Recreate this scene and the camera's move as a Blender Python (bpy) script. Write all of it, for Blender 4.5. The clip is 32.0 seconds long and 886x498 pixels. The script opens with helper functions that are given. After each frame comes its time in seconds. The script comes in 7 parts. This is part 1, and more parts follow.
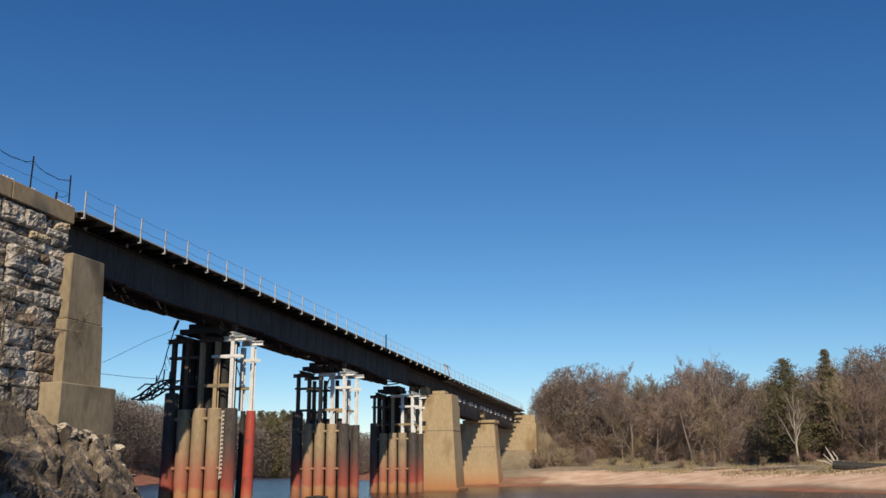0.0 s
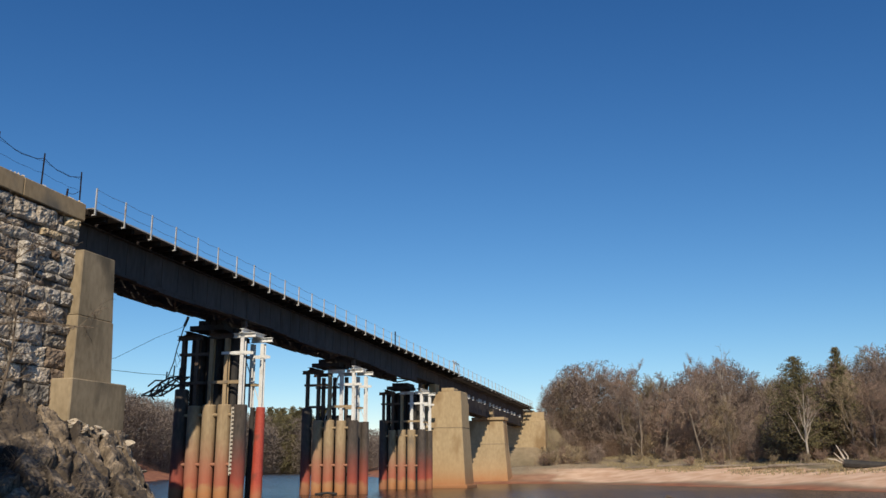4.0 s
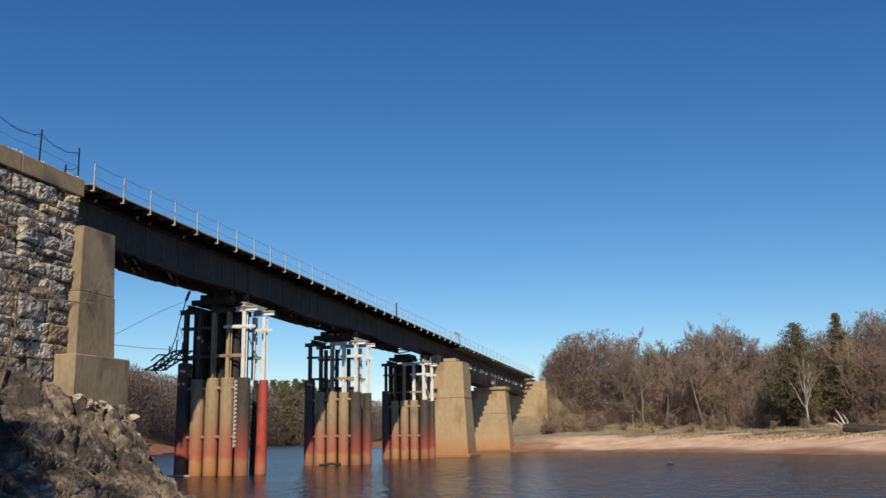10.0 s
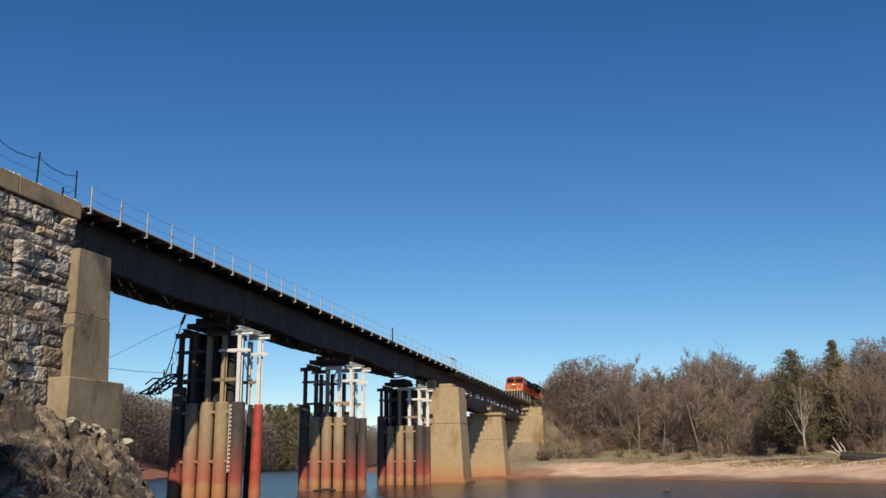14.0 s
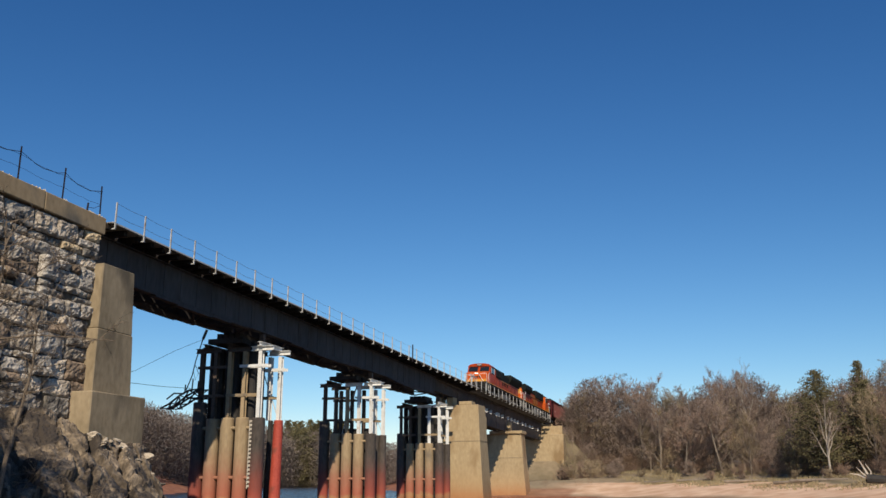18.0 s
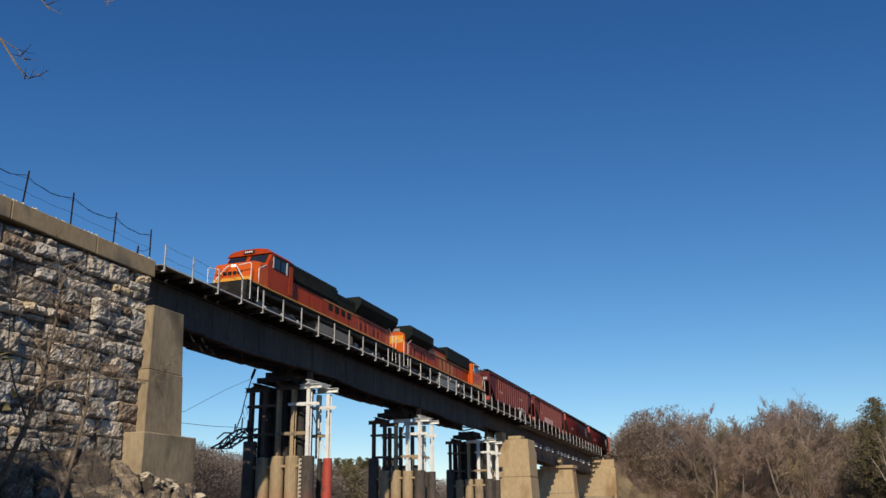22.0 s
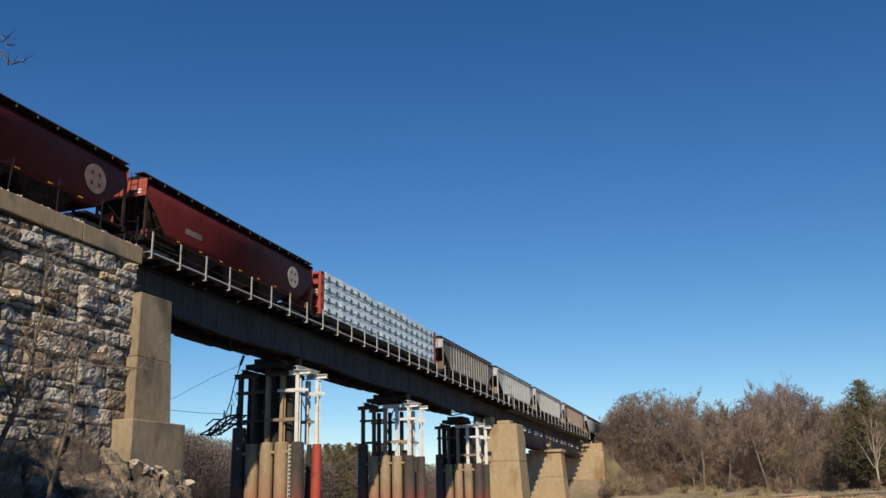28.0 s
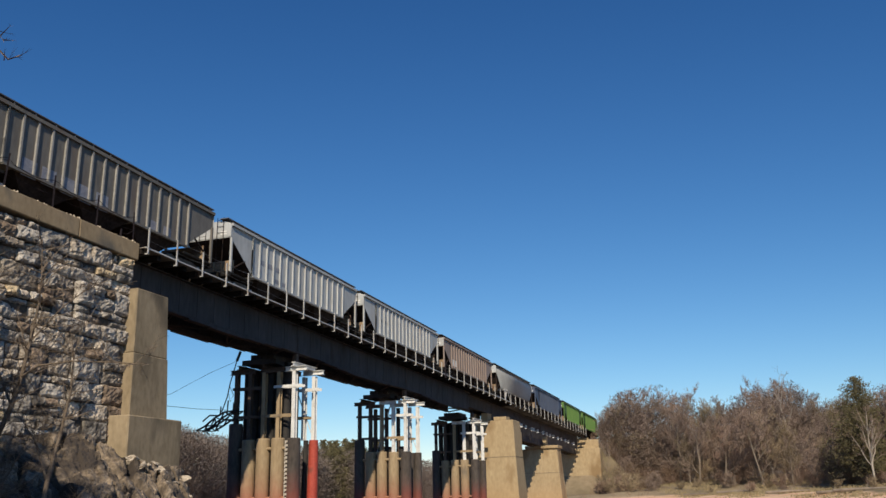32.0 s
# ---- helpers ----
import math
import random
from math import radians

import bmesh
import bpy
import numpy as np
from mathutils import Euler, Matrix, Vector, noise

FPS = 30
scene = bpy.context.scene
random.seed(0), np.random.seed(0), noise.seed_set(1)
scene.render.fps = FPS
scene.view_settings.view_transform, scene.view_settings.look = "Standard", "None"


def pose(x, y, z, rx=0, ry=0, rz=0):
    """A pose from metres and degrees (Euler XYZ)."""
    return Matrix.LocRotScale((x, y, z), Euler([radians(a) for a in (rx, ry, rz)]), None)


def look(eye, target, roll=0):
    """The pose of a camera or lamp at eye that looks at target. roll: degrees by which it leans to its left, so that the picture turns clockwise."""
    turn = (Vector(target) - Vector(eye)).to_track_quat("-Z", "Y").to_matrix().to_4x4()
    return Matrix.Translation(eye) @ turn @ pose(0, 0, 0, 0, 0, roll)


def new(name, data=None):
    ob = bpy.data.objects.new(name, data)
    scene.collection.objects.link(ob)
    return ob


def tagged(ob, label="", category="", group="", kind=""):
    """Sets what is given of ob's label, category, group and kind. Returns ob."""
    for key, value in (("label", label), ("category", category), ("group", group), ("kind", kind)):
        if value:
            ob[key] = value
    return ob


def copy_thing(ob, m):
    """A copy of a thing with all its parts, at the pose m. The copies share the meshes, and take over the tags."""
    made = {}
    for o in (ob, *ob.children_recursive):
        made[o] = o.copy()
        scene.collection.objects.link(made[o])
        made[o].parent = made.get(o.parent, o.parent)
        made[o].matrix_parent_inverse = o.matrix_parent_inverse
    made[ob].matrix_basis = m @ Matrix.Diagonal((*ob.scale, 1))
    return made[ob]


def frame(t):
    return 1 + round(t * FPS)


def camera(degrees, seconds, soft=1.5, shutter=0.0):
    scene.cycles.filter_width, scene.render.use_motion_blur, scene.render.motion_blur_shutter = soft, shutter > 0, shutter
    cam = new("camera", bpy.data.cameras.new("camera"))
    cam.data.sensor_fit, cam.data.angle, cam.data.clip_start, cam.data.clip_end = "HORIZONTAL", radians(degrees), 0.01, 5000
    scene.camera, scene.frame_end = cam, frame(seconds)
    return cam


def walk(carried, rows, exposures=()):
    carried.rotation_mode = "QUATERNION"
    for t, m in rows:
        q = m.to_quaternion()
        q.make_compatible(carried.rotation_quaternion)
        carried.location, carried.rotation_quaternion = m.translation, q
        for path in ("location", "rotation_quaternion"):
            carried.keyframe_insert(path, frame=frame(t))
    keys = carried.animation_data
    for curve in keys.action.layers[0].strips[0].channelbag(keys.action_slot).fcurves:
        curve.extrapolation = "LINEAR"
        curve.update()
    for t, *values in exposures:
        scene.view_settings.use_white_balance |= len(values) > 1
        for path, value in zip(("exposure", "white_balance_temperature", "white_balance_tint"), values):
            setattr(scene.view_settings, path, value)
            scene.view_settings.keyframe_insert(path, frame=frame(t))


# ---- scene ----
EYE = (0.0, 0.0, 1.91)
TURNS = (  # seconds, tilt, lean, turn
    (0, 104.09, 0.55, 14.87), (0.5, 103.98, 0.53, 14.98), (1, 103.93, 0.53, 14.98),
    (1.5, 104.00, 0.58, 15.04), (2, 104.09, 0.36, 15.08), (2.5, 104.02, 0.57, 15.25),
    (4.5, 103.80, 0.02, 15.68), (5, 102.23, -0.81, 15.53), (5.5, 101.68, -0.83, 15.71),
    (6, 101.96, -0.17, 17.06), (6.5, 102.03, 0.12, 16.65), (7, 101.74, -0.20, 16.86),
    (7.5, 101.37, -0.01, 16.71), (8, 101.63, 0.13, 16.39), (8.5, 101.89, 0.74, 16.40),
    (9, 102.53, 1.20, 15.35), (9.5, 102.15, 0.97, 15.46), (10, 102.05, 1.07, 15.61),
    (10.5, 102.38, 1.16, 15.57), (11, 102.59, 1.20, 15.24), (11.5, 102.87, 0.66, 15.01),
    (12, 103.25, 0.65, 14.99), (12.5, 103.54, 0.69, 15.00), (13, 103.50, 1.01, 15.06),
    (13.5, 103.43, 0.90, 15.16), (14, 103.64, 0.79, 15.32), (14.5, 104.00, 0.60, 15.61),
    (15, 104.26, 0.46, 15.83), (15.5, 104.46, 0.63, 16.02), (17, 104.75, 0.16, 16.54),
    (17.5, 104.75, 0.16, 16.54), (17.9, 104.75, 0.16, 16.54), (18, 104.75, 0.16, 16.54), (18.1, 105.39, 0.35, 17.60),
    (18.2, 105.43, 0.36, 17.67),     (18.5, 105.55, 0.40, 17.87), (19, 105.94, 0.41, 18.15), (19.5, 106.53, 0.76, 18.53),
    (20, 106.72, 1.10, 19.04), (20.5, 106.83, 0.99, 19.51), (21, 106.98, 0.82, 19.69),
    (21.5, 106.98, 0.82, 19.69), (21.9, 106.98, 0.82, 19.69), (22, 106.98, 0.82, 19.69), (22.1, 107.03, 1.23, 19.80),
    (22.2, 107.03, 1.23, 19.80),     (22.5, 107.03, 1.23, 19.80), (23, 106.82, 1.11, 19.68), (23.5, 106.72, 0.94, 19.65),
    (24, 106.55, 0.85, 19.43), (24.5, 106.43, 0.70, 19.20), (25, 106.24, 1.01, 19.17),
    (25.5, 106.04, 1.08, 19.16), (27.5, 106.02, 1.15, 19.09), (28, 106.04, 1.29, 19.04),
    (28.5, 106.13, 1.09, 18.95), (29, 106.24, 1.02, 18.84), (29.5, 106.30, 1.17, 18.90),
    (30, 106.20, 1.34, 19.04), (30.5, 105.94, 1.34, 19.07), (31, 105.78, 1.27, 19.01),
    (31.5, 105.73, 1.24, 18.87), (32, 105.80, 1.26, 18.82),
)
cam = camera(53.0, 32.0, soft=1.5)
walk(cam, [(t, pose(*EYE, rx, ry, rz)) for t, rx, ry, rz in TURNS])

# ---- world and sun ----
SUN_EL, SUN_AZ = 34.0, 17.0      # height, and turn from the way back along the bridge towards the open bank
world = bpy.data.worlds.new("sky")
scene.world = world
world.use_nodes = True
wn, wl = world.node_tree.nodes, world.node_tree.links
sky = wn.new("ShaderNodeTexSky")
sky.sky_type, sky.sun_disc = "NISHITA", False
sky.sun_elevation, sky.sun_rotation = radians(SUN_EL), radians(180 - SUN_AZ)
sky.altitude, sky.air_density, sky.dust_density, sky.ozone_density = 300, 1.0, 0.0, 4.0
split, join = wn.new("ShaderNodeSeparateColor"), wn.new("ShaderNodeCombineColor")
wl.new(sky.outputs["Color"], split.inputs["Color"])
for band, depth, share in (("Red", 1.6, 0.59), ("Green", 1.265, 1.055), ("Blue", 1.05, 1.68)):
    deep, clear = wn.new("ShaderNodeMath"), wn.new("ShaderNodeMath")
    deep.operation, clear.operation = "POWER", "MULTIPLY"
    deep.inputs[1].default_value, clear.inputs[1].default_value = depth, share
    wl.new(split.outputs[band], deep.inputs[0])
    wl.new(deep.outputs[0], clear.inputs[0])
    wl.new(clear.outputs[0], join.inputs[band])
wl.new(join.outputs["Color"], wn["Background"].inputs["Color"])
wn["Background"].inputs["Strength"].default_value = 0.053
sun_data = bpy.data.lights.new("sun", "SUN")
sun_data.energy, sun_data.angle, sun_data.color = 4.3, radians(0.53), (1.0, 0.87, 0.68)
sun = new("sun", sun_data)
SUN_WAY = Vector((math.sin(radians(SUN_AZ)) * math.cos(radians(SUN_EL)), -math.cos(radians(SUN_AZ)) * math.cos(radians(SUN_EL)), math.sin(radians(SUN_EL))))
sun.matrix_world = look(SUN_WAY * 60, (0, 0, 0))
scene.view_settings.exposure = 0.0

# ---- materials ----
def surf(name, low, high, scale=1.0, rough=0.8, metal=0.0, bump=0.3, fine=8.0, stain=None, stain_scale=0.6, stain_at=0.55,
         stretch=(1, 1, 1), spread=0.0, cell=False, gloss=0.5, relief=0.02):
    """Two-scale noise between two colours, stains of a third, and bump; coordinates in metres."""
    m = bpy.data.materials.new(name)
    m.use_nodes = True
    n, l = m.node_tree.nodes, m.node_tree.links
    b = n["Principled BSDF"]
    tc, info = n.new("ShaderNodeTexCoord"), n.new("ShaderNodeObjectInfo")
    mp = n.new("ShaderNodeMapping")
    mp.inputs["Scale"].default_value = stretch
    shift = n.new("ShaderNodeVectorMath")
    shift.operation = "SCALE"
    shift.inputs[0].default_value = (37.0, 19.0, 53.0)
    l.new(info.outputs["Random"], shift.inputs["Scale"])
    l.new(tc.outputs["Object"], mp.inputs["Vector"])
    l.new(shift.outputs["Vector"], mp.inputs["Location"])
    big, small = n.new("ShaderNodeTexNoise"), n.new("ShaderNodeTexNoise")
    for t, s, d in ((big, scale, 4.0), (small, scale * fine, 6.0)):
        t.inputs["Scale"].default_value, t.inputs["Detail"].default_value = s, d
        l.new(mp.outputs["Vector"], t.inputs["Vector"])
    mix = n.new("ShaderNodeMath")
    mix.operation = "MULTIPLY_ADD"
    l.new(small.outputs["Fac"], mix.inputs[0])
    mix.inputs[1].default_value = 0.5
    half = n.new("ShaderNodeMath")
    half.operation = "MULTIPLY"
    half.inputs[1].default_value = 0.5
    l.new(big.outputs["Fac"], half.inputs[0])
    l.new(half.outputs[0], mix.inputs[2])
    ramp = n.new("ShaderNodeValToRGB")
    ramp.color_ramp.elements[0].position, ramp.color_ramp.elements[1].position = 0.34, 0.66
    ramp.color_ramp.elements[0].color, ramp.color_ramp.elements[1].color = (*low, 1), (*high, 1)
    l.new(mix.outputs[0], ramp.inputs["Fac"])
    colour = ramp.outputs["Color"]
    if stain:
        st = n.new("ShaderNodeTexNoise")
        st.inputs["Scale"].default_value, st.inputs["Detail"].default_value = stain_scale, 7.0
        l.new(mp.outputs["Vector"], st.inputs["Vector"])
        sr = n.new("ShaderNodeValToRGB")
        sr.color_ramp.elements[0].position, sr.color_ramp.elements[1].position = stain_at, stain_at + 0.14
        l.new(st.outputs["Fac"], sr.inputs["Fac"])
        mx = n.new("ShaderNodeMix")
        mx.data_type = "RGBA"
        mx.inputs["B"].default_value = (*stain, 1)
        l.new(sr.outputs["Color"], mx.inputs["Factor"])
        l.new(colour, mx.inputs["A"])
        colour = mx.outputs["Result"]
    if spread:
        hv = n.new("ShaderNodeHueSaturation")
        rng = n.new("ShaderNodeMapRange")
        rng.inputs["To Min"].default_value, rng.inputs["To Max"].default_value = 1 - spread, 1 + spread
        l.new(info.outputs["Random"], rng.inputs["Value"])
        l.new(rng.outputs["Result"], hv.inputs["Value"])
        l.new(colour, hv.inputs["Color"])
        colour = hv.outputs["Color"]
    l.new(colour, b.inputs["Base Color"])
    b.inputs["Roughness"].default_value, b.inputs["Metallic"].default_value = rough, metal
    b.inputs["Specular IOR Level"].default_value = gloss
    if bump:
        bp = n.new("ShaderNodeBump")
        bp.inputs["Strength"].default_value, bp.inputs["Distance"].default_value = bump, relief
        l.new(mix.outputs[0], bp.inputs["Height"])
        l.new(bp.outputs["Normal"], b.inputs["Normal"])
    return m


def banded(m, axis_z, colours, soft=0.35, world_z=True):
    """Lays bands of colour over a material by height above the water (flood stains): [(height, colour, weight), ...]."""
    n, l = m.node_tree.nodes, m.node_tree.links
    b = n["Principled BSDF"]
    src = b.inputs["Base Color"].links[0].from_socket
    geo, sep = n.new("ShaderNodeNewGeometry"), n.new("ShaderNodeSeparateXYZ")
    l.new(geo.outputs["Position"], sep.inputs["Vector"])
    wob = n.new("ShaderNodeTexNoise")
    wob.inputs["Scale"].default_value, wob.inputs["Detail"].default_value = 1.3, 6.0
    l.new(geo.outputs["Position"], wob.inputs["Vector"])
    h = n.new("ShaderNodeMath")
    h.operation = "MULTIPLY_ADD"
    h.inputs[1].default_value = soft * 2
    l.new(wob.outputs["Fac"], h.inputs[0])
    l.new(sep.outputs["Z"], h.inputs[2])
    sc = n.new("ShaderNodeMath")
    sc.operation = "MULTIPLY"
    sc.inputs[1].default_value = 1.0 / axis_z
    l.new(h.outputs[0], sc.inputs[0])
    rc, rw = n.new("ShaderNodeValToRGB"), n.new("ShaderNodeValToRGB")
    for k, (z, c, w) in enumerate(colours):
        for r, v in ((rc, c), (rw, (w, w, w))):
            e = r.color_ramp.elements[k] if k < 2 else r.color_ramp.elements.new(1.0)
            e.position, e.color = min(1.0, z / axis_z), (*v, 1)
    l.new(sc.outputs[0], rc.inputs["Fac"])
    l.new(sc.outputs[0], rw.inputs["Fac"])
    mx = n.new("ShaderNodeMix")
    mx.data_type = "RGBA"
    l.new(rw.outputs["Color"], mx.inputs["Factor"])
    l.new(src, mx.inputs["A"])
    l.new(rc.outputs["Color"], mx.inputs["B"])
    l.new(mx.outputs["Result"], b.inputs["Base Color"])
    return m


M_STONE = surf("limestone", (0.14, 0.112, 0.082), (0.72, 0.62, 0.50), 2.3, 0.92, bump=1.0, fine=6, stain=(0.11, 0.09, 0.07), stain_scale=1.4, stain_at=0.53, spread=0.35, relief=0.08)
M_STONEGREY = surf("grey_limestone", (0.15, 0.13, 0.11), (0.58, 0.53, 0.46), 2.2, 0.92, bump=1.0, fine=6, stain=(0.09, 0.08, 0.07), stain_scale=1.3, stain_at=0.51, spread=0.35, relief=0.08)
M_STONEBROWN = surf("brown_stained_limestone", (0.10, 0.07, 0.047), (0.40, 0.30, 0.215), 2.0, 0.92, bump=1.0, fine=6, stain=(0.07, 0.05, 0.035), stain_scale=1.2, stain_at=0.52, spread=0.35, relief=0.08)
M_STONEOCHRE = surf("ochre_limestone", (0.26, 0.19, 0.11), (0.70, 0.57, 0.38), 2.0, 0.92, bump=1.0, fine=6, stain=(0.16, 0.12, 0.08), stain_scale=1.2, stain_at=0.57, spread=0.25, relief=0.08)
M_RUBBLE = surf("pale_broken_rock", (0.34, 0.28, 0.21), (0.68, 0.59, 0.47), 2.4, 0.92, bump=1.0, fine=5, stain=(0.22, 0.17, 0.12), stain_scale=1.5, stain_at=0.6, relief=0.06)
M_COPING = surf("stained_coping_concrete", (0.27, 0.195, 0.11), (0.42, 0.315, 0.19), 0.6, 0.9, bump=0.4, fine=9, stain=(0.15, 0.13, 0.10), stain_scale=0.6, stain_at=0.56, stretch=(1, 1, 0.6))
M_MORTAR = surf("old_mortar", (0.04, 0.032, 0.024), (0.12, 0.095, 0.07), 1.5, 0.95, bump=0.6)
M_ROCK = surf("bedrock", (0.055, 0.040, 0.028), (0.38, 0.30, 0.215), 1.7, 0.93, bump=1.0, fine=5, stain=(0.055, 0.043, 0.034), stain_scale=0.7, stain_at=0.43, relief=0.07)
M_CONCRETE = surf("old_concrete", (0.225, 0.175, 0.11), (0.39, 0.31, 0.205), 0.6, 0.92, bump=0.45, fine=9, gloss=0.2, stain=(0.14, 0.115, 0.082), stain_scale=0.5, stain_at=0.52, stretch=(1, 1, 0.45))
M_PIER = surf("pier_concrete", (0.34, 0.25, 0.14), (0.49, 0.375, 0.225), 0.4, 0.9, bump=0.35, fine=10, stain=(0.27, 0.18, 0.09), stain_scale=0.4, stain_at=0.53, stretch=(1, 1, 0.5))
banded(M_PIER, 12.0, [(0.0, (0.30, 0.12, 0.05), 0.95), (1.0, (0.42, 0.20, 0.085), 0.85), (2.4, (0.44, 0.27, 0.13), 0.45), (4.6, (0.43, 0.3, 0.165), 0.0)])
M_GIRDER = surf("girder_steel", (0.058, 0.051, 0.049), (0.098, 0.088, 0.085), 0.5, 0.75, gloss=0.2, bump=0.15, stain=(0.055, 0.038, 0.03), stain_scale=0.7, stain_at=0.6, stretch=(1, 1, 0.3))
M_TIE = surf("creosoted_timber", (0.014, 0.011, 0.009), (0.04, 0.032, 0.026), 2.0, 0.95, gloss=0.1, bump=0.5, stretch=(0.3, 2, 2), spread=0.3)
M_RAIL = surf("rail_steel", (0.12, 0.07, 0.045), (0.22, 0.14, 0.09), 3.0, 0.55, metal=0.3, bump=0.2)
M_GALV = surf("galvanised_steel", (0.40, 0.40, 0.39), (0.60, 0.59, 0.57), 3.0, 0.6, metal=0.0, bump=0.15, stain=(0.30, 0.22, 0.15), stain_scale=2.0, stain_at=0.62)
M_WIRE = surf("weathered_cable", (0.10, 0.10, 0.11), (0.2, 0.2, 0.2), 3.0, 0.6, metal=0.4, bump=0)
M_FENCE = surf("rusty_fence_post", (0.018, 0.015, 0.02), (0.04, 0.032, 0.035), 4.0, 0.9, gloss=0.1, bump=0.2)
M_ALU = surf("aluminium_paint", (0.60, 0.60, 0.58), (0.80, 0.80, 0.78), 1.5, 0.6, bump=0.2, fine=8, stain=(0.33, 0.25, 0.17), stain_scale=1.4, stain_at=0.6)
M_SHELL = surf("pile_shell", (0.27, 0.195, 0.11), (0.42, 0.315, 0.19), 0.8, 0.85, bump=0.4, stain=(0.16, 0.13, 0.1), stain_scale=0.9, stain_at=0.56, stretch=(1, 1, 0.35))
banded(M_SHELL, 8.0, [(0.0, (0.26, 0.10, 0.04), 0.95), (1.15, (0.44, 0.19, 0.075), 0.9), (1.45, (0.42, 0.22, 0.10), 0.9), (1.7, (0.40, 0.10, 0.06), 0.85), (3.0, (0.36, 0.12, 0.075), 0.65), (4.8, (0.30, 0.17, 0.10), 0.0)], soft=0.6)
# grey-brown shell, darkened to paint deck shade on the left and back piles
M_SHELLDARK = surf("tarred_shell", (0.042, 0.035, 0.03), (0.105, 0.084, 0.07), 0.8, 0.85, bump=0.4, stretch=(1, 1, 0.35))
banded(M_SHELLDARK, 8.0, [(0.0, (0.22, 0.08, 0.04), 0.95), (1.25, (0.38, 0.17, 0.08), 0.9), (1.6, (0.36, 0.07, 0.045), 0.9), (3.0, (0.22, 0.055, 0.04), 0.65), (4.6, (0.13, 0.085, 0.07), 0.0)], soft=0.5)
M_REDPILE = surf("red_primer", (0.34, 0.045, 0.028), (0.48, 0.08, 0.05), 1.0, 0.7, bump=0.3, stain=(0.25, 0.06, 0.04), stain_scale=1.2, stain_at=0.6)
banded(M_REDPILE, 8.0, [(0.0, (0.30, 0.11, 0.05), 0.95), (0.8, (0.42, 0.16, 0.08), 0.9), (1.6, (0.5, 0.1, 0.05), 0.0)], soft=0.3)
# dark brown; on the bents' low-x steel it stands for the deck's shade
M_RUSTSHADE = surf("rusted_post", (0.05, 0.036, 0.028), (0.13, 0.09, 0.065), 1.2, 0.8, bump=0.3)
M_PLANK = surf("weathered_plank", (0.16, 0.14, 0.12), (0.32, 0.29, 0.25), 2.0, 0.9, bump=0.4, stretch=(3, 0.3, 1))
M_GAUGE = surf("gauge_paint", (0.42, 0.37, 0.30), (0.56, 0.51, 0.43), 4, 0.7, bump=0)
M_WRECK = surf("charred_timber", (0.02, 0.018, 0.018), (0.05, 0.045, 0.04), 2.0, 0.85, bump=0.3)
M_BARK = surf("grey_bark", (0.14, 0.11, 0.085), (0.30, 0.245, 0.19), 1.5, 0.95, bump=0.5, stretch=(1, 1, 0.3), spread=0.25)
M_BARKPALE = surf("pale_bark", (0.26, 0.225, 0.18), (0.42, 0.37, 0.31), 1.2, 0.9, bump=0.4, stretch=(1, 1, 0.4), spread=0.15)
M_TWIG = surf("grey_brown_twigs", (0.172, 0.122, 0.096), (0.32, 0.243, 0.196), 0.25, 0.95, bump=0, spread=0.25)
M_TWIGRED = surf("reddish_twigs", (0.20, 0.135, 0.10), (0.36, 0.25, 0.19), 0.25, 0.95, bump=0, spread=0.25)
M_BRUSHRED = surf("red_brown_brush", (0.175, 0.112, 0.074), (0.32, 0.215, 0.145), 0.06, 0.95, bump=0)
M_BRUSH = surf("tan_brush", (0.19, 0.145, 0.09), (0.34, 0.265, 0.17), 0.4, 0.95, bump=0, spread=0.3)
M_CEDAR = surf("cedar_needles", (0.06, 0.055, 0.024), (0.18, 0.15, 0.068), 0.8, 0.9, bump=0, spread=0.2)
M_FARWOOD = surf("far_winter_wood", (0.155, 0.122, 0.10), (0.25, 0.2, 0.165), 0.03, 0.95, bump=0)
M_GRASS = surf("dry_grass", (0.20, 0.16, 0.085), (0.38, 0.305, 0.175), 0.6, 0.95, bump=0, spread=0.2)
M_SAPLING = surf("sapling_bark", (0.11, 0.086, 0.066), (0.25, 0.2, 0.155), 3.0, 0.95, gloss=0.1, bump=0.3)
M_DRIFT = surf("bleached_driftwood", (0.35, 0.30, 0.24), (0.6, 0.53, 0.44), 2.0, 0.9, bump=0.4)


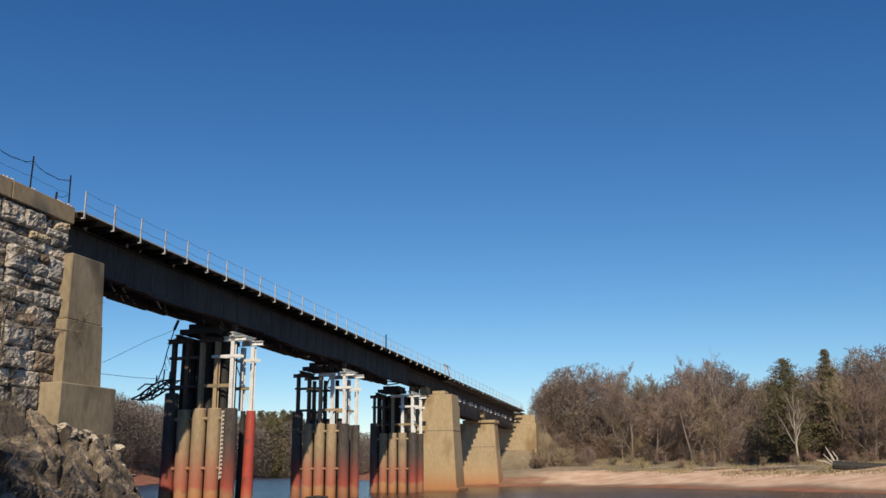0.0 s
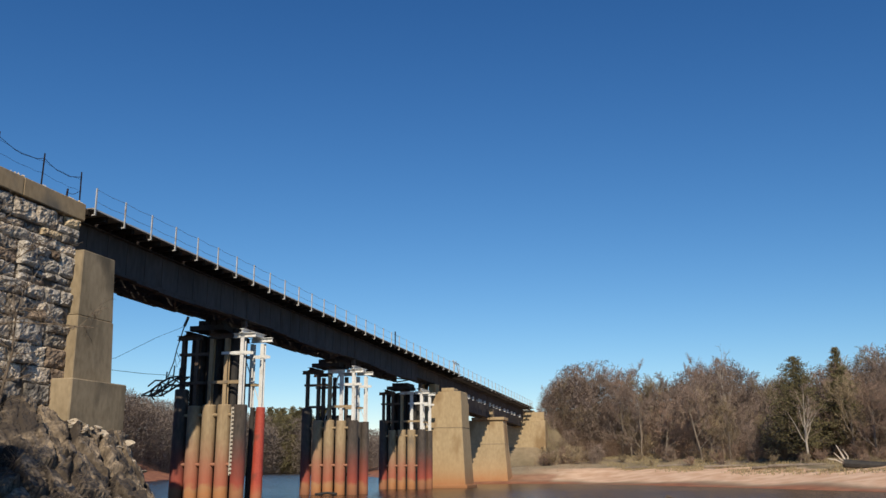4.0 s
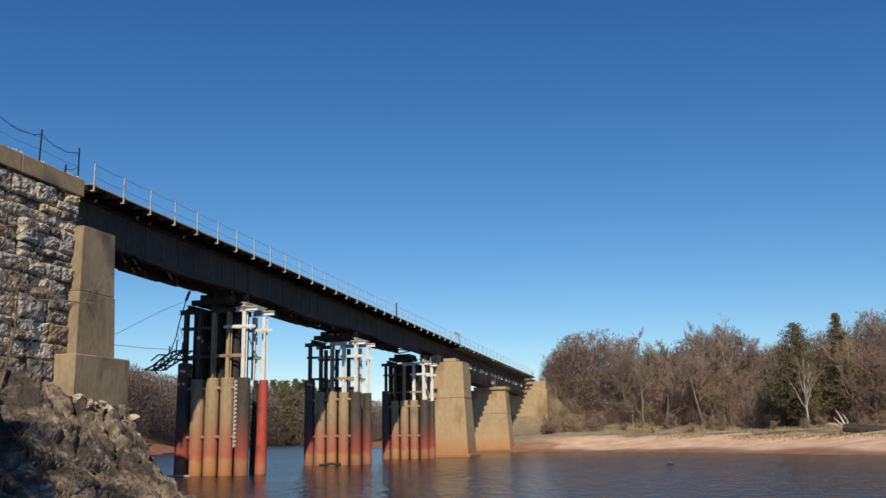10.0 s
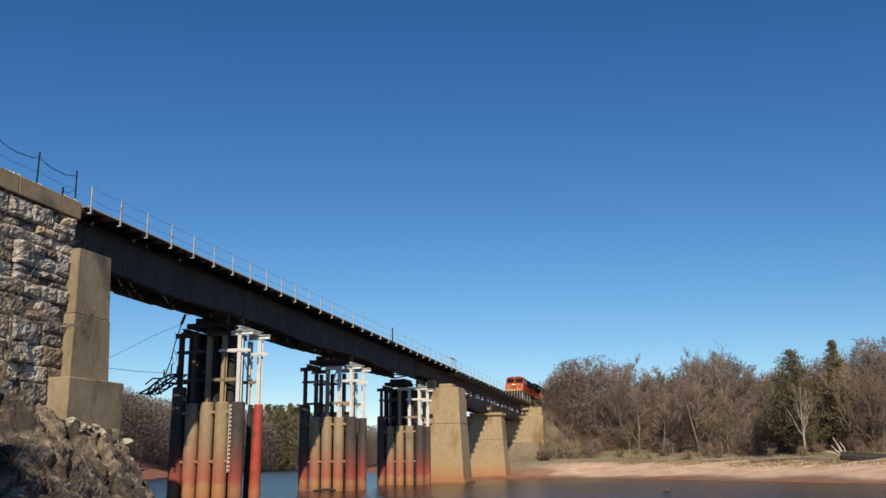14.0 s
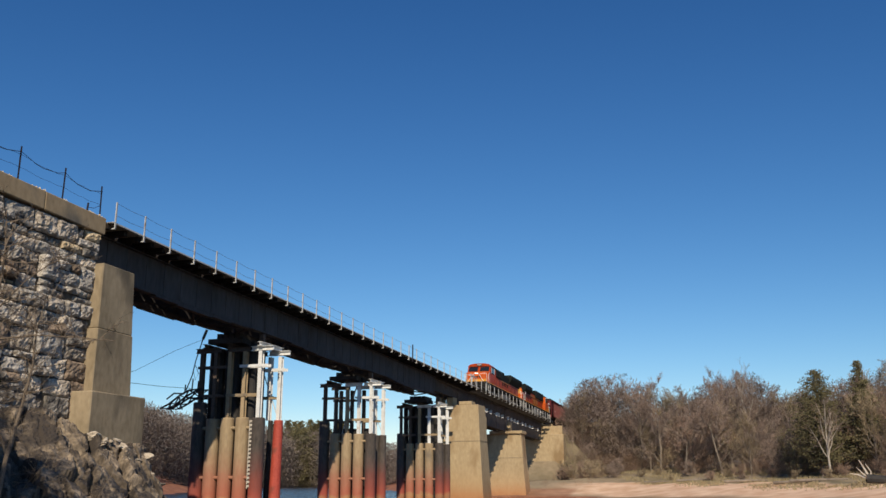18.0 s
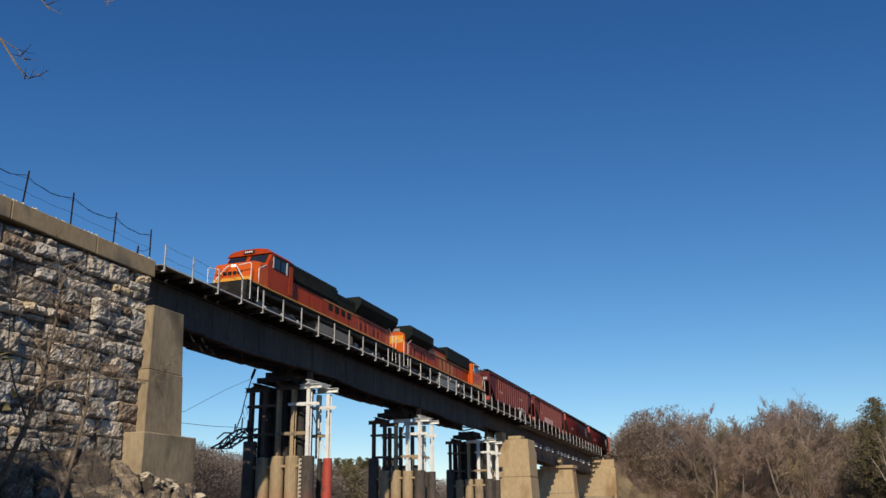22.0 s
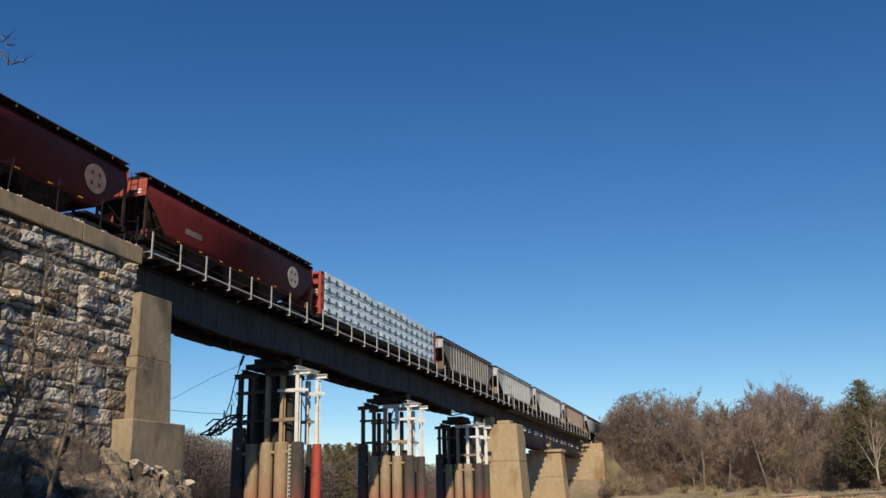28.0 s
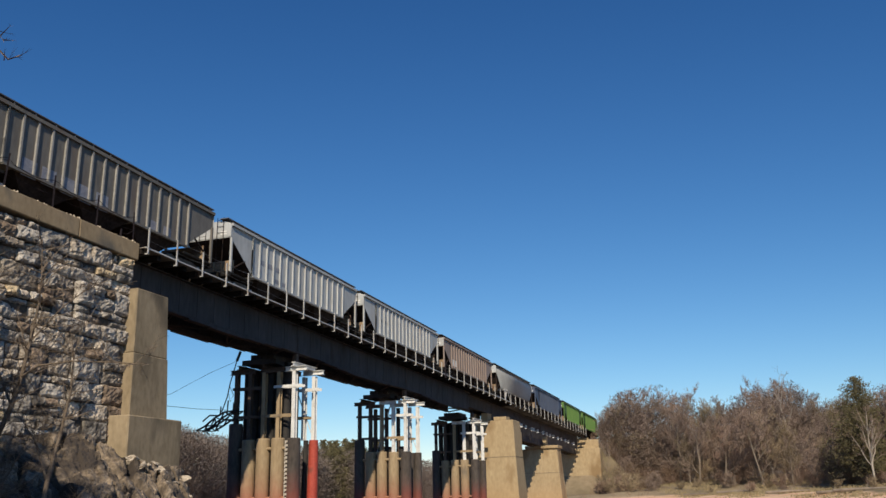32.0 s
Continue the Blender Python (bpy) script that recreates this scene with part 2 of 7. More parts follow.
def ground_material():
    m = surf("bank_soil", (0.25, 0.19, 0.115), (0.40, 0.315, 0.20), 0.12, 0.95, bump=0.5, fine=14, stain=(0.19, 0.155, 0.085), stain_scale=0.08, stain_at=0.5, relief=0.08)
    n, l = m.node_tree.nodes, m.node_tree.links
    b = n["Principled BSDF"]
    src = b.inputs["Base Color"].links[0].from_socket
    col = n.new("ShaderNodeVertexColor")
    col.layer_name = "cover"
    sep = n.new("ShaderNodeSeparateColor")
    l.new(col.outputs["Color"], sep.inputs["Color"])
    geo = n.new("ShaderNodeNewGeometry")
    prev = src
    for ch, lo, hi in (("Red", (0.64, 0.39, 0.235), (0.82, 0.575, 0.39)), ("Green", (0.24, 0.085, 0.04), (0.40, 0.165, 0.08)), ("Blue", (0.035, 0.025, 0.017), (0.11, 0.075, 0.05))):
        nz = n.new("ShaderNodeTexNoise")
        nz.inputs["Scale"].default_value, nz.inputs["Detail"].default_value = 0.5, 8.0
        l.new(geo.outputs["Position"], nz.inputs["Vector"])
        rp = n.new("ShaderNodeValToRGB")
        rp.color_ramp.elements[0].position, rp.color_ramp.elements[1].position = 0.35, 0.65
        rp.color_ramp.elements[0].color, rp.color_ramp.elements[1].color = (*lo, 1), (*hi, 1)
        l.new(nz.outputs["Fac"], rp.inputs["Fac"])
        mx = n.new("ShaderNodeMix")
        mx.data_type = "RGBA"
        l.new(sep.outputs[ch], mx.inputs["Factor"])
        l.new(prev, mx.inputs["A"])
        l.new(rp.outputs["Color"], mx.inputs["B"])
        prev = mx.outputs["Result"]
    l.new(prev, b.inputs["Base Color"])
    return m


def water_material():
    m = bpy.data.materials.new("river_water")
    m.use_nodes = True
    n, l = m.node_tree.nodes, m.node_tree.links
    b = n["Principled BSDF"]
    b.inputs["Base Color"].default_value = (0.022, 0.017, 0.013, 1)
    b.inputs["Roughness"].default_value, b.inputs["IOR"].default_value = 0.16, 1.2
    geo, mp = n.new("ShaderNodeNewGeometry"), n.new("ShaderNodeMapping")
    mp.inputs["Scale"].default_value = (1.0, 0.55, 1.0)
    l.new(geo.outputs["Position"], mp.inputs["Vector"])
    a, c = n.new("ShaderNodeTexNoise"), n.new("ShaderNodeTexNoise")
    a.inputs["Scale"].default_value, a.inputs["Detail"].default_value = 1.3, 4.0
    c.inputs["Scale"].default_value, c.inputs["Detail"].default_value = 0.09, 2.0
    l.new(mp.outputs["Vector"], a.inputs["Vector"])
    l.new(mp.outputs["Vector"], c.inputs["Vector"])
    calm = n.new("ShaderNodeMapRange")
    calm.inputs["From Min"].default_value, calm.inputs["From Max"].default_value = 0.4, 0.65
    calm.inputs["To Min"].default_value, calm.inputs["To Max"].default_value = 0.45, 1.0
    l.new(c.outputs["Fac"], calm.inputs["Value"])
    bp = n.new("ShaderNodeBump")
    bp.inputs["Distance"].default_value = 0.34
    l.new(calm.outputs["Result"], bp.inputs["Strength"])
    l.new(a.outputs["Fac"], bp.inputs["Height"])
    l.new(bp.outputs["Normal"], b.inputs["Normal"])
    return m


M_GROUND, M_WATER = ground_material(), water_material()

# ---- mesh helpers ----
def part(name, bm, material, parent=None, label="", kind="", m=None, smooth=False):
    """Links a bmesh as one mesh object, under a thing or a part if given."""
    me = bpy.data.meshes.new(name)
    bm.to_mesh(me)
    bm.free()
    me.materials.append(material)
    if smooth:
        me.polygons.foreach_set("use_smooth", [True] * len(me.polygons))
    ob = new(name, me)
    if parent is not None:
        ob.parent = parent
    if m is not None:
        ob.matrix_basis = m
    return tagged(ob, label=label, kind=kind)


def again(name, ob, parent, m):
    """Another piece on the same mesh."""
    o = new(name, ob.data)
    o.parent = parent
    o.matrix_basis = m
    return o


def box(bm, x0, x1, y0, y1, z0, z1, bevel=0.0):
    q = bmesh.ops.create_cube(bm, size=1.0, matrix=Matrix.Translation(((x0 + x1) / 2, (y0 + y1) / 2, (z0 + z1) / 2)) @ Matrix.Diagonal((abs(x1 - x0), abs(y1 - y0), abs(z1 - z0), 1)))
    if bevel:
        es = list({e for v in q["verts"] for e in v.link_edges})
        bmesh.ops.bevel(bm, geom=es, offset=bevel, segments=1, affect="EDGES")
    return bm


def bar(bm, a, b, w, d=None, up=(0, 0, 1)):
    """A square bar from a to b, w wide and d deep."""
    a, b, d = Vector(a), Vector(b), d or w
    way = b - a
    z = way.normalized()
    x = Vector(up).cross(z)
    x = x.normalized() if x.length > 1e-4 else Vector((1, 0, 0))
    y = z.cross(x)
    rot = Matrix((x, y, z)).transposed().to_4x4()
    bmesh.ops.create_cube(bm, size=1.0, matrix=Matrix.Translation((a + b) / 2) @ rot @ Matrix.Diagonal((w, d, way.length, 1)))
    return bm


def rod(bm, a, b, r0, r1=None, n=12, caps=True):
    a, b = Vector(a), Vector(b)
    way = b - a
    rot = way.to_track_quat("Z", "Y").to_matrix().to_4x4()
    bmesh.ops.create_cone(bm, cap_ends=caps, segments=n, radius1=r0, radius2=r0 if r1 is None else r1, depth=way.length, matrix=Matrix.Translation((a + b) / 2) @ rot)
    return bm


def strand(bm, pts, r, n=5):
    """A thin tube through points."""
    rings = []
    for i, p in enumerate(pts):
        p = Vector(p)
        way = (Vector(pts[min(i + 1, len(pts) - 1)]) - Vector(pts[max(i - 1, 0)])).normalized()
        q = way.to_track_quat("Z", "Y")
        rr = r[i] if isinstance(r, (list, tuple)) else r
        rings.append([bm.verts.new(p + q @ Vector((rr * math.cos(6.2832 * k / n), rr * math.sin(6.2832 * k / n), 0))) for k in range(n)])
    for u, v in zip(rings, rings[1:]):
        for k in range(n):
            bm.faces.new((u[k], u[(k + 1) % n], v[(k + 1) % n], v[k]))
    return bm


def prism(bm, outline, y0, y1):
    """Extrudes an outline of (x, z) along y."""
    a = [bm.verts.new((x, y0, z)) for x, z in outline]
    b = [bm.verts.new((x, y1, z)) for x, z in outline]
    k = len(outline)
    for i in range(k):
        bm.faces.new((a[i], a[(i + 1) % k], b[(i + 1) % k], b[i]))
    bm.faces.new(a[::-1])
    bm.faces.new(b)
    bmesh.ops.recalc_face_normals(bm, faces=bm.faces[:])
    return bm


def side_prism(bm, outline, x0, x1):
    """Extrudes an outline of (y, z) along x."""
    a = [bm.verts.new((x0, y, z)) for y, z in outline]
    b = [bm.verts.new((x1, y, z)) for y, z in outline]
    k = len(outline)
    for i in range(k):
        bm.faces.new((a[i], a[(i + 1) % k], b[(i + 1) % k], b[i]))
    bm.faces.new(a[::-1])
    bm.faces.new(b)
    bmesh.ops.recalc_face_normals(bm, faces=bm.faces[:])
    return bm


def thing(name, label, category, group="", m=None, kind=""):
    ob = new(name)
    if m is not None:
        ob.matrix_basis = m
    return tagged(ob, label=label, category=category, group=group, kind=kind)


GRADE = -0.01401                  # the track falls away from the near bank
XC = -27.5                        # the track's middle


def deck_z(y):
    return 13.45 + GRADE * y


def rail_z(y):
    return deck_z(y) + 0.40


def graded(bm):
    for v in bm.verts:
        v.co.z += deck_z(v.co.y)
    return bm

# ---- land and water ----
RIVER = [(-19, 30.5), (-24, 36), (-34, 38), (-48, 60), (-90, 120), (-128, 205), (-190, 300), (-280, 520), (-250, 640), (-190, 500), (-120, 350),
         (-75, 215), (-44, 145), (-33, 119), (-25, 117.5), (-16, 117), (-8.5, 110), (-2, 101), (3.8, 92.5), (12, 79.5), (24, 62), (48, 30), (70, -30), (80, -160),
         (30, -160), (24, -40), (14, 2), (6, 9), (-4, 14), (-10, 22), (-14.5, 27.2)]


def river_distance(x, y):
    """Metres from the water's edge: positive on land."""
    best, inside = 1e9, False
    k = len(RIVER)
    for i in range(k):
        ax, ay = RIVER[i]
        bx, by = RIVER[(i + 1) % k]
        dx, dy = bx - ax, by - ay
        t = max(0.0, min(1.0, ((x - ax) * dx + (y - ay) * dy) / (dx * dx + dy * dy)))
        best = min(best, math.hypot(x - ax - t * dx, y - ay - t * dy))
        if (ay > y) != (by > y) and x < ax + (y - ay) / (by - ay) * dx:
            inside = not inside
    return -best if inside else best


def lerp_table(v, table):
    for (a, p), (b, q) in zip(table, table[1:]):
        if v <= b:
            return p + (q - p) * max(0.0, (v - a) / (b - a))
    return table[-1][1]


FAR_BANK = [(-30, -3.0), (0, 0.0), (3, 0.35), (10, 1.45), (13, 1.75), (18, 2.1), (28, 3.2), (40, 4.4), (60, 5.0), (110, 10.0), (200, 17.0), (500, 26.0), (3000, 30.0)]
NEAR_BANK = [(-30, -3.0), (0, 0.0), (6, 0.25), (14, 0.45), (30, 1.2), (80, 3.0), (300, 6.0), (3000, 10.0)]
LEFT_BANK = [(-30, -3.0), (0, 0.0), (3, 1.6), (9, 3.6), (25, 7.0), (60, 17.0), (120, 26.0), (400, 34.0), (3000, 40.0)]


def land_z(x, y):
    d = river_distance(x, y)
    rough = noise.noise((x * 0.09, y * 0.09, 0.3)) * 0.5 + noise.noise((x * 0.4, y * 0.4, 7.0)) * 0.16
    if x < -34 or y > 300:
        z = lerp_table(d, LEFT_BANK)
    elif y > 45 + 0 * x:
        z = lerp_table(d, FAR_BANK)
    else:
        z = lerp_table(d, NEAR_BANK)
    z += rough * max(0.0, min(1.0, d / 14.0))
    # the banks that carry the track
    top = deck_z(max(-80.0, min(420.0, y))) - 0.55
    if y > 148.0:
        z = max(z, top - max(0.0, abs(x - XC) - 3.2) / (0.9 if y < 175 else 1.6))
    elif y > 141:
        z = max(z, top - 3.4 - (148.0 - y) * 0.75 - max(0.0, abs(x - XC) - 3.2) / 1.6)
    if y < 33.0 and x < -26.2:
        z = max(z, top - max(0.0, (XC - 3.2) - x) / 1.6)
    elif 33.0 <= y < 40 and x < -25.6:
        z = max(z, 4.2 - (y - 33) * 0.65)
    return z


def axis(points):
    out = []
    for (a, step), (b, _) in zip(points, points[1:]):
        k = max(1, round((b - a) / step))
        out += [a + (b - a) * i / k for i in range(k)]
    return out + [points[-1][0]]


def land():
    xs = axis([(-3000, 600), (-600, 60), (-240, 14), (-80, 4), (-40, 1.5), (-27.2, 1.0), (-26.2, 0.9), (-24.4, 0.8), (20, 2), (40, 8), (120, 40), (400, 400), (3000, 1)])
    ys = axis([(-3000, 600), (-500, 60), (-100, 10), (-10, 2), (20, 0.8), (42, 3), (76, 1.0), (120, 1.6), (140, 1.2), (150, 2.5), (220, 12), (420, 40), (700, 300), (4500, 1)])
    verts = [(x, y, land_z(x, y)) for y in ys for x in xs]
    k = len(xs)
    faces = [(j * k + i, j * k + i + 1, (j + 1) * k + i + 1, (j + 1) * k + i) for j in range(len(ys) - 1) for i in range(k - 1)]
    me = bpy.data.meshes.new("ground")
    me.from_pydata(verts, [], faces)
    col = me.color_attributes.new("cover", "FLOAT_COLOR", "POINT")
    for i, (x, y, z) in enumerate(verts):
        d = river_distance(x, y)
        w = d + 2.2 * noise.noise((x * 0.13, y * 0.13, 3.0))
        sand = mud = litter = 0.0
        if y > 45 and x > -34:
            sand = max(0.0, min(1.0, (w - 2.0) / 1.5)) * max(0.0, min(1.0, (15.0 - w) / 1.5)) * max(0.0, min(1.0, (x + 24) / 8))
            mud = max(0.0, min(1.0, (2.6 - w) / 2.0)) + (0.6 if x < -18 and d < 8 else 0.0)
            litter = max(0.0, min(0.55, (d - 40) / 20))
            if y > 137 and abs(x - XC) < 17:
                litter, sand = 0.25, 0.0
        elif x <= -34:
            mud = max(0.0, min(1.0, (26 - w) / 5.0))
            litter = max(0.0, min(0.8, (d - 30) / 8))
        else:
            mud = max(0.0, min(1.0, (3.2 - w) / 2.0)) * max(0.0, min(1.0, (x + 19) / 5))
            litter = max(0.0, min(0.8, (w - 1.6) / 2.4))
        col.data[i].color = (sand, min(1.0, mud), litter, 1)
    me.polygons.foreach_set("use_smooth", [True] * len(me.polygons))
    me.materials.append(M_GROUND)
    tagged(new("ground", me), label="river banks of red mud, pale sand and dry grass", category="ground", kind="structure")


land()
bm = bmesh.new()
bmesh.ops.create_grid(bm, x_segments=1, y_segments=1, size=1.0, matrix=Matrix.Translation((-60, 240, 0)) @ Matrix.Diagonal((300, 420, 1, 1)))
tagged(part("water", bm, M_WATER), label="calm brown river with light ripples, reflecting the sky", category="river", kind="structure")

# ---- near abutment ----
def chipped(bm, amount, scale, seed):
    for v in bm.verts:
        p = v.co * scale + Vector((seed * 3.1, seed * 1.7, seed))
        v.co += Vector(noise.noise_vector(p)) * amount
    return bm


def abutment():
    root = thing("stone_abutment", "rough limestone block abutment wall with a weathered concrete coping and corner pillar", "bridge abutment", kind="structure")
    # core behind the stones
    bm = box(bmesh.new(), -29.0, -25.60, 8.0, 32.0, -1.0, 12.62)
    part("core", bm, M_MORTAR, root, "dark recessed mortar between the stones")
    # concrete seat block, pillar and lower plinth on the river corner
    for z0, z1, gap in ((5.6, 8.42, 0.0), (8.424, 11.3, 0.022)):
        bm = box(bmesh.new(), -30.2, -25.0 - gap, 32.06 + gap, 34.75 - gap, z0, z1, 0.035)
        for v in bm.verts:
            if v.co.y > 34:
                v.co.y -= (v.co.z - 5.6) / 5.7 * 0.42
        part("pillar_lift", bm, M_CONCRETE, root, "tan board-marked concrete lift of the corner pillar")
    bm = box(bmesh.new(), -30.6, -24.45, 31.36, 35.12, 2.6, 5.66, 0.05)
    part("plinth", bm, M_CONCRETE, root, "wider concrete plinth under the pillar")
    bm = box(bmesh.new(), -30.6, -24.48, 33.6, 35.15, -1.5, 3.2, 0.05)
    part("footing", bm, M_CONCRETE, root)
    # concrete coping in lengths with open joints
    y = 32.43
    first = True
    while y > 8.5:
        w = 3.9 if first else 4.6
        first = False
        bm = box(bmesh.new(), -26.1, -25.36, y - w, y - 0.02, -0.33, 0.45, 0.035)
        bm = graded(bm)
        part("coping", bm, M_COPING, root)
        y -= w
    for x in (-26.42, -28.58):
        part("bearing_pad", box(bmesh.new(), x - 0.3, x + 0.3, 32.5, 33.3, 11.25, deck_z(33) - 1.8, 0.02), M_CONCRETE, root)
    bm = box(bmesh.new(), -30.0, -26.6, 31.6, 31.97, 11.3, 13.2)
    part("backwall", bm, M_CONCRETE, root)
    return root


ABUTMENT = abutment()


def stones(root, y0, y1, z0, z1):
    """Quarry-faced blocks in wavering courses: thin brown slabs at the foot, small stuff under the coping."""
    rnd = random.Random(11)
    z = z0
    while z < z1 - 0.1:
        low, high = z < 4.5, z1 - z < 0.75
        h = rnd.uniform(0.16, 0.27) if low else (rnd.uniform(0.2, 0.34) if high else rnd.choice((0.36, 0.5, 0.62, 0.72, 0.84, 0.98)))
        h = min(h, z1 - z)
        if z1 - z - h < 0.16:
            h = z1 - z
        y = y1
        while y > y0:
            w = rnd.uniform(0.5, 1.3) if low or high else rnd.uniform(0.6, 1.25) * (0.8 + 0.75 * h)
            way = rnd.random()
            if h > 0.6 and way < 0.34:
                cuts = rnd.uniform(0.32, 0.68)
                one_stone(root, rnd, y - w, y, z, z + h * cuts, low)
                k = y - w * rnd.uniform(0.35, 0.65)
                one_stone(root, rnd, k, y, z + h * cuts, z + h, low)
                one_stone(root, rnd, y - w, k, z + h * cuts, z + h, low)
            else:
                one_stone(root, rnd, y - w, y, z, z + h, low)
            y -= w
        z += h


def one_stone(root, rnd, y0, y1, z0, z1, low):
    """A block with a face broken into a few flat facets."""
    g = rnd.uniform(0.025, 0.06)
    w, h = y1 - y0 - g, z1 - z0 - g
    nx, nz = max(4, min(15, round(w / 0.085))), max(3, min(10, round(h / 0.085)))
    out = rnd.uniform(-0.10, 0.16)
    seed = rnd.uniform(0, 90)
    planes = [(rnd.uniform(0.06, 0.16), rnd.uniform(-0.16, 0.16) / w, rnd.uniform(-0.15, 0.15) / h) for _ in range(rnd.randint(3, 6))]
    tilt, sag = rnd.uniform(-0.12, 0.12), rnd.uniform(-0.05, 0.05)
    verts = []
    for j in range(nz + 1):
        for i in range(nx + 1):
            u, v = i / nx, j / nz
            a, b = (u - 0.5) * w, (v - 0.5) * h
            edge = min(min(u, 1 - u) * w, min(v, 1 - v) * h)
            p = Vector((a * 3.0 + seed, b * 3.0, seed * 0.3))
            d = min(c + m * a + n * b for c, m, n in planes)
            d += noise.noise(p) * 0.06 + noise.noise(p * 2.6) * 0.065 + noise.noise(p * 6.0) * 0.04 - 0.09 * math.exp(-edge / 0.028)
            jit = 0.05 * noise.noise(Vector((seed + u * 4, v * 4, 2.0)))
            verts.append((max(-0.05, d) + tilt * a, a * (1 + 0.10 * sag * v) + jit, b + jit + sag * (u - 0.5)))
    k = nx + 1
    faces = [(j * k + i, j * k + i + 1, (j + 1) * k + i + 1, (j + 1) * k + i) for j in range(nz) for i in range(nx)]
    rim = [i for i in range(k)] + [j * k + nx for j in range(1, nz + 1)] + [nz * k + i for i in range(nx - 1, -1, -1)] + [j * k for j in range(nz - 1, 0, -1)]
    base = len(verts)
    verts += [(-0.3, verts[i][1], verts[i][2]) for i in rim]
    q = len(rim)
    faces += [(rim[(i + 1) % q], rim[i], base + i, base + (i + 1) % q) for i in range(q)]
    me = bpy.data.meshes.new("stone")
    me.from_pydata(verts, [], faces)
    pick = rnd.random()
    me.materials.append(M_STONEBROWN if low or pick < 0.10 else M_STONEOCHRE if pick < 0.14 else M_STONEGREY if pick < 0.62 else M_STONE)
    o = new("stone", me)
    o.parent = root
    o.matrix_basis = pose(-25.52 + out, (y0 + y1) / 2, (z0 + z1) / 2)

# ---- bridge ----
SPANS = [(32.3, 49.6, 1.78), (49.7, 68.4, 1.78), (68.5, 86.0, 1.78), (86.1, 96.1, 1.24), (96.2, 120.2, 3.12), (120.3, 147.0, 2.86)]
BRIDGE = thing("girder_bridge", "dark steel deck-girder railway bridge with timber ties and thin handrail posts", "railway bridge", kind="structure")


def girder(y0, y1, depth, x, out):
    """One plate girder: web, flanges, cover plates and stiffeners on both faces."""
    bm = bmesh.new()
    top, low = 0.0, -depth
    box(bm, x - 0.03, x + 0.03, y0, y1, low, top)
    for z0, z1, w in ((top - 0.05, top, 0.22), (low, low + 0.05, 0.22)):
        box(bm, x - w, x + w, y0, y1, z0, z1)
    for k, (a, t) in enumerate(((2.3, 0.07), (4.3, 0.14), (6.3, 0.20))):
        if 1.75 < depth < 2.0:
            box(bm, x - 0.2 + k * 0.004, x + 0.2 - k * 0.004, y0 + a + 1.2, y1 - a, low - t, low - t + 0.075)
    y = y0 + 0.12
    while y < y1:
        for s in (-1, 1):
            box(bm, x + s * 0.03, x + s * 0.052, y - 0.008, y + 0.008, low + 0.05, top - 0.05)
        y += 1.55
    part("plate_girder", graded(bm), M_GIRDER, BRIDGE)


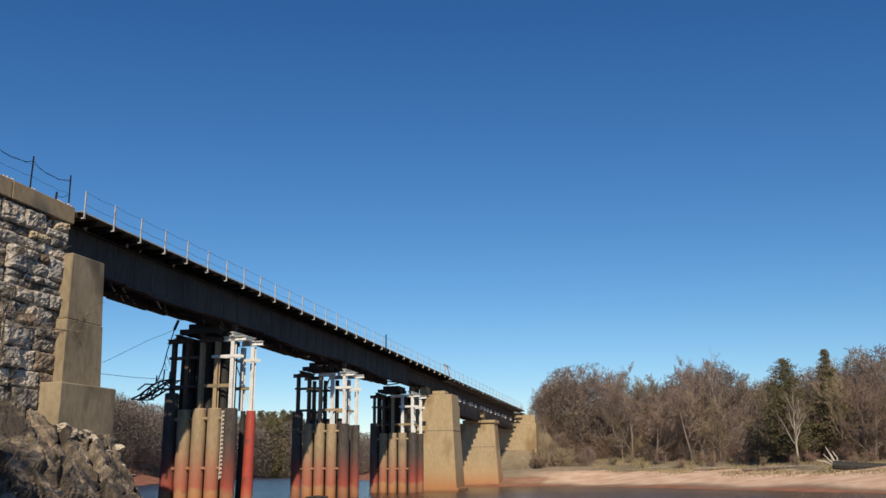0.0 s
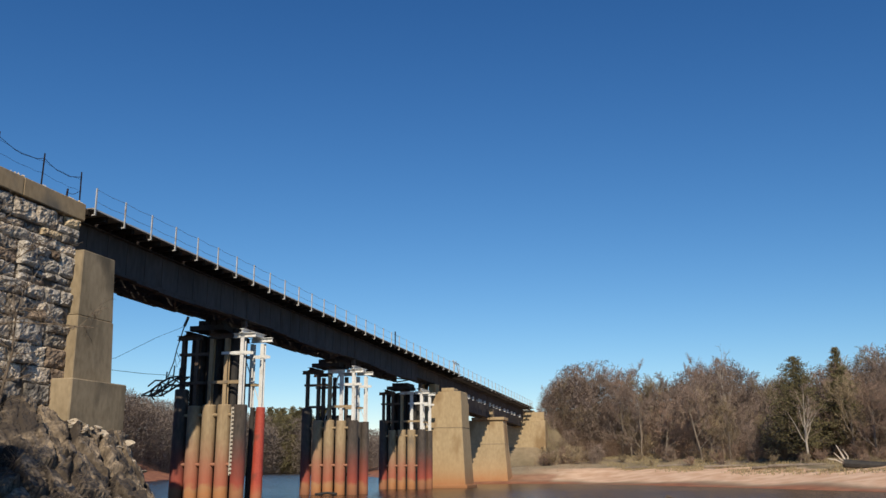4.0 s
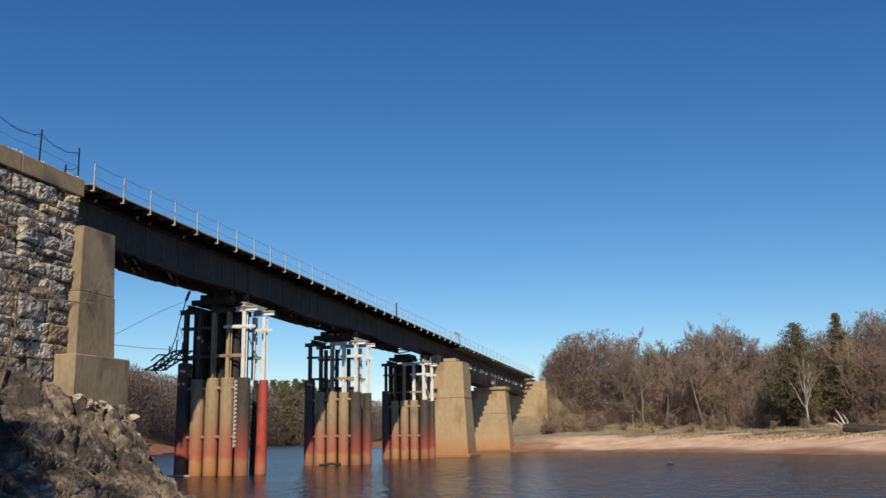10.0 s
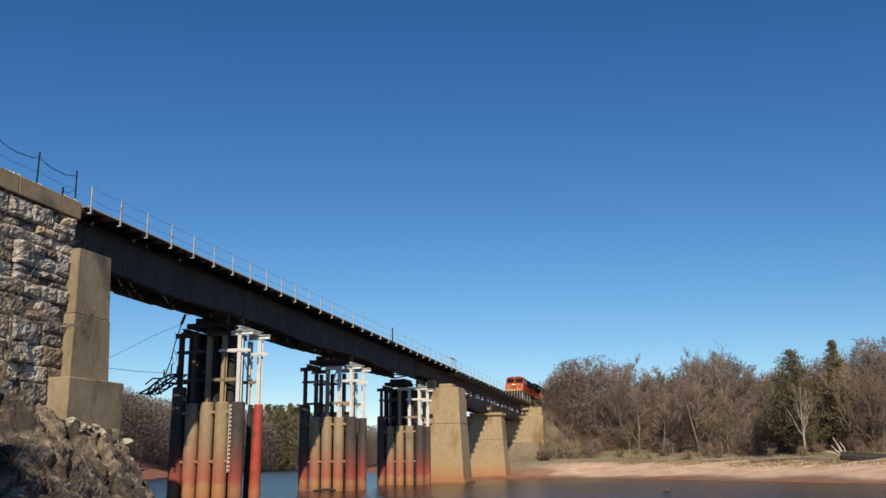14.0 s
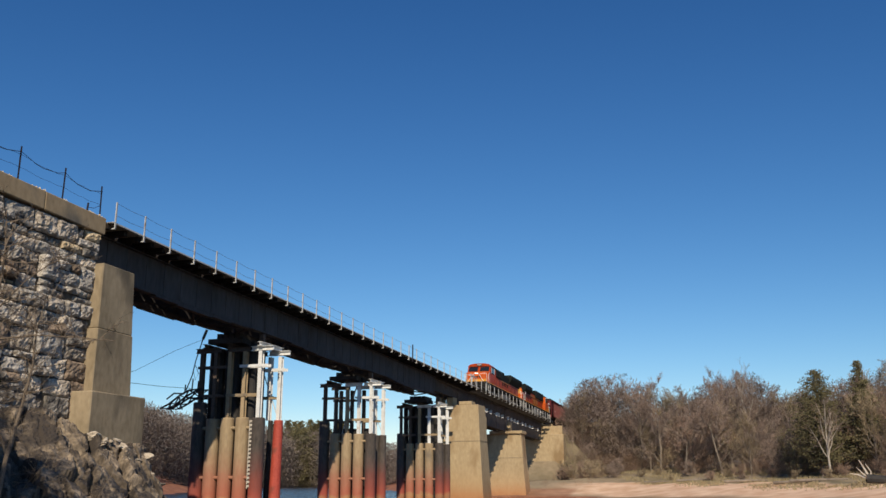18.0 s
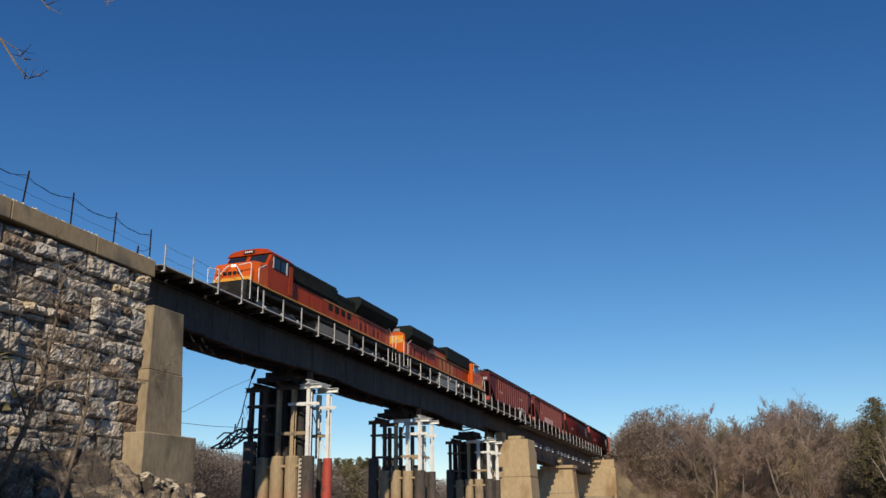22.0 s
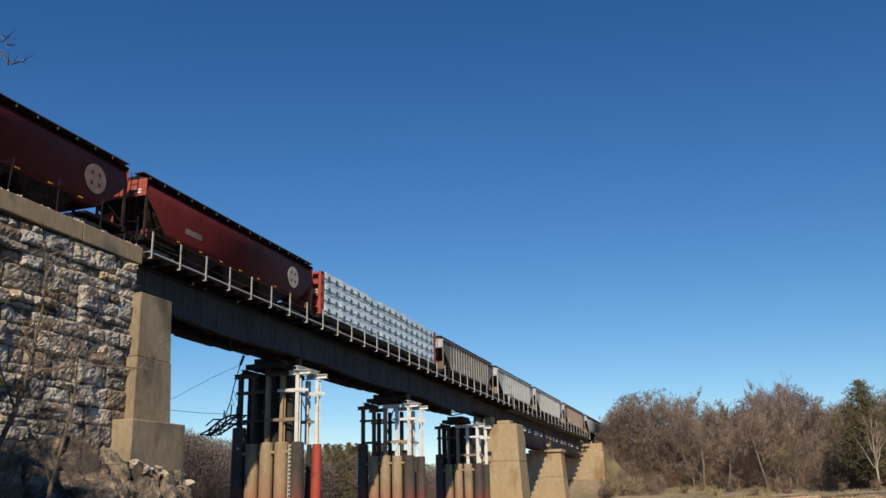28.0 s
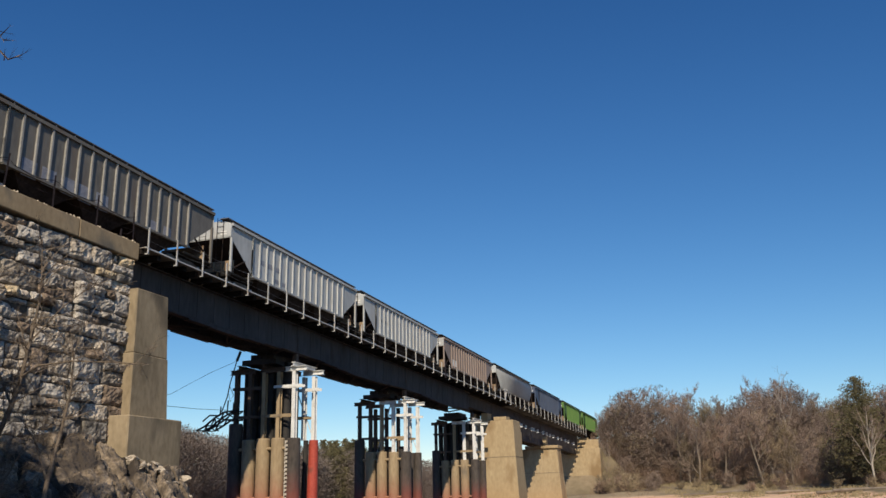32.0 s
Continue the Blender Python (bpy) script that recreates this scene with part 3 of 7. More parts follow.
def bridge():
    for y0, y1, d in SPANS:
        inset = 0.0 if 1.75 < d < 2.0 else 0.45
        for x, s in ((-26.42 - inset, 1), (-28.58 + inset, -1)):
            girder(y0, y1, d, x, s)
        bm = bmesh.new()                      # cross frames and lateral bracing between the girders
        y, k = y0 + 0.2, 0
        while y < y1 - 0.1:
            for a, b in (((-26.5 - inset, y, -0.4), (-28.5 + inset, y, -d)), ((-26.5 - inset, y, -d), (-28.5 + inset, y, -0.4))):
                bar(bm, a, b, 0.09)
            e = min(y + 3.1, y1 - 0.1)
            bar(bm, (-26.5 - inset, y, -d), (-28.5 + inset, e, -d), 0.1) if k % 2 else bar(bm, (-28.5 + inset, y, -d), (-26.5 - inset, e, -d), 0.1)
            y, k = y + 3.1, k + 1
        part("bracing", graded(bm), M_GIRDER, BRIDGE)
    for x in (XC - 0.75, XC + 0.75):
        bm = bmesh.new()
        for w, z0, z1 in ((0.07, 0.0, 0.02), (0.01, 0.02, 0.13), (0.036, 0.13, 0.17)):
            box(bm, x - w, x + w, -150, 640, 0.24 + z0, 0.24 + z1)
        part("rail", graded(bm), M_RAIL, BRIDGE, "rust-brown steel rail")
    bm = box(bmesh.new(), -25.07, -25.04, 32.45, 99.0, 0.235, 0.30)
    part("edge_angle", graded(bm), M_GALV, BRIDGE, "grey steel edge angle")
    for x0, x1 in ((-26.4, -25.96), (-25.95, -25.52), (-25.51, -25.08), (-29.9, -29.1)):
        bm = box(bmesh.new(), x0, x1, 32.45, 99.0 if x0 > -27 else 147.0, 0.255, 0.295)
        part("walkway_plank", graded(bm), M_PLANK, BRIDGE, "grey weathered walkway plank")
    rnd = random.Random(31)
    y = 99.6                                  # the far walkway, with boards missing here and there
    while y < 146.5:
        e = min(147.0, y + rnd.uniform(1.0, 2.6))
        for x0, x1 in ((-25.70, -25.45),):
            bm = box(bmesh.new(), x0, x1, y, e - rnd.uniform(0, 0.3), 0.255, 0.295)
            part("walkway_plank", graded(bm), M_PLANK, BRIDGE)
        y = e + rnd.uniform(0.9, 2.2)
    fleck = None                             # pale plates added in place of sun flecks on the far girder
    for k in (123, 127, 129, 135, 137, 141, 147, 149, 153, 159, 163, 167, 171, 177, 181, 187, 191, 199):
        y = 32.58 + 0.543 * (k + 1)
        m = pose(-26.3, y, deck_z(y))
        if fleck is None:
            bm = box(bmesh.new(), -0.13, 0.13, -0.02, 0.02, -1.66, -1.22)
            box(bm, -0.45, 0.006, -0.012, 0.012, -1.40, -1.34)
            fleck = part("bracket_gusset", bm, M_ALU, BRIDGE, "pale plate standing for a sun fleck on the girder", m=m)
        else:
            again("bracket_gusset", fleck, BRIDGE, m)
    # posts on the tie ends, an angle with a foot bent in under the deck
    bm = bmesh.new()
    box(bm, -0.035, 0.035, -0.012, 0.012, -0.02, 1.24)
    box(bm, 0.023, 0.035, -0.05, 0.03, -0.02, 1.24)
    box(bm, -0.14, 0.035, -0.04, 0.04, -0.03, 0.02)
    first = part("handrail_post", bm, M_GALV, BRIDGE, "thin galvanised angle post")
    first.matrix_basis = pose(-25.02, 32.58, deck_z(32.58))
    ys = [32.58 + 2.172 * i for i in range(53)]
    for y in ys[1:]:
        again("handrail_post", first, BRIDGE, pose(-25.02, y, deck_z(y)))
    for h in (0.62, 1.18):
        bm = bmesh.new()
        pts = []
        for a, b in zip(ys, ys[1:]):
            pts += [(-25.0, a, deck_z(a) + h), (-25.0, (a + b) / 2, deck_z((a + b) / 2) + h - 0.05)]
        strand(bm, pts, 0.009, 4)
        part("handrail_cable", bm, M_WIRE, BRIDGE, "slack wire strand")


bridge()


def ties():
    """Every second tie runs out to carry a handrail post."""
    long_tie = part("tie", box(bmesh.new(), -30.0, -25.30, -0.12, 0.12, 0.003, 0.25, 0.012), M_TIE, BRIDGE, "dark creosoted timber tie")
    far_tie = part("tie", box(bmesh.new(), -30.0, -25.02, -0.12, 0.12, 0.003, 0.25, 0.012), M_TIE, BRIDGE, "dark creosoted timber tie")
    short_tie = part("tie", box(bmesh.new(), -29.0, -26.2, -0.12, 0.12, 0.003, 0.25, 0.012), M_TIE, BRIDGE, "dark creosoted timber tie")
    rnd = random.Random(3)
    used = set()
    for k in range(211):
        y = 32.58 + 0.543 * k
        src = (long_tie if y < 99 else far_tie) if k % 2 == 0 else short_tie
        m = pose(rnd.uniform(-0.03, 0.02), y, deck_z(y), 0, 0, rnd.uniform(-0.3, 0.3))
        if src in used:
            again("tie", src, BRIDGE, m)
        else:
            used.add(src)
            src.matrix_basis = m


# ---- piers ----
def steel_pier(y, label, seed):
    """A bent of piles in shells, with light steel posts and caps above."""
    rnd = random.Random(seed)
    root = thing("steel_pier", label, "bridge pier", "pile bents in the river")
    top = deck_z(y) - 2.95                      # under the bearing beams
    xs = [-30.12, -29.16, -28.17, -27.15, -26.10]
    rows = [(y, xs), (y + 2.3, [-29.7, -28.7, -27.65, -26.62, -25.92])]
    for r, (yy, line) in enumerate(rows):
        for k, x in enumerate(line):
            high = 6.75 if (k == 0 and r == 0) else (5.75 + rnd.uniform(-0.03, 0.03) if r == 0 else 5.72)
            red = r == 1 and k == 4
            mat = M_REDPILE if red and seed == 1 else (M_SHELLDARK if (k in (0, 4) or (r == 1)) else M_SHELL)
            bm = bmesh.new()
            if red:
                rod(bm, (x - 0.12, yy, -2.0), (x, yy, high), 0.40, 0.28, 16)
            else:
                rod(bm, (x, yy, -2.0), (x, yy, high - 0.06), 0.42, n=20)
                rod(bm, (x, yy, high - 0.06), (x, yy, high), 0.42, 0.36, 20)
            if seed == 1 and r == 1 and k == 3:       # a charred pile stands here instead of a shell
                bm.free()
                bm, mat = rod(bmesh.new(), (x, yy, -2.0), (x + 0.15, yy, high), 0.2, 0.15, 9), M_WRECK
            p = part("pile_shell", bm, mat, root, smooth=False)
            if r == 0 and k == 4 and seed == 1:
                g = bmesh.new()
                for i in range(17):
                    z = 1.7 + i * 0.235
                    box(g, x - 0.40, x - 0.22 + (0.06 if i % 2 else 0), yy - 0.36, yy - 0.33, z, z + 0.13)
                    box(g, x - 0.40, x - 0.34, yy - 0.36, yy - 0.34, z - 0.08, z)
                part("depth_gauge", g, M_GAUGE, p, "worn white marks of a water gauge")
            bm = bmesh.new()                    # rolled post on the shell
            t = top - (0.0 if r == 0 else 0.12)
            for s in (-1, 1):
                box(bm, x - 0.12, x + 0.12, yy + s * 0.13, yy + s * 0.15, high, t)
            box(bm, x - 0.012, x + 0.012, yy - 0.13, yy + 0.13, high, t)
            # low-x posts are coloured dark for the shadow that the deck casts there
            part("post", bm, M_ALU if x > -26.7 or (seed > 1 and x > -27.5) else (M_SHELL if x > -28.5 and r == 0 else M_RUSTSHADE), root, "flaking silver-painted steel post" if x > -26.7 else "stained or shade-darkened steel post")
    if seed != 2:                               # old timber piles left standing between the rows
        for k in range(12):
            x = -29.85 + k * 0.275
            bm = rod(bmesh.new(), (x, y + 0.85 + 0.6 * (k % 2) + rnd.uniform(-0.1, 0.1), -2.0), (x + rnd.uniform(-0.05, 0.05), y + 0.85 + 0.6 * (k % 2), top + 0.24), 0.27, 0.24, 10)
            part("timber_post", bm, M_WRECK, root, "blackened timber post")
    else:
        for k in range(4):
            x = -29.6 + k * 0.9
            bm = rod(bmesh.new(), (x, y + 1.15, -2.0), (x, y + 1.15, 6.2), 0.3, 0.26, 10)
            part("timber_post", bm, M_WRECK, root, "blackened timber post")
    for zz in (5.15, 2.25):
        bm = rod(bmesh.new(), (-30.1, y - 0.12, zz), (-26.1, y - 0.12, zz), 0.10, n=10)
        part("brace_pipe", bm, M_SHELL, root)
    for zz, a, b in ((top - 0.95, -30.35, -28.3), (top - 0.95, -27.45, -25.5), (top - 2.7, -30.0, -28.6), (top - 2.7, -28.3, -26.2)):
        for yy in (y, y + 2.3):
            bm = bmesh.new()
            for s in (-1, 1):
                box(bm, a, b, yy + s * 0.17, yy + s * 0.19, zz - 0.085, zz + 0.085)
            part("tie_beam", bm, M_ALU if a > -28.0 else M_SHELL if a > -28.5 else M_RUSTSHADE, root)
    for yy in (y, y + 2.3):
        for a, b in ((-30.6, -28.9), (-28.4, -26.9), (-26.75, -25.3)):
            bm = bmesh.new()
            for z0, z1 in ((top - 0.03, top), (top + 0.22, top + 0.25)):
                box(bm, a, b, yy - 0.15, yy + 0.15, z0, z1)
            box(bm, a, b, yy - 0.012, yy + 0.012, top, top + 0.22)
            part("cap_beam", bm, M_ALU if a > -27 or (seed > 1 and a > -28.5) else M_RUSTSHADE, root)
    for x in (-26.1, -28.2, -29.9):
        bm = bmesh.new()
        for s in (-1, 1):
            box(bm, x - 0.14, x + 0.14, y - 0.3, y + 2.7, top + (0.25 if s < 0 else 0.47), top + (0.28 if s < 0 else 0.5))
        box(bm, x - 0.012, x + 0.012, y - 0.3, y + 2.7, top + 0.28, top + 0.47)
        part("bearing_beam", bm, M_ALU if x > -27 else M_RUSTSHADE, root)
    for k in range(5):                          # blackened timber packing up to the girders
        a = y - 0.2 + k * 0.52
        part("packing_timber", box(bmesh.new(), -29.75 + 0.08 * (k % 2), -27.35 - 0.1 * (k % 3), a, a + 0.46, top + 0.505, top + 0.82, 0.02), M_WRECK, root, "blackened packing timber")
    for k in range(4):
        a = -29.2 + k * 0.42
        part("packing_timber", box(bmesh.new(), a, a + 0.36, y - 0.1, y + 2.3, top + 0.824, top + 1.14, 0.02), M_WRECK, root, "blackened packing timber")
    for x in (-26.42, -28.58):
        bm = box(bmesh.new(), x - 0.16, x + 0.16, y + 0.45, y + 0.75, top + 0.5, deck_z(y) - 1.84, 0.03)
        box(bm, x - 0.28, x + 0.28, y + 0.25, y + 0.95, top + 0.5, top + 0.58)
        part("bearing", bm, M_RUSTSHADE, root, "small bearing pedestal")
    bm = bmesh.new()
    bar(bm, (-29.6, y + 2.3, 5.7), (-28.4, y + 2.3, top), 0.09)
    bar(bm, (-27.2, y + 2.3, top - 0.9), (-26.0, y + 2.3, 5.9), 0.05)
    part("diagonal", bm, M_ALU, root)
    return root


def stepped_pier(y, xl, xr, top, grow, length, label, name="concrete_pier"):
    """Battered concrete pier with a cap and a bearing block."""
    root = thing(name, label, "bridge pier", "concrete river piers")
    b, lo = -2.0, 0.9
    bm = bmesh.new()

    def ring(z, gx, gy):
        return [bm.verts.new(p) for p in ((xl - gx, y - gy, z), (xr + gx, y - gy, z), (xr + gx, y + length + gy, z), (xl - gx, y + length + gy, z))]
    rings = [ring(b, grow + 0.25, grow * 0.9), ring(lo, grow, grow * 0.8), ring(top * 0.62, grow * 0.36, grow * 0.3), ring(top, 0.0, 0.0)]
    for u, v in zip(rings, rings[1:]):
        for k in range(4):
            bm.faces.new((u[k], u[(k + 1) % 4], v[(k + 1) % 4], v[k]))
    bm.faces.new(rings[-1])
    bmesh.ops.bevel(bm, geom=[e for e in bm.edges], offset=0.05, segments=1, affect="EDGES")
    part("shaft", bm, M_PIER, root, "tan concrete shaft with a flood-stained foot")
    bm = bmesh.new()
    box(bm, xl - grow * 0.36 - 0.03, xr + grow * 0.36 + 0.03, y - grow * 0.3 - 0.03, y + length + grow * 0.3, top * 0.62 - 0.05, top * 0.62 + 0.03)
    part("joint", bm, M_CONCRETE, root)
    return root


steel_pier(48.9, "steel pile bent with red-stained shells and white-lit posts", 1)
steel_pier(67.7, "steel pile bent with rust-stained shells and silver-painted posts", 2)
steel_pier(86.6, "steel pile bent with tan and rusty shells beside a concrete pier", 3)
P4 = stepped_pier(92.5, -30.2, -23.55, 9.96, 0.48, 3.0, "massive tan concrete pier with battered sides and a flood-stained foot")
part("nose_block", box(bmesh.new(), -25.7, -24.3, 92.6, 94.2, 9.96, 10.34, 0.05), M_PIER, P4)
for x in (-26.87, -28.13):
    part("bearing_block", box(bmesh.new(), x - 0.35, x + 0.35, 93.2, 94.8, 9.96, deck_z(94) - 1.27, 0.03), M_PIER, P4)
part("corbel", box(bmesh.new(), -29.4, -23.9, 95.5, 97.6, 7.5, deck_z(96.5) - 3.14, 0.05), M_PIER, P4, "concrete corbel that carries the longer span")
part("footing_step", box(bmesh.new(), -31.2, -22.75, 91.7, 96.3, -2.0, 0.3, 0.06), M_PIER, P4)
P5 = stepped_pier(120.9, -30.0, -24.85, 8.35, 0.55, 2.4, "tapered tan concrete pier with a square cap on the bank")
bm = box(bmesh.new(), -29.2, -24.65, 120.6, 123.6, 8.35, 8.75, 0.04)
part("cap", bm, M_PIER, P5)
for x in (-26.8, -28.4):
    part("bearing_block", box(bmesh.new(), x - 0.4, x + 0.4, 121.4, 122.4, 8.75, deck_z(122) - 1.8, 0.03), M_PIER, P5)
FAR_ABUTMENT = thing("far_abutment", "stepped tan stone abutment at the far end of the bridge", "bridge abutment", kind="structure")
part("front_wall", box(bmesh.new(), -31.8, -22.9, 145.0, 147.6, -1.0, 9.45, 0.08), M_PIER, FAR_ABUTMENT, "tan stone front wall")
part("wing_wall", box(bmesh.new(), -25.0, -23.95, 147.6, 156.0, -1.0, 10.4, 0.08), M_PIER, FAR_ABUTMENT)
part("backwall", box(bmesh.new(), -31.8, -23.4, 147.2, 147.6, 9.45, 10.9, 0.04), M_PIER, FAR_ABUTMENT)
part("seat", box(bmesh.new(), -30.2, -25.0, 147.25, 147.6, 10.9, 11.2, 0.04), M_PIER, FAR_ABUTMENT)

# ---- rock under the abutment ----
ROCK_TOP = [(14, 3.4), (22, 4.2), (27, 4.6), (29.5, 4.75), (30.4, 4.5), (30.9, 3.85), (34.6, 3.55), (35.3, 2.75), (36.4, 0.9), (38, -0.6)]
ROCK_TOE = [(14, -19.0), (20, -17.4), (25, -16.7), (28, -16.9), (31, -17.9), (34, -20.4), (36, -23.2), (38, -25.0)]
ROCK_SHELF = [(14, 0.06), (30.2, 0.08), (31.2, 0.24), (34.6, 0.34), (36.0, 0.1)]


def outcrop_z(x, y):
    """Height of the rock: a shelf at the wall's foot, then a slope to the bank."""
    toe, top, shelf = lerp_table(y, ROCK_TOE), lerp_table(y, ROCK_TOP), lerp_table(y, ROCK_SHELF)
    t = (x + 25.6) / (toe + 25.6)
    k = max(0.0, (t - shelf) / (1 - shelf))
    return top + (-0.3 - top) * k ** 0.86 - 0.25 * t


def outcrop():
    nu, nv = 250, 120
    y0, y1 = 14.0, 37.6
    verts = []
    for j in range(nu + 1):
        y = y0 + (y1 - y0) * j / nu
        toe = lerp_table(y, ROCK_TOE)
        for i in range(nv + 1):
            t = i / nv * 1.06
            x = -25.6 + (toe + 25.6) * t
            z = outcrop_z(x, y)
            wob = Vector(noise.noise_vector((x * 0.7, y * 0.7, z * 0.7))) * 0.30
            # steep joints that dip towards the river, crossed by bedding
            a, b = y * 0.86 + x * 0.50 + wob.x, (x * 0.6 - y * 0.35 - z * 0.7) + wob.y
            big, cell = noise.voronoi(Vector((a / 1.35, b / 3.4, 0.0)))
            mid, sub = noise.voronoi(Vector((a / 0.62 + 9, b / 1.15, z / 1.1)))
            rise = noise.noise(cell[0] * 5.3) * 0.42 + noise.noise(sub[0] * 4.1) * 0.10
            crack = 0.6 * max(0.0, 1 - (big[1] - big[0]) * 10.0) + 0.12 * max(0.0, 1 - (mid[1] - mid[0]) * 6.0)
            slope = (a / 1.35 - cell[0].x) * noise.noise(cell[0] * 2.9 + Vector((7, 0, 0))) * 0.8 + (b / 3.4 - cell[0].y) * noise.noise(cell[0] * 3.3) * 0.6
            slope += (a / 0.62 + 9 - sub[0].x) * noise.noise(sub[0] * 2.3) * 0.22 + (b / 1.15 - sub[0].y) * noise.noise(sub[0] * 3.7) * 0.22
            bed = ((z + 0.22 * x + wob.z * 0.5) / 0.48) % 1.0
            rough = noise.noise((x * 3.1, y * 3.1, z * 3.1)) * 0.06 + noise.noise((x * 7.5, y * 7.5, z * 7.5)) * 0.06
            calm = 0.45 if 31.0 < y < 35.2 and t < lerp_table(y, ROCK_SHELF) else 1.0
            lift = (rise - crack + slope + 0.10 * bed + rough) * calm * min(1.0, 0.35 + t * 4.0)
            verts.append((x + 0.58 * lift, y - 0.30 * lift, max(-1.2, z + 0.70 * lift)))
    k = nv + 1
    faces = [(j * k + i, j * k + i + 1, (j + 1) * k + i + 1, (j + 1) * k + i) for j in range(nu) for i in range(nv)]
    faces = [q[::-1] for q in faces]
    me = bpy.data.meshes.new("rock_outcrop")
    me.from_pydata(verts, [], faces)
    me.materials.append(M_ROCK)
    tagged(new("rock_outcrop", me), label="grey fractured limestone outcrop below the stone abutment", category="rock", kind="structure")


outcrop()


def boulder_mesh(seed, lumps=0.42):
    bm = bmesh.new()
    bmesh.ops.create_icosphere(bm, subdivisions=3, radius=1.0)
    rnd = random.Random(seed)
    cuts = [(Vector((rnd.uniform(-1, 1), rnd.uniform(-1, 1), rnd.uniform(-1, 1))).normalized(), rnd.uniform(0.35, 0.7)) for _ in range(16)]
    for v in bm.verts:
        for n, d in cuts:
            over = v.co.dot(n) - d
            if over > 0:
                v.co -= n * over * 0.98
        v.co += Vector(noise.noise_vector(v.co * 1.6 + Vector((seed, 0, 0)))) * lumps * 0.10 + Vector(noise.noise_vector(v.co * 5 + Vector((seed, 3, 0)))) * 0.03
    return bm


def boulders():
    shapes = [part("boulder", boulder_mesh(k * 7.0 + 1), M_ROCK) for k in range(5)]
    rubble = [part("rubble_stone", boulder_mesh(k * 5.0 + 60), M_RUBBLE) for k in range(5)]
    rnd = random.Random(21)
    spots = [(-17.9, 29.6, 0.42), (-17.2, 28.4, 0.3), (-16.4, 26.4, 0.5), (-16.4, 23.4, 0.55), (-16.4, 21.6, 0.7), (-15.2, 19.6, 0.6)]
    spots += [(rnd.uniform(-24.35, -23.0), rnd.uniform(31.0, 34.9), rnd.uniform(0.09, 0.24)) for _ in range(26)]
    spots += [(-23.7, 34.2, 0.5), (-24.1, 31.2, 0.42), (-23.6, 32.6, 0.38)]
    count = [0, 0]
    for x, y, r in spots:
        far = x < -22.5
        z = max(outcrop_z(x, y), land_z(x, y)) + (0.06 if far else -0.05)
        m = pose(x, y, z - (0.05 if far else 0), rnd.uniform(-14, 14), rnd.uniform(-6, 26), rnd.uniform(0, 360)) @ Matrix.Diagonal((r * rnd.uniform(1.0, 1.7), r * rnd.uniform(0.9, 1.3), r * rnd.uniform(0.4, 0.7), 1))
        src = (rubble if far else shapes)[count[far] % 5]
        o = src if count[far] < 5 else new(src.name.split(".")[0], src.data)
        count[far] += 1
        o.matrix_basis = m
        tagged(o, label="pale broken limestone rubble on the rock ledge" if far else "grey angular limestone boulder on the bank", category="rock", group="rubble on the ledge" if far else "boulders below the abutment")


boulders()

# ---- trees ----
class Wood:
    """Gathers tapering limbs as plain vertex lists."""

    def __init__(self, seed):
        self.r = random.Random(seed)
        self.v, self.f = [], []
        self.tv, self.tf = [], []

    def tube(self, pts, r0, r1, n, twig):
        V, F = (self.tv, self.tf) if twig else (self.v, self.f)
        start = len(V)
        k = len(pts) - 1
        for i, p in enumerate(pts):
            way = (pts[min(i + 1, k)] - pts[max(i - 1, 0)]).normalized()
            q = way.to_track_quat("Z", "Y")
            rr = r0 + (r1 - r0) * i / k
            for j in range(n):
                a = 6.28318 * j / n
                V.append(p + q @ Vector((rr * math.cos(a), rr * math.sin(a), 0)))
        for i in range(k):
            for j in range(n):
                a, b = start + i * n + j, start + i * n + (j + 1) % n
                F.append((a, b, b + n, a + n))

    def sprig(self, a, b, r):
        """One thin blade of a twig."""
        side = (b - a).orthogonal().normalized()
        side.rotate(Matrix.Rotation(self.r.uniform(0, 6.28), 3, (b - a).normalized()))
        k = len(self.tv)
        self.tv += [a - side * r, a + side * r, b]
        self.tf.append((k, k + 1, k + 2))

    def grow(self, p, way, length, r, level, top, plan):
        R = self.r
        seg = 5 if level < 2 else (2 if level == 2 else 1)
        pts = [p.copy()]
        d = way.normalized()
        for i in range(seg):
            bend = plan["bend"] * (0.5 if level == 0 else 1.0)
            d = (d + Vector((R.uniform(-bend, bend), R.uniform(-bend, bend), R.uniform(-bend, bend) + plan["lift"][level]))).normalized()
            pts.append(pts[-1] + d * length / seg)
        if level >= 3:
            self.sprig(pts[0], pts[-1], r * (1.2 if level == 4 else 1.5))
        else:
            self.tube(pts, r, r * (0.35 if level else 0.3), (8, 6, 3)[level], level >= 2)
        if level >= top:
            return
        for c in range(plan["count"][level]):
            t = R.uniform(plan["from"][level], 1.0)
            i = min(seg - 1, int(t * seg))
            q = pts[i].lerp(pts[i + 1], t * seg - i)
            along = (pts[i + 1] - pts[i]).normalized()
            az = R.uniform(0, 6.283)
            side = along.orthogonal().normalized()
            side.rotate(Matrix.Rotation(az, 3, along))
            ang = radians(R.uniform(*plan["angle"]))
            w = along * math.cos(ang) + side * math.sin(ang)
            ln = length * plan["ratio"][level] * R.uniform(0.65, 1.1) * (1.15 - 0.55 * t)
            self.grow(q, w, ln, max(plan["thin"], r * (1 - 0.65 * t) * R.uniform(0.45, 0.65)), level + 1, top, plan)


def mesh_of(name, v, f, mat):
    me = bpy.data.meshes.new(name)
    me.from_pydata([tuple(p) for p in v], [], f)
    me.materials.append(mat)
    return me


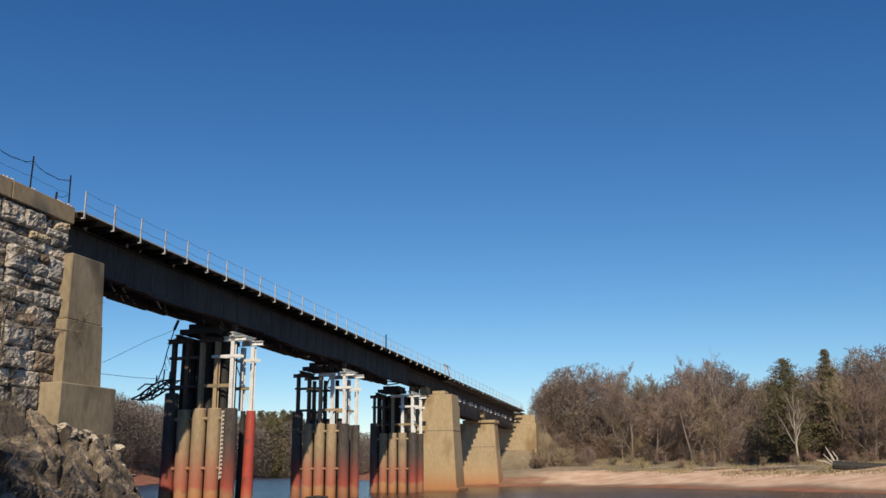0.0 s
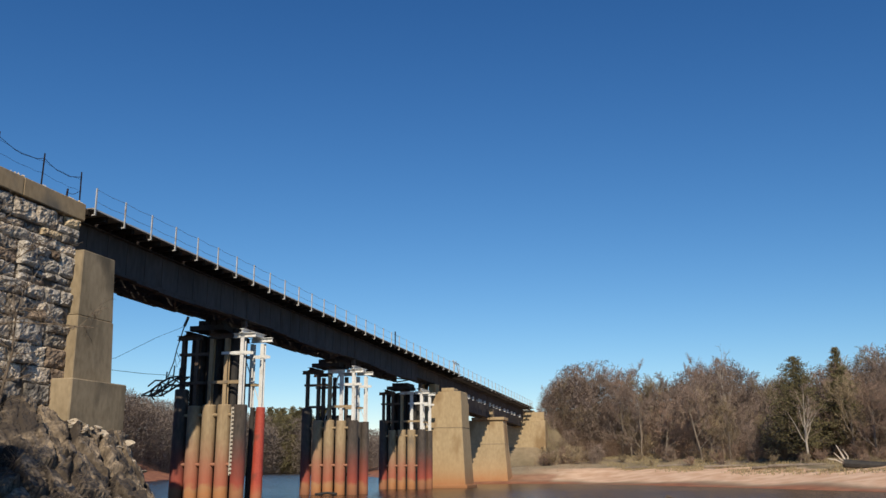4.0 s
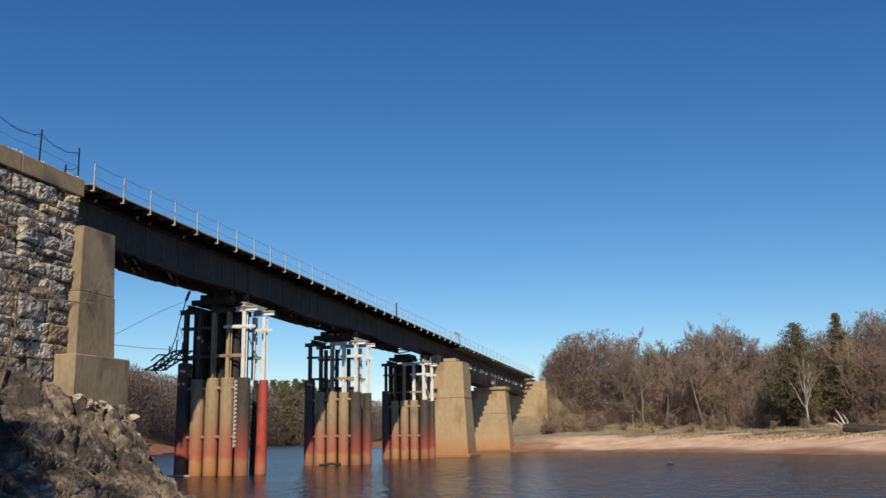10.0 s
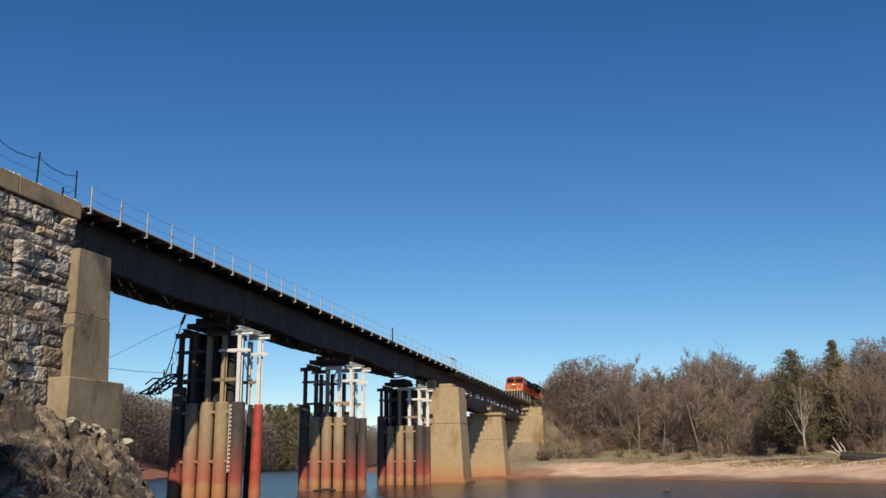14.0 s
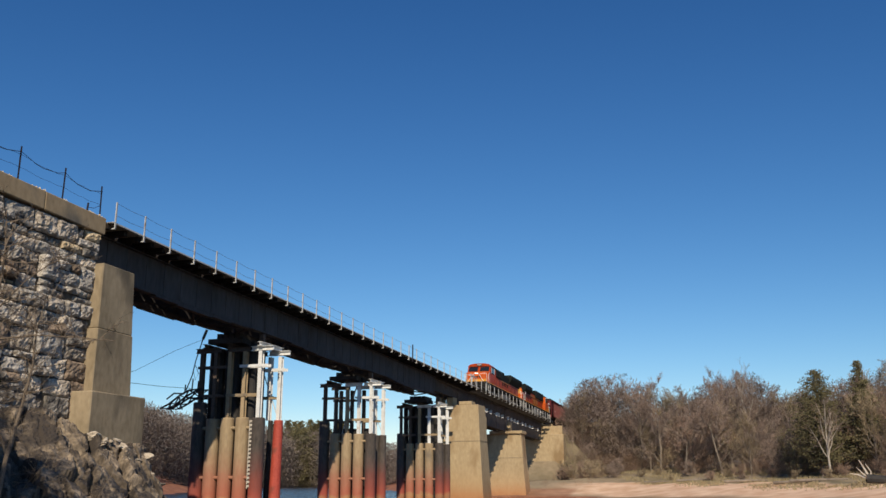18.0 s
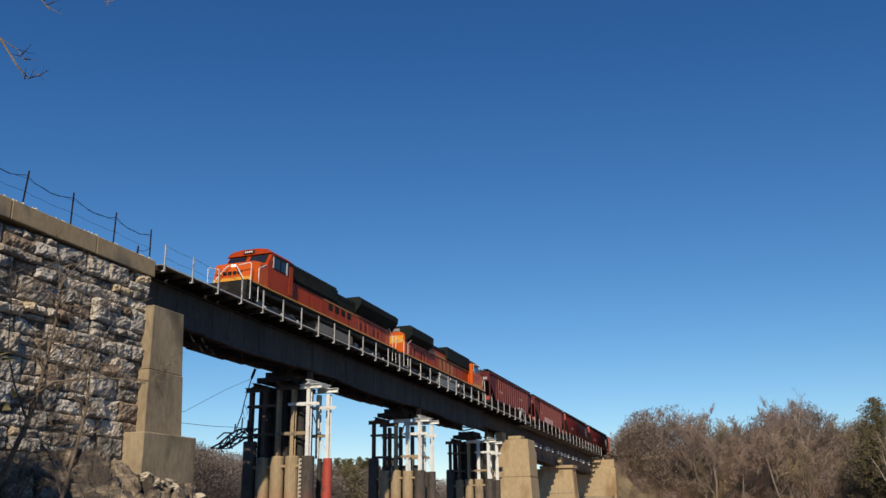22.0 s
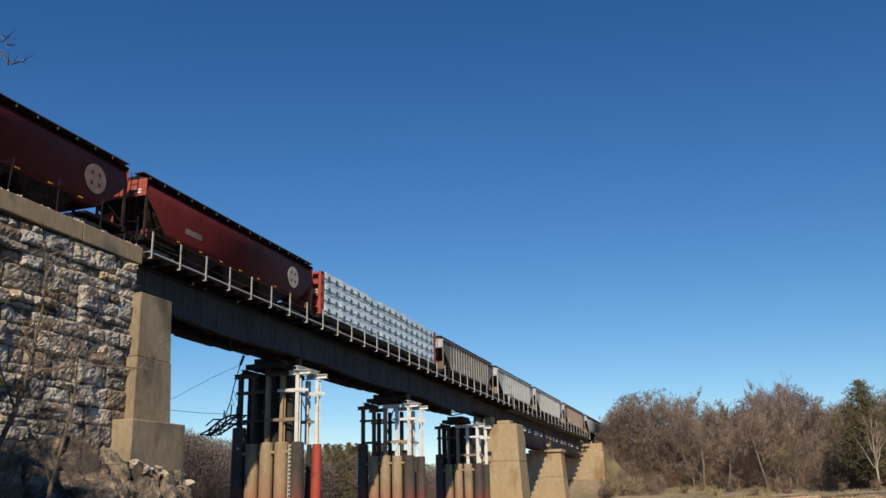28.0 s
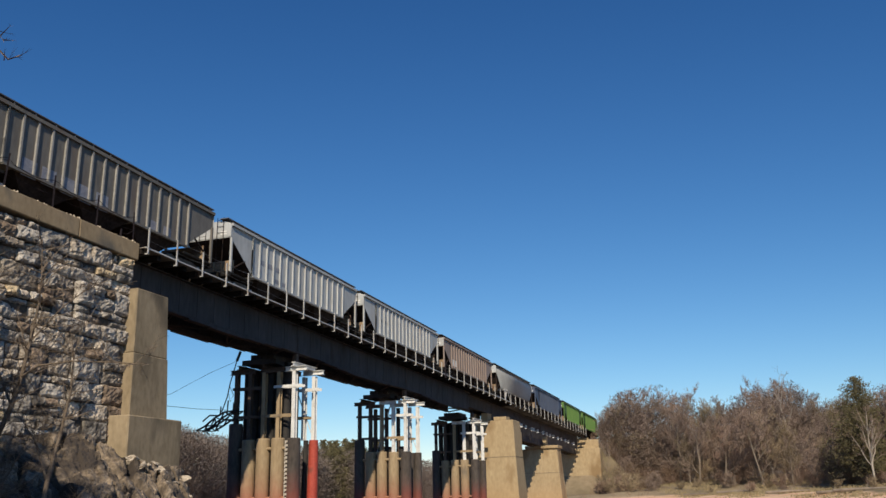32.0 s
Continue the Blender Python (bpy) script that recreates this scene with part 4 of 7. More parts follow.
BROAD = dict(bend=0.22, lift=(0.03, 0.10, 0.08, 0.06, 0.0), count=(12, 9, 9, 7), angle=(25, 62), ratio=(0.52, 0.55, 0.55, 0.6), thin=0.011)
BROAD["from"] = (0.22, 0.2, 0.15, 0.1)
TALL = dict(BROAD, count=(13, 7, 7, 6), angle=(18, 45), ratio=(0.36, 0.5, 0.55, 0.6))
BUSH = dict(bend=0.3, lift=(0.05, 0.08, 0.05, 0.0, 0.0), count=(9, 8, 7, 0), angle=(15, 55), ratio=(0.7, 0.55, 0.5, 0.5), thin=0.014)
BUSH["from"] = (0.05, 0.1, 0.1, 0.1)


def bare_tree(seed, height, plan, bark, twig, label, category="tree", stems=1, name="bare_tree"):
    """A leafless tree of a given height: trunk and limbs, and a crown of fine twigs."""
    w = Wood(seed)
    for s in range(stems):
        lean = Vector((w.r.uniform(-0.5, 0.5), w.r.uniform(-0.5, 0.5), 1.0)) if stems > 1 else Vector((w.r.uniform(-0.08, 0.08), w.r.uniform(-0.08, 0.08), 1.0))
        w.grow(Vector((w.r.uniform(-0.25, 0.25) * (stems > 1), w.r.uniform(-0.25, 0.25) * (stems > 1), -0.3)), lean, height * (0.74 if stems == 1 else 0.8), height * (0.013 if stems == 1 else 0.007), 0, 4 if stems == 1 else 3, plan)
    root = thing(name, label, category)
    for nm, v, f, mat in (("trunk", w.v, w.f, bark), ("crown", w.tv, w.tf, twig)):
        o = new(nm, mesh_of(nm, v, f, mat))
        o.parent = root
    return root


def cedar(seed, height, label, wide=0.33):
    """A ragged conical evergreen of many small needle sprays on drooping boughs."""
    R = random.Random(seed)
    w = Wood(seed)
    w.tube([Vector((0, 0, -0.3)), Vector((0.05, 0, height * 0.5)), Vector((0, 0.05, height))], height * 0.018, 0.03, 8, False)
    V, F = [], []
    z = height * 0.10
    while z < height * 0.99:
        t = z / height
        reach = height * wide * (1 - t) ** 0.7 * R.uniform(0.7, 1.15) + 0.12
        for k in range(5 if t < 0.8 else 4):
            az = R.uniform(0, 6.283)
            r = reach * R.uniform(0.6, 1.1)
            tip = Vector((math.cos(az) * r, math.sin(az) * r, z + r * R.uniform(-0.05, 0.42)))
            base = Vector((0, 0, z))
            w.tube([base, base.lerp(tip, 0.5) + Vector((0, 0, 0.05)), tip], 0.03, 0.01, 3, True)
            n = int(10 + r * 16)
            for i in range(n):
                c = base.lerp(tip, R.uniform(0.2, 1.05)) + Vector((R.uniform(-0.28, 0.28), R.uniform(-0.28, 0.28), R.uniform(-0.22, 0.25))) * (0.4 + 0.5 * r)
                a = Vector((R.uniform(-1, 1), R.uniform(-1, 1), R.uniform(-0.2, 1.2))).normalized() * R.uniform(0.14, 0.34)
                b = a.orthogonal().normalized() * R.uniform(0.04, 0.09)
                s = len(V)
                V.extend((c - b, c + b, c + a + b * 0.3, c + a - b * 0.3))
                F.append((s, s + 1, s + 2, s + 3))
        z += height * 0.016
    root = thing("cedar_tree", label, "evergreen tree")
    for nm, v, f, mat in (("trunk", w.v + w.tv, w.f + [tuple(i + len(w.v) for i in q) for q in w.tf], M_BARK), ("foliage", V, F, M_CEDAR)):
        o = new(nm, mesh_of(nm, v, f, mat))
        o.parent = root
    return root


SHORE = [(-0.40, 330), (-0.20, 175), (-0.155, 146), (-0.075, 113.5), (0.04, 93), (0.15, 80), (0.40, 56)]
SKYLINE = [(-0.17, 0.076), (-0.14, 0.106), (-0.118, 0.130), (-0.095, 0.136), (-0.07, 0.120), (-0.045, 0.106), (-0.02, 0.108), (0.01, 0.120), (0.035, 0.130), (0.06, 0.112),
           (0.08, 0.105), (0.13, 0.115), (0.16, 0.120), (0.18, 0.130), (0.20, 0.140), (0.24, 0.138), (0.40, 0.14)]


BAY = [(-0.95, 0.145), (-0.71, 0.114), (-0.67, 0.104), (-0.63, 0.092), (-0.55, 0.077), (-0.45, 0.069), (-0.36, 0.052), (-0.24, 0.045)]


def scattered(name, sources, spots, label, category):
    """Joins many copies of light meshes into one object."""
    data = []
    for o in sources:
        me = o.data
        v = np.empty(len(me.vertices) * 3, np.float32)
        me.vertices.foreach_get("co", v)
        data.append((v.reshape(-1, 3), [tuple(p.vertices) for p in me.polygons]))
    V, F, n = [], [], 0
    for k, x, y, z, turn, size in spots:
        v, f = data[k]
        c, s = math.cos(turn) * size, math.sin(turn) * size
        V.append(np.stack([v[:, 0] * c - v[:, 1] * s + x, v[:, 0] * s + v[:, 1] * c + y, v[:, 2] * size + z], 1))
        F += [tuple(i + n for i in q) for q in f]
        n += len(v)
    me = bpy.data.meshes.new(name)
    me.from_pydata(np.concatenate(V).tolist(), [], F)
    me.materials.append(sources[0].data.materials[0])
    return tagged(new(name, me), label=label, category=category, kind="stuff")


def hazy_crown(seed, mat, many=560):
    """A far crown three metres high: very many fine twigs fanning up and out."""
    R = random.Random(seed)
    V, F = [], []
    for k in range(many):
        az, t = R.uniform(0, 6.283), R.random()
        z = 0.15 + 2.75 * t ** 0.8
        r = 0.95 * math.sqrt(R.random()) * math.sqrt(max(0.02, 1 - ((z - 1.35) / 1.65) ** 2))
        p = Vector((math.cos(az) * r, math.sin(az) * r, z))
        d = Vector((math.cos(az) * r * 0.6 + R.uniform(-0.6, 0.6), math.sin(az) * r * 0.6 + R.uniform(-0.6, 0.6), R.uniform(-0.1, 0.8))).normalized() * R.uniform(0.07, 0.2)
        side = Vector((-d.y, d.x, R.uniform(-0.1, 0.1))).normalized() * R.uniform(0.008, 0.02)
        n = len(V)
        V += [p - side, p + side, p + d]
        F.append((n, n + 1, n + 2))
    return new("mass", mesh_of("mass", V, F, mat))


def far_woods():
    R = random.Random(77)
    kinds = [bare_tree(1, 10, BROAD, M_BARK, M_TWIG, "leafless grey-brown tree in the winter woods"),
             bare_tree(2, 10, BROAD, M_BARK, M_TWIGRED, "leafless tree with reddish twigs in the winter woods"),
             bare_tree(3, 10, dict(BROAD, count=(14, 9, 8, 7)), M_BARK, M_TWIG, "tall leafless grey tree in the winter woods"),
             bare_tree(4, 10, dict(BROAD, count=(13, 9, 8, 7), angle=(22, 55)), M_BARK, M_BRUSH, "slender leafless tan tree in the winter woods"),
             bare_tree(5, 10, BROAD, M_BARK, M_TWIG, "wide leafless tree in the winter woods")]
    bushes = [bare_tree(21, 3, BUSH, M_TWIG, M_BRUSH, "tan leafless brush at the wood's edge", "shrub", 5, "shrub"),
              bare_tree(22, 3, BUSH, M_TWIG, M_TWIGRED, "reddish leafless brush at the wood's edge", "shrub", 5, "shrub"),
              bare_tree(23, 3, BUSH, M_BARK, M_TWIG, "grey leafless brush at the wood's edge", "shrub", 6, "shrub")]
    for o in kinds:
        o["group"] = "bare trees on the far bank"
    for o in bushes:
        o["group"] = "brush on the far bank"
    used, spare, deep = set(), [], []
    light = bare_tree(24, 3, dict(BUSH, count=(7, 6, 4, 0)), M_TWIG, M_BRUSH, "", "", 4, "light")
    light_crown = light.children[1]
    mass_crown, brush_crown, haze_crown = hazy_crown(26, M_FARWOOD, 1050), hazy_crown(27, M_BRUSHRED, 420), hazy_crown(28, M_TWIG, 800)
    low, hazy = [], []

    def put(src, x, y, height, base):
        m = pose(x, y, land_z(x, y) - 0.1, 0, 0, R.uniform(0, 360)) @ Matrix.Scale(height / base, 4)
        if src.name in used:
            c = copy_thing(src, m)
            c.matrix_basis = m
        else:
            used.add(src.name)
            src.matrix_basis = m

    # right bank: rows behind the sand
    for row, (back, step, lo, hi) in enumerate(((37, 0.017, 0.45, 0.85), (42, 0.015, 0.62, 0.98), (50, 0.014, 0.78, 1.03), (66, 0.03, 0.85, 1.04))):
        u = -0.168
        while u < 0.34:
            uu = u + R.uniform(-0.4, 0.4) * step
            y = lerp_table(uu, SHORE) + back + R.uniform(-3.5, 3.5)
            x = uu * y
            if abs(x - XC) < 6.5 and y > 140:
                u += step
                continue
            want = 1.91 + lerp_table(uu, SKYLINE) * y - land_z(x, y)
            put(R.choice(kinds), x, y, max(4.0, want * R.uniform(lo, hi)), 10)
            u += step
    for row, (back, step) in enumerate(((27, 0.036), (33, 0.024), (38, 0.026), (43, 0.03), (50, 0.014), (61, 0.016))):
        u = -0.162
        while u < 0.34:
            uu = u + R.uniform(-0.5, 0.5) * step
            y = lerp_table(uu, SHORE) + back + R.uniform(-2.5, 2.5)
            size = R.uniform(0.8, 1.7) + row * R.uniform(0.5, 1.15)
            if row < 4:
                put(R.choice(bushes), uu * y, y, size, 3)
            else:
                spare.append((0, uu * y, y, land_z(uu * y, y) - 0.1, R.uniform(0, 6), size / 3))
            u += step * R.uniform(0.7, 1.5)
    for back, step, a, b in ((31, 0.009, 0.35, 0.8), (35, 0.007, 0.5, 1.1), (39, 0.006, 0.7, 1.4), (45, 0.006, 0.9, 1.7), (54, 0.007, 1.1, 2.0)):
        u = -0.17
        while u < 0.34:
            uu = u + R.uniform(-0.5, 0.5) * step
            y = lerp_table(uu, SHORE) + back + R.uniform(-2.5, 2.5)
            if abs(uu * y - XC) > 6.5:
                low.append((0, uu * y, y, land_z(uu * y, y) - 0.2, R.uniform(0, 6), R.uniform(a, b)))
            u += step * R.uniform(0.7, 1.4)
    for back, step in ((60, 0.008), (76, 0.007), (98, 0.007)):
        u = -0.16
        while u < 0.34:
            uu = u + R.uniform(-0.5, 0.5) * step
            y = lerp_table(uu, SHORE) + back + R.uniform(-5, 5)
            x = uu * y
            if abs(x - XC) > 8:
                hazy.append((0, x, y, land_z(x, y) - 0.2, R.uniform(0, 6), max(1.2, (1.91 + lerp_table(uu, SKYLINE) * y - land_z(x, y)) * R.uniform(0.66, 0.9) / 3.0)))
            u += step * R.uniform(0.7, 1.4)
    for k in range(46):                      # bare trees that screen the track behind the far abutment
        y = R.uniform(158, 240)
        x = R.uniform(-22.0, -16.5) + (y - 158) * 0.05
        hazy.append((0, x, y, land_z(x, y) - 0.2, R.uniform(0, 6), max(1.5, (deck_z(y) + R.uniform(3.0, 5.5) - land_z(x, y)) / 3.0)))
    for k in range(260):
        y = R.uniform(145.5, 168)
        x = R.uniform(-22.6, -11.0)
        low.append((0, x, y, land_z(x, y) - 0.2, R.uniform(0, 6), R.uniform(0.5, 1.3)))
    # a thicket in front of the far abutment and up its bank
    for k in range(46):
        y = R.uniform(136, 176)
        x = R.uniform(-23.0, -13.0)
        put(R.choice(bushes), x, y, R.uniform(1.2, 3.4), 3)
    for k in range(10):
        y = R.uniform(158, 230)
        put(R.choice(kinds), R.uniform(-20.5, -17.5) + (y - 158) * 0.07, y, R.uniform(6.0, 9.0), 10)
    for k in range(10):
        y = R.uniform(170, 260)
        put(R.choice(kinds), XC - R.uniform(7, 22), y, R.uniform(5, 8), 10)
    for k in range(30):                      # the wood's near corner, beside the far abutment
        u = R.uniform(-0.157, -0.118)
        y = R.uniform(150, 195)
        x = u * y
        want = 1.91 + lerp_table(u, SKYLINE) * y - land_z(x, y)
        if k < 8:
            put(R.choice(kinds), x, y, max(4.0, want * R.uniform(0.85, 1.0)), 10)
        hazy.append((0, x, y, land_z(x, y) - 0.2, R.uniform(0, 6), max(1.2, want * R.uniform(0.7, 0.95) / 3.0)))
    for k in range(90):
        y = R.uniform(127, 146)
        x = R.uniform(-24.0, -12.0)
        low.append((0, x, y, land_z(x, y) - 0.1, R.uniform(0, 6), R.uniform(0.15, 0.42)))
    # woods round the bay on the far side of the piers
    for row, back in enumerate((13, 24)):
        u = -0.95
        while u < -0.24:
            uu = u + R.uniform(-0.008, 0.008)
            y = lerp_table(uu, [(-0.95, 95), (-0.75, 150), (-0.64, 205), (-0.56, 330), (-0.47, 470), (-0.36, 400), (-0.24, 230)]) + back
            x = uu * y
            put(R.choice(kinds), x, y, max(3.5, (1.91 + y * lerp_table(uu, BAY) - land_z(x, y)) * (0.5 + 0.1 * row) * R.uniform(0.8, 1.1)), 10)
            for _ in range(2):
                bx, by = x + R.uniform(-5, 5), y - R.uniform(-4, 4)
                deep.append((0, bx, by, land_z(bx, by) - 0.1, R.uniform(0, 6), (1 + 0.0055 * y) * R.uniform(0.8, 1.4)))
            u += 0.03
    for row, back in enumerate((16, 28, 48, 90)):        # the closed wood behind them
        u = -0.93
        while u < -0.24:
            uu = u + R.uniform(-0.006, 0.006)
            y = lerp_table(uu, [(-0.95, 95), (-0.75, 150), (-0.64, 205), (-0.56, 330), (-0.47, 470), (-0.36, 400), (-0.24, 230)]) + back + R.uniform(-6, 6)
            x = uu * y
            want = (1.91 + y * lerp_table(uu, BAY) - land_z(x, y)) * R.uniform(0.72, 0.95)
            if want < 2.5:
                u += 0.0052
                continue
            deep.append((0, x, y, land_z(x, y) - 0.3, R.uniform(0, 6), want / 3.0))
            u += 0.0052
    for k in range(60):                      # brush up the bank behind the far abutment
        y = R.uniform(147, 175)
        x = R.uniform(-23.2, -17.0)
        spare.append((0, x, y, land_z(x, y) - 0.1, R.uniform(0, 6), R.uniform(0.7, 1.3)))
    scattered("distant_brush", [light_crown], spare, "grey-brown leafless brush filling the distant woods", "brush")
    scattered("bank_brush", [brush_crown], low, "reddish-brown leafless underbrush along the wood's edge", "brush")
    scattered("hazy_woods", [haze_crown], hazy, "grey-brown haze of bare twigs deep in the woods", "woods")
    scattered("distant_woods", [mass_crown], deep, "closed brown winter woods round the far bay", "woods")
    for o in (light.children[0], light_crown, light, mass_crown, brush_crown, haze_crown):
        bpy.data.objects.remove(o)
    # evergreens and pale sycamores that stand out of the wood
    for u, back, top, seed in ((0.106, 33, 0.113, 31), (0.148, 38, 0.121, 32)):
        y = lerp_table(u, SHORE) + back
        h = 1.91 + top * y - land_z(u * y, y)
        c = cedar(seed, h, "dark olive cedar among bare trees", 0.45 if seed == 31 else 0.24)
        c["group"] = "cedars in the wood"
        c.matrix_basis = pose(u * y, y, land_z(u * y, y))
    for u, back, top, seed in ((0.112, 28, 0.103, 41), (0.037, 46, 0.134, 42)):
        y = lerp_table(u, SHORE) + back
        h = 1.91 + top * y - land_z(u * y, y)
        s = bare_tree(seed, h, dict(BROAD, count=(12, 6, 5, 3), angle=(18, 48)), M_BARKPALE, M_TWIG, "pale-barked leafless sycamore at the wood's edge", name="sycamore_tree")
        s.matrix_basis = pose(u * y, y, land_z(u * y, y))
    first = None
    for k in range(11):                      # evergreens along the crest above the bay
        u, y = -0.515 + 0.0095 * k + R.uniform(-0.004, 0.004), R.uniform(470, 540)
        h = max(6.0, 1.91 + (0.0705 + R.uniform(-0.002, 0.004)) * y - land_z(u * y, y))
        m = pose(u * y, y, land_z(u * y, y), 0, 0, R.uniform(0, 360)) @ Matrix.Scale(h / 12.0, 4)
        if first is None:
            first = cedar(112, 12.0, "distant dark evergreen above bare woods", 0.42)
            first["group"] = "evergreens on the far crest"
            first.matrix_basis = m
        else:
            copy_thing(first, m).matrix_basis = m


far_woods()


def grass():
    """Dry tufts over the far bank and thin stalks by the near rocks."""
    R = random.Random(5)
    V, F = [], []
    for k in range(14000):
        u = R.uniform(-0.165, 0.26)
        y = lerp_table(u, SHORE) + R.uniform(13.0, 46) + R.uniform(-1, 3)
        x = u * y
        if noise.noise((x * 0.2, y * 0.2, 1.0)) < -0.15 or (abs(x - XC) < 4.5):
            continue
        z = land_z(x, y)
        for b in range(3):
            a = R.uniform(0, 3.14)
            h, w = R.uniform(0.1, 0.36), R.uniform(0.02, 0.06)
            dx, dy = math.cos(a) * w, math.sin(a) * w
            ox, oy = R.uniform(-0.15, 0.15), R.uniform(-0.15, 0.15)
            s = len(V)
            V.extend(((x + ox - dx, y + oy - dy, z - 0.02), (x + ox + dx, y + oy + dy, z - 0.02), (x + ox + R.uniform(-0.2, 0.2), y + oy + R.uniform(-0.2, 0.2), z + h)))
            F.append((s, s + 1, s + 2))
    me = mesh_of("grass", V, F, M_GRASS)
    tagged(new("grass", me), label="dry tan grass tufts over the far bank", category="grass", kind="stuff")


grass()

# ---- fence on the coping ----
FENCE = thing("wire_fence", "sagging wire fence on dark rusty posts along the coping", "fence")
bm = bmesh.new()
box(bm, -0.03, 0.03, -0.006, 0.006, 0.0, 1.42)
box(bm, -0.006, 0.006, -0.05, 0.0, 0.0, 1.42)
for k in range(9):
    box(bm, -0.012, 0.012, 0.006, 0.018, 0.2 + k * 0.12, 0.24 + k * 0.12)
FP = part("fence_post", bm, M_FENCE, FENCE, "dark rusty steel post")
FY = [32.07, 29.61, 27.04, 24.5, 21.95, 19.45]
for k, y in enumerate(FY):
    m = pose(-25.48, y, deck_z(y) + 0.44, (1.5, 0, -1, -4, 3, 0)[k], (0, 1, -1, 1, 0, 0)[k], 0)
    if k == 0:
        FP.matrix_basis = m
    else:
        again("fence_post", FP, FENCE, m)
part("fence_post_stub", bar(bmesh.new(), (-25.48, 31.2, deck_z(31.2) + 0.44), (-25.48, 31.24, deck_z(31.2) + 0.83), 0.06), M_FENCE, FENCE, "broken post stub")
for h, sag, r in ((1.2, 0.26, 0.014), (1.08, 0.10, 0.007), (0.55, 0.06, 0.007)):
    pts = []
    for a, b in zip(FY, FY[1:]):
        for i in range(6):
            t = i / 6
            y = a + (b - a) * t
            pts.append((-25.46, y, deck_z(y) + 0.44 + h - sag * 4 * t * (1 - t) + 0.02 * math.sin(y * 9)))
    part("fence_wire", strand(bmesh.new(), pts, r, 4), M_FENCE, FENCE)
part("fence_wire", strand(bmesh.new(), [(-25.48, 31.24, deck_z(31.2) + 0.64), (-25.46, 31.6, deck_z(31.4) + 0.69), (-25.46, 32.07, deck_z(32) + 0.99)], 0.012, 4), M_FENCE, FENCE)

def gravel():
    """Pale ballast that has spilled along the top of the coping."""
    R = random.Random(8)
    V, F = [], []
    for k in range(900):
        y = R.uniform(9, 32.2)
        if noise.noise((y * 0.9, 0.0, 4.0)) < -0.05:
            continue
        x, r = R.uniform(-26.05, -25.4), R.uniform(0.025, 0.07)
        z = deck_z(y) + 0.45 + r * 0.3
        n = len(V)
        V += [(x + r * R.uniform(0.7, 1.2), y, z), (x - r, y + r * R.uniform(0.5, 1), z), (x - r, y - r * R.uniform(0.5, 1), z), (x + R.uniform(-0.3, 0.3) * r, y + R.uniform(-0.3, 0.3) * r, z + r * R.uniform(0.8, 1.4)), (x, y, z - r * 0.6)]
        F += [(n, n + 1, n + 3), (n + 1, n + 2, n + 3), (n + 2, n, n + 3), (n + 1, n, n + 4), (n + 2, n + 1, n + 4), (n, n + 2, n + 4)]
    tagged(new("ballast_gravel", mesh_of("ballast_gravel", V, F, M_RUBBLE)), label="pale ballast gravel spilled along the coping", category="gravel", kind="stuff")


gravel()

# ---- odd fittings on the bridge ----
bm = bmesh.new()
box(bm, -25.05, -24.97, 74.8, 74.9, -0.05, 1.45)
part("dark_post", graded(bm), M_FENCE, BRIDGE, "one taller dark post")
bm = bmesh.new()
for a, b in (((-25.0, 95.2, 0.2), (-25.0, 96.2, 1.5)), ((-25.0, 96.2, 1.5), (-25.0, 97.4, 0.3)), ((-25.0, 94.6, 1.3), (-25.0, 97.6, 1.3)), ((-25.0, 95.2, 0.2), (-25.0, 95.2, 1.5))):
    bar(bm, a, b, 0.07)
part("refuge_rail", graded(bm), M_GALV, BRIDGE, "leaning rail of a small refuge platform")
# ---- broken catwalk beside the first bent ----
WRECK = thing("broken_catwalk", "black broken catwalk truss hanging from the steel bent by cables", "catwalk")
A = [(-29.9, 48.6, 7.55), (-30.8, 48.6, 7.5), (-31.5, 48.7, 7.2), (-32.3, 48.8, 6.7), (-32.9, 48.8, 6.45)]
B = [(-29.9, 48.6, 7.0), (-30.8, 48.6, 7.0), (-31.3, 48.7, 6.75), (-32.0, 48.8, 6.45)]
for line, off in ((A, 0), (B, 0), (A, 0.7), (B, 0.7)):
    for p, q in zip(line, line[1:]):
        part("truss_bar", bar(bmesh.new(), Vector(p) + Vector((0, off, 0)), Vector(q) + Vector((0, off, 0)), 0.09), M_WRECK, WRECK)
for k in range(4):
    for off in (0, 0.7):
        part("truss_bar", bar(bmesh.new(), Vector(A[k]) + Vector((0, off, 0)), Vector(B[min(3, k + 1)]) + Vector((0, off, 0)), 0.06), M_WRECK, WRECK)
        part("truss_bar", bar(bmesh.new(), Vector(A[min(4, k + 1)]) + Vector((0, off, 0)), Vector(B[k]) + Vector((0, off, 0)), 0.06), M_WRECK, WRECK)
for x, z, h in ((-30.2, 7.5, 0.55), (-30.6, 7.5, 0.7), (-31.1, 7.4, 0.45), (-29.8, 7.5, 0.6)):
    part("stanchion", bar(bmesh.new(), (x, 48.6, z - 0.1), (x + 0.04, 48.6, z + h), 0.06), M_WRECK, WRECK)
for pts, r in (([(-31.5, 48.7, 7.1), (-31.45, 48.7, 6.7), (-31.25, 48.7, 6.35)], 0.05), ([(-32.0, 48.8, 6.9), (-32.3, 48.8, 6.5), (-32.0, 48.8, 6.2)], 0.05), ([(-31.2, 48.7, 7.3), (-31.9, 48.7, 7.35), (-32.4, 48.7, 7.0)], 0.05)):
    part("splinter", strand(bmesh.new(), pts, r, 5), M_WRECK, WRECK)
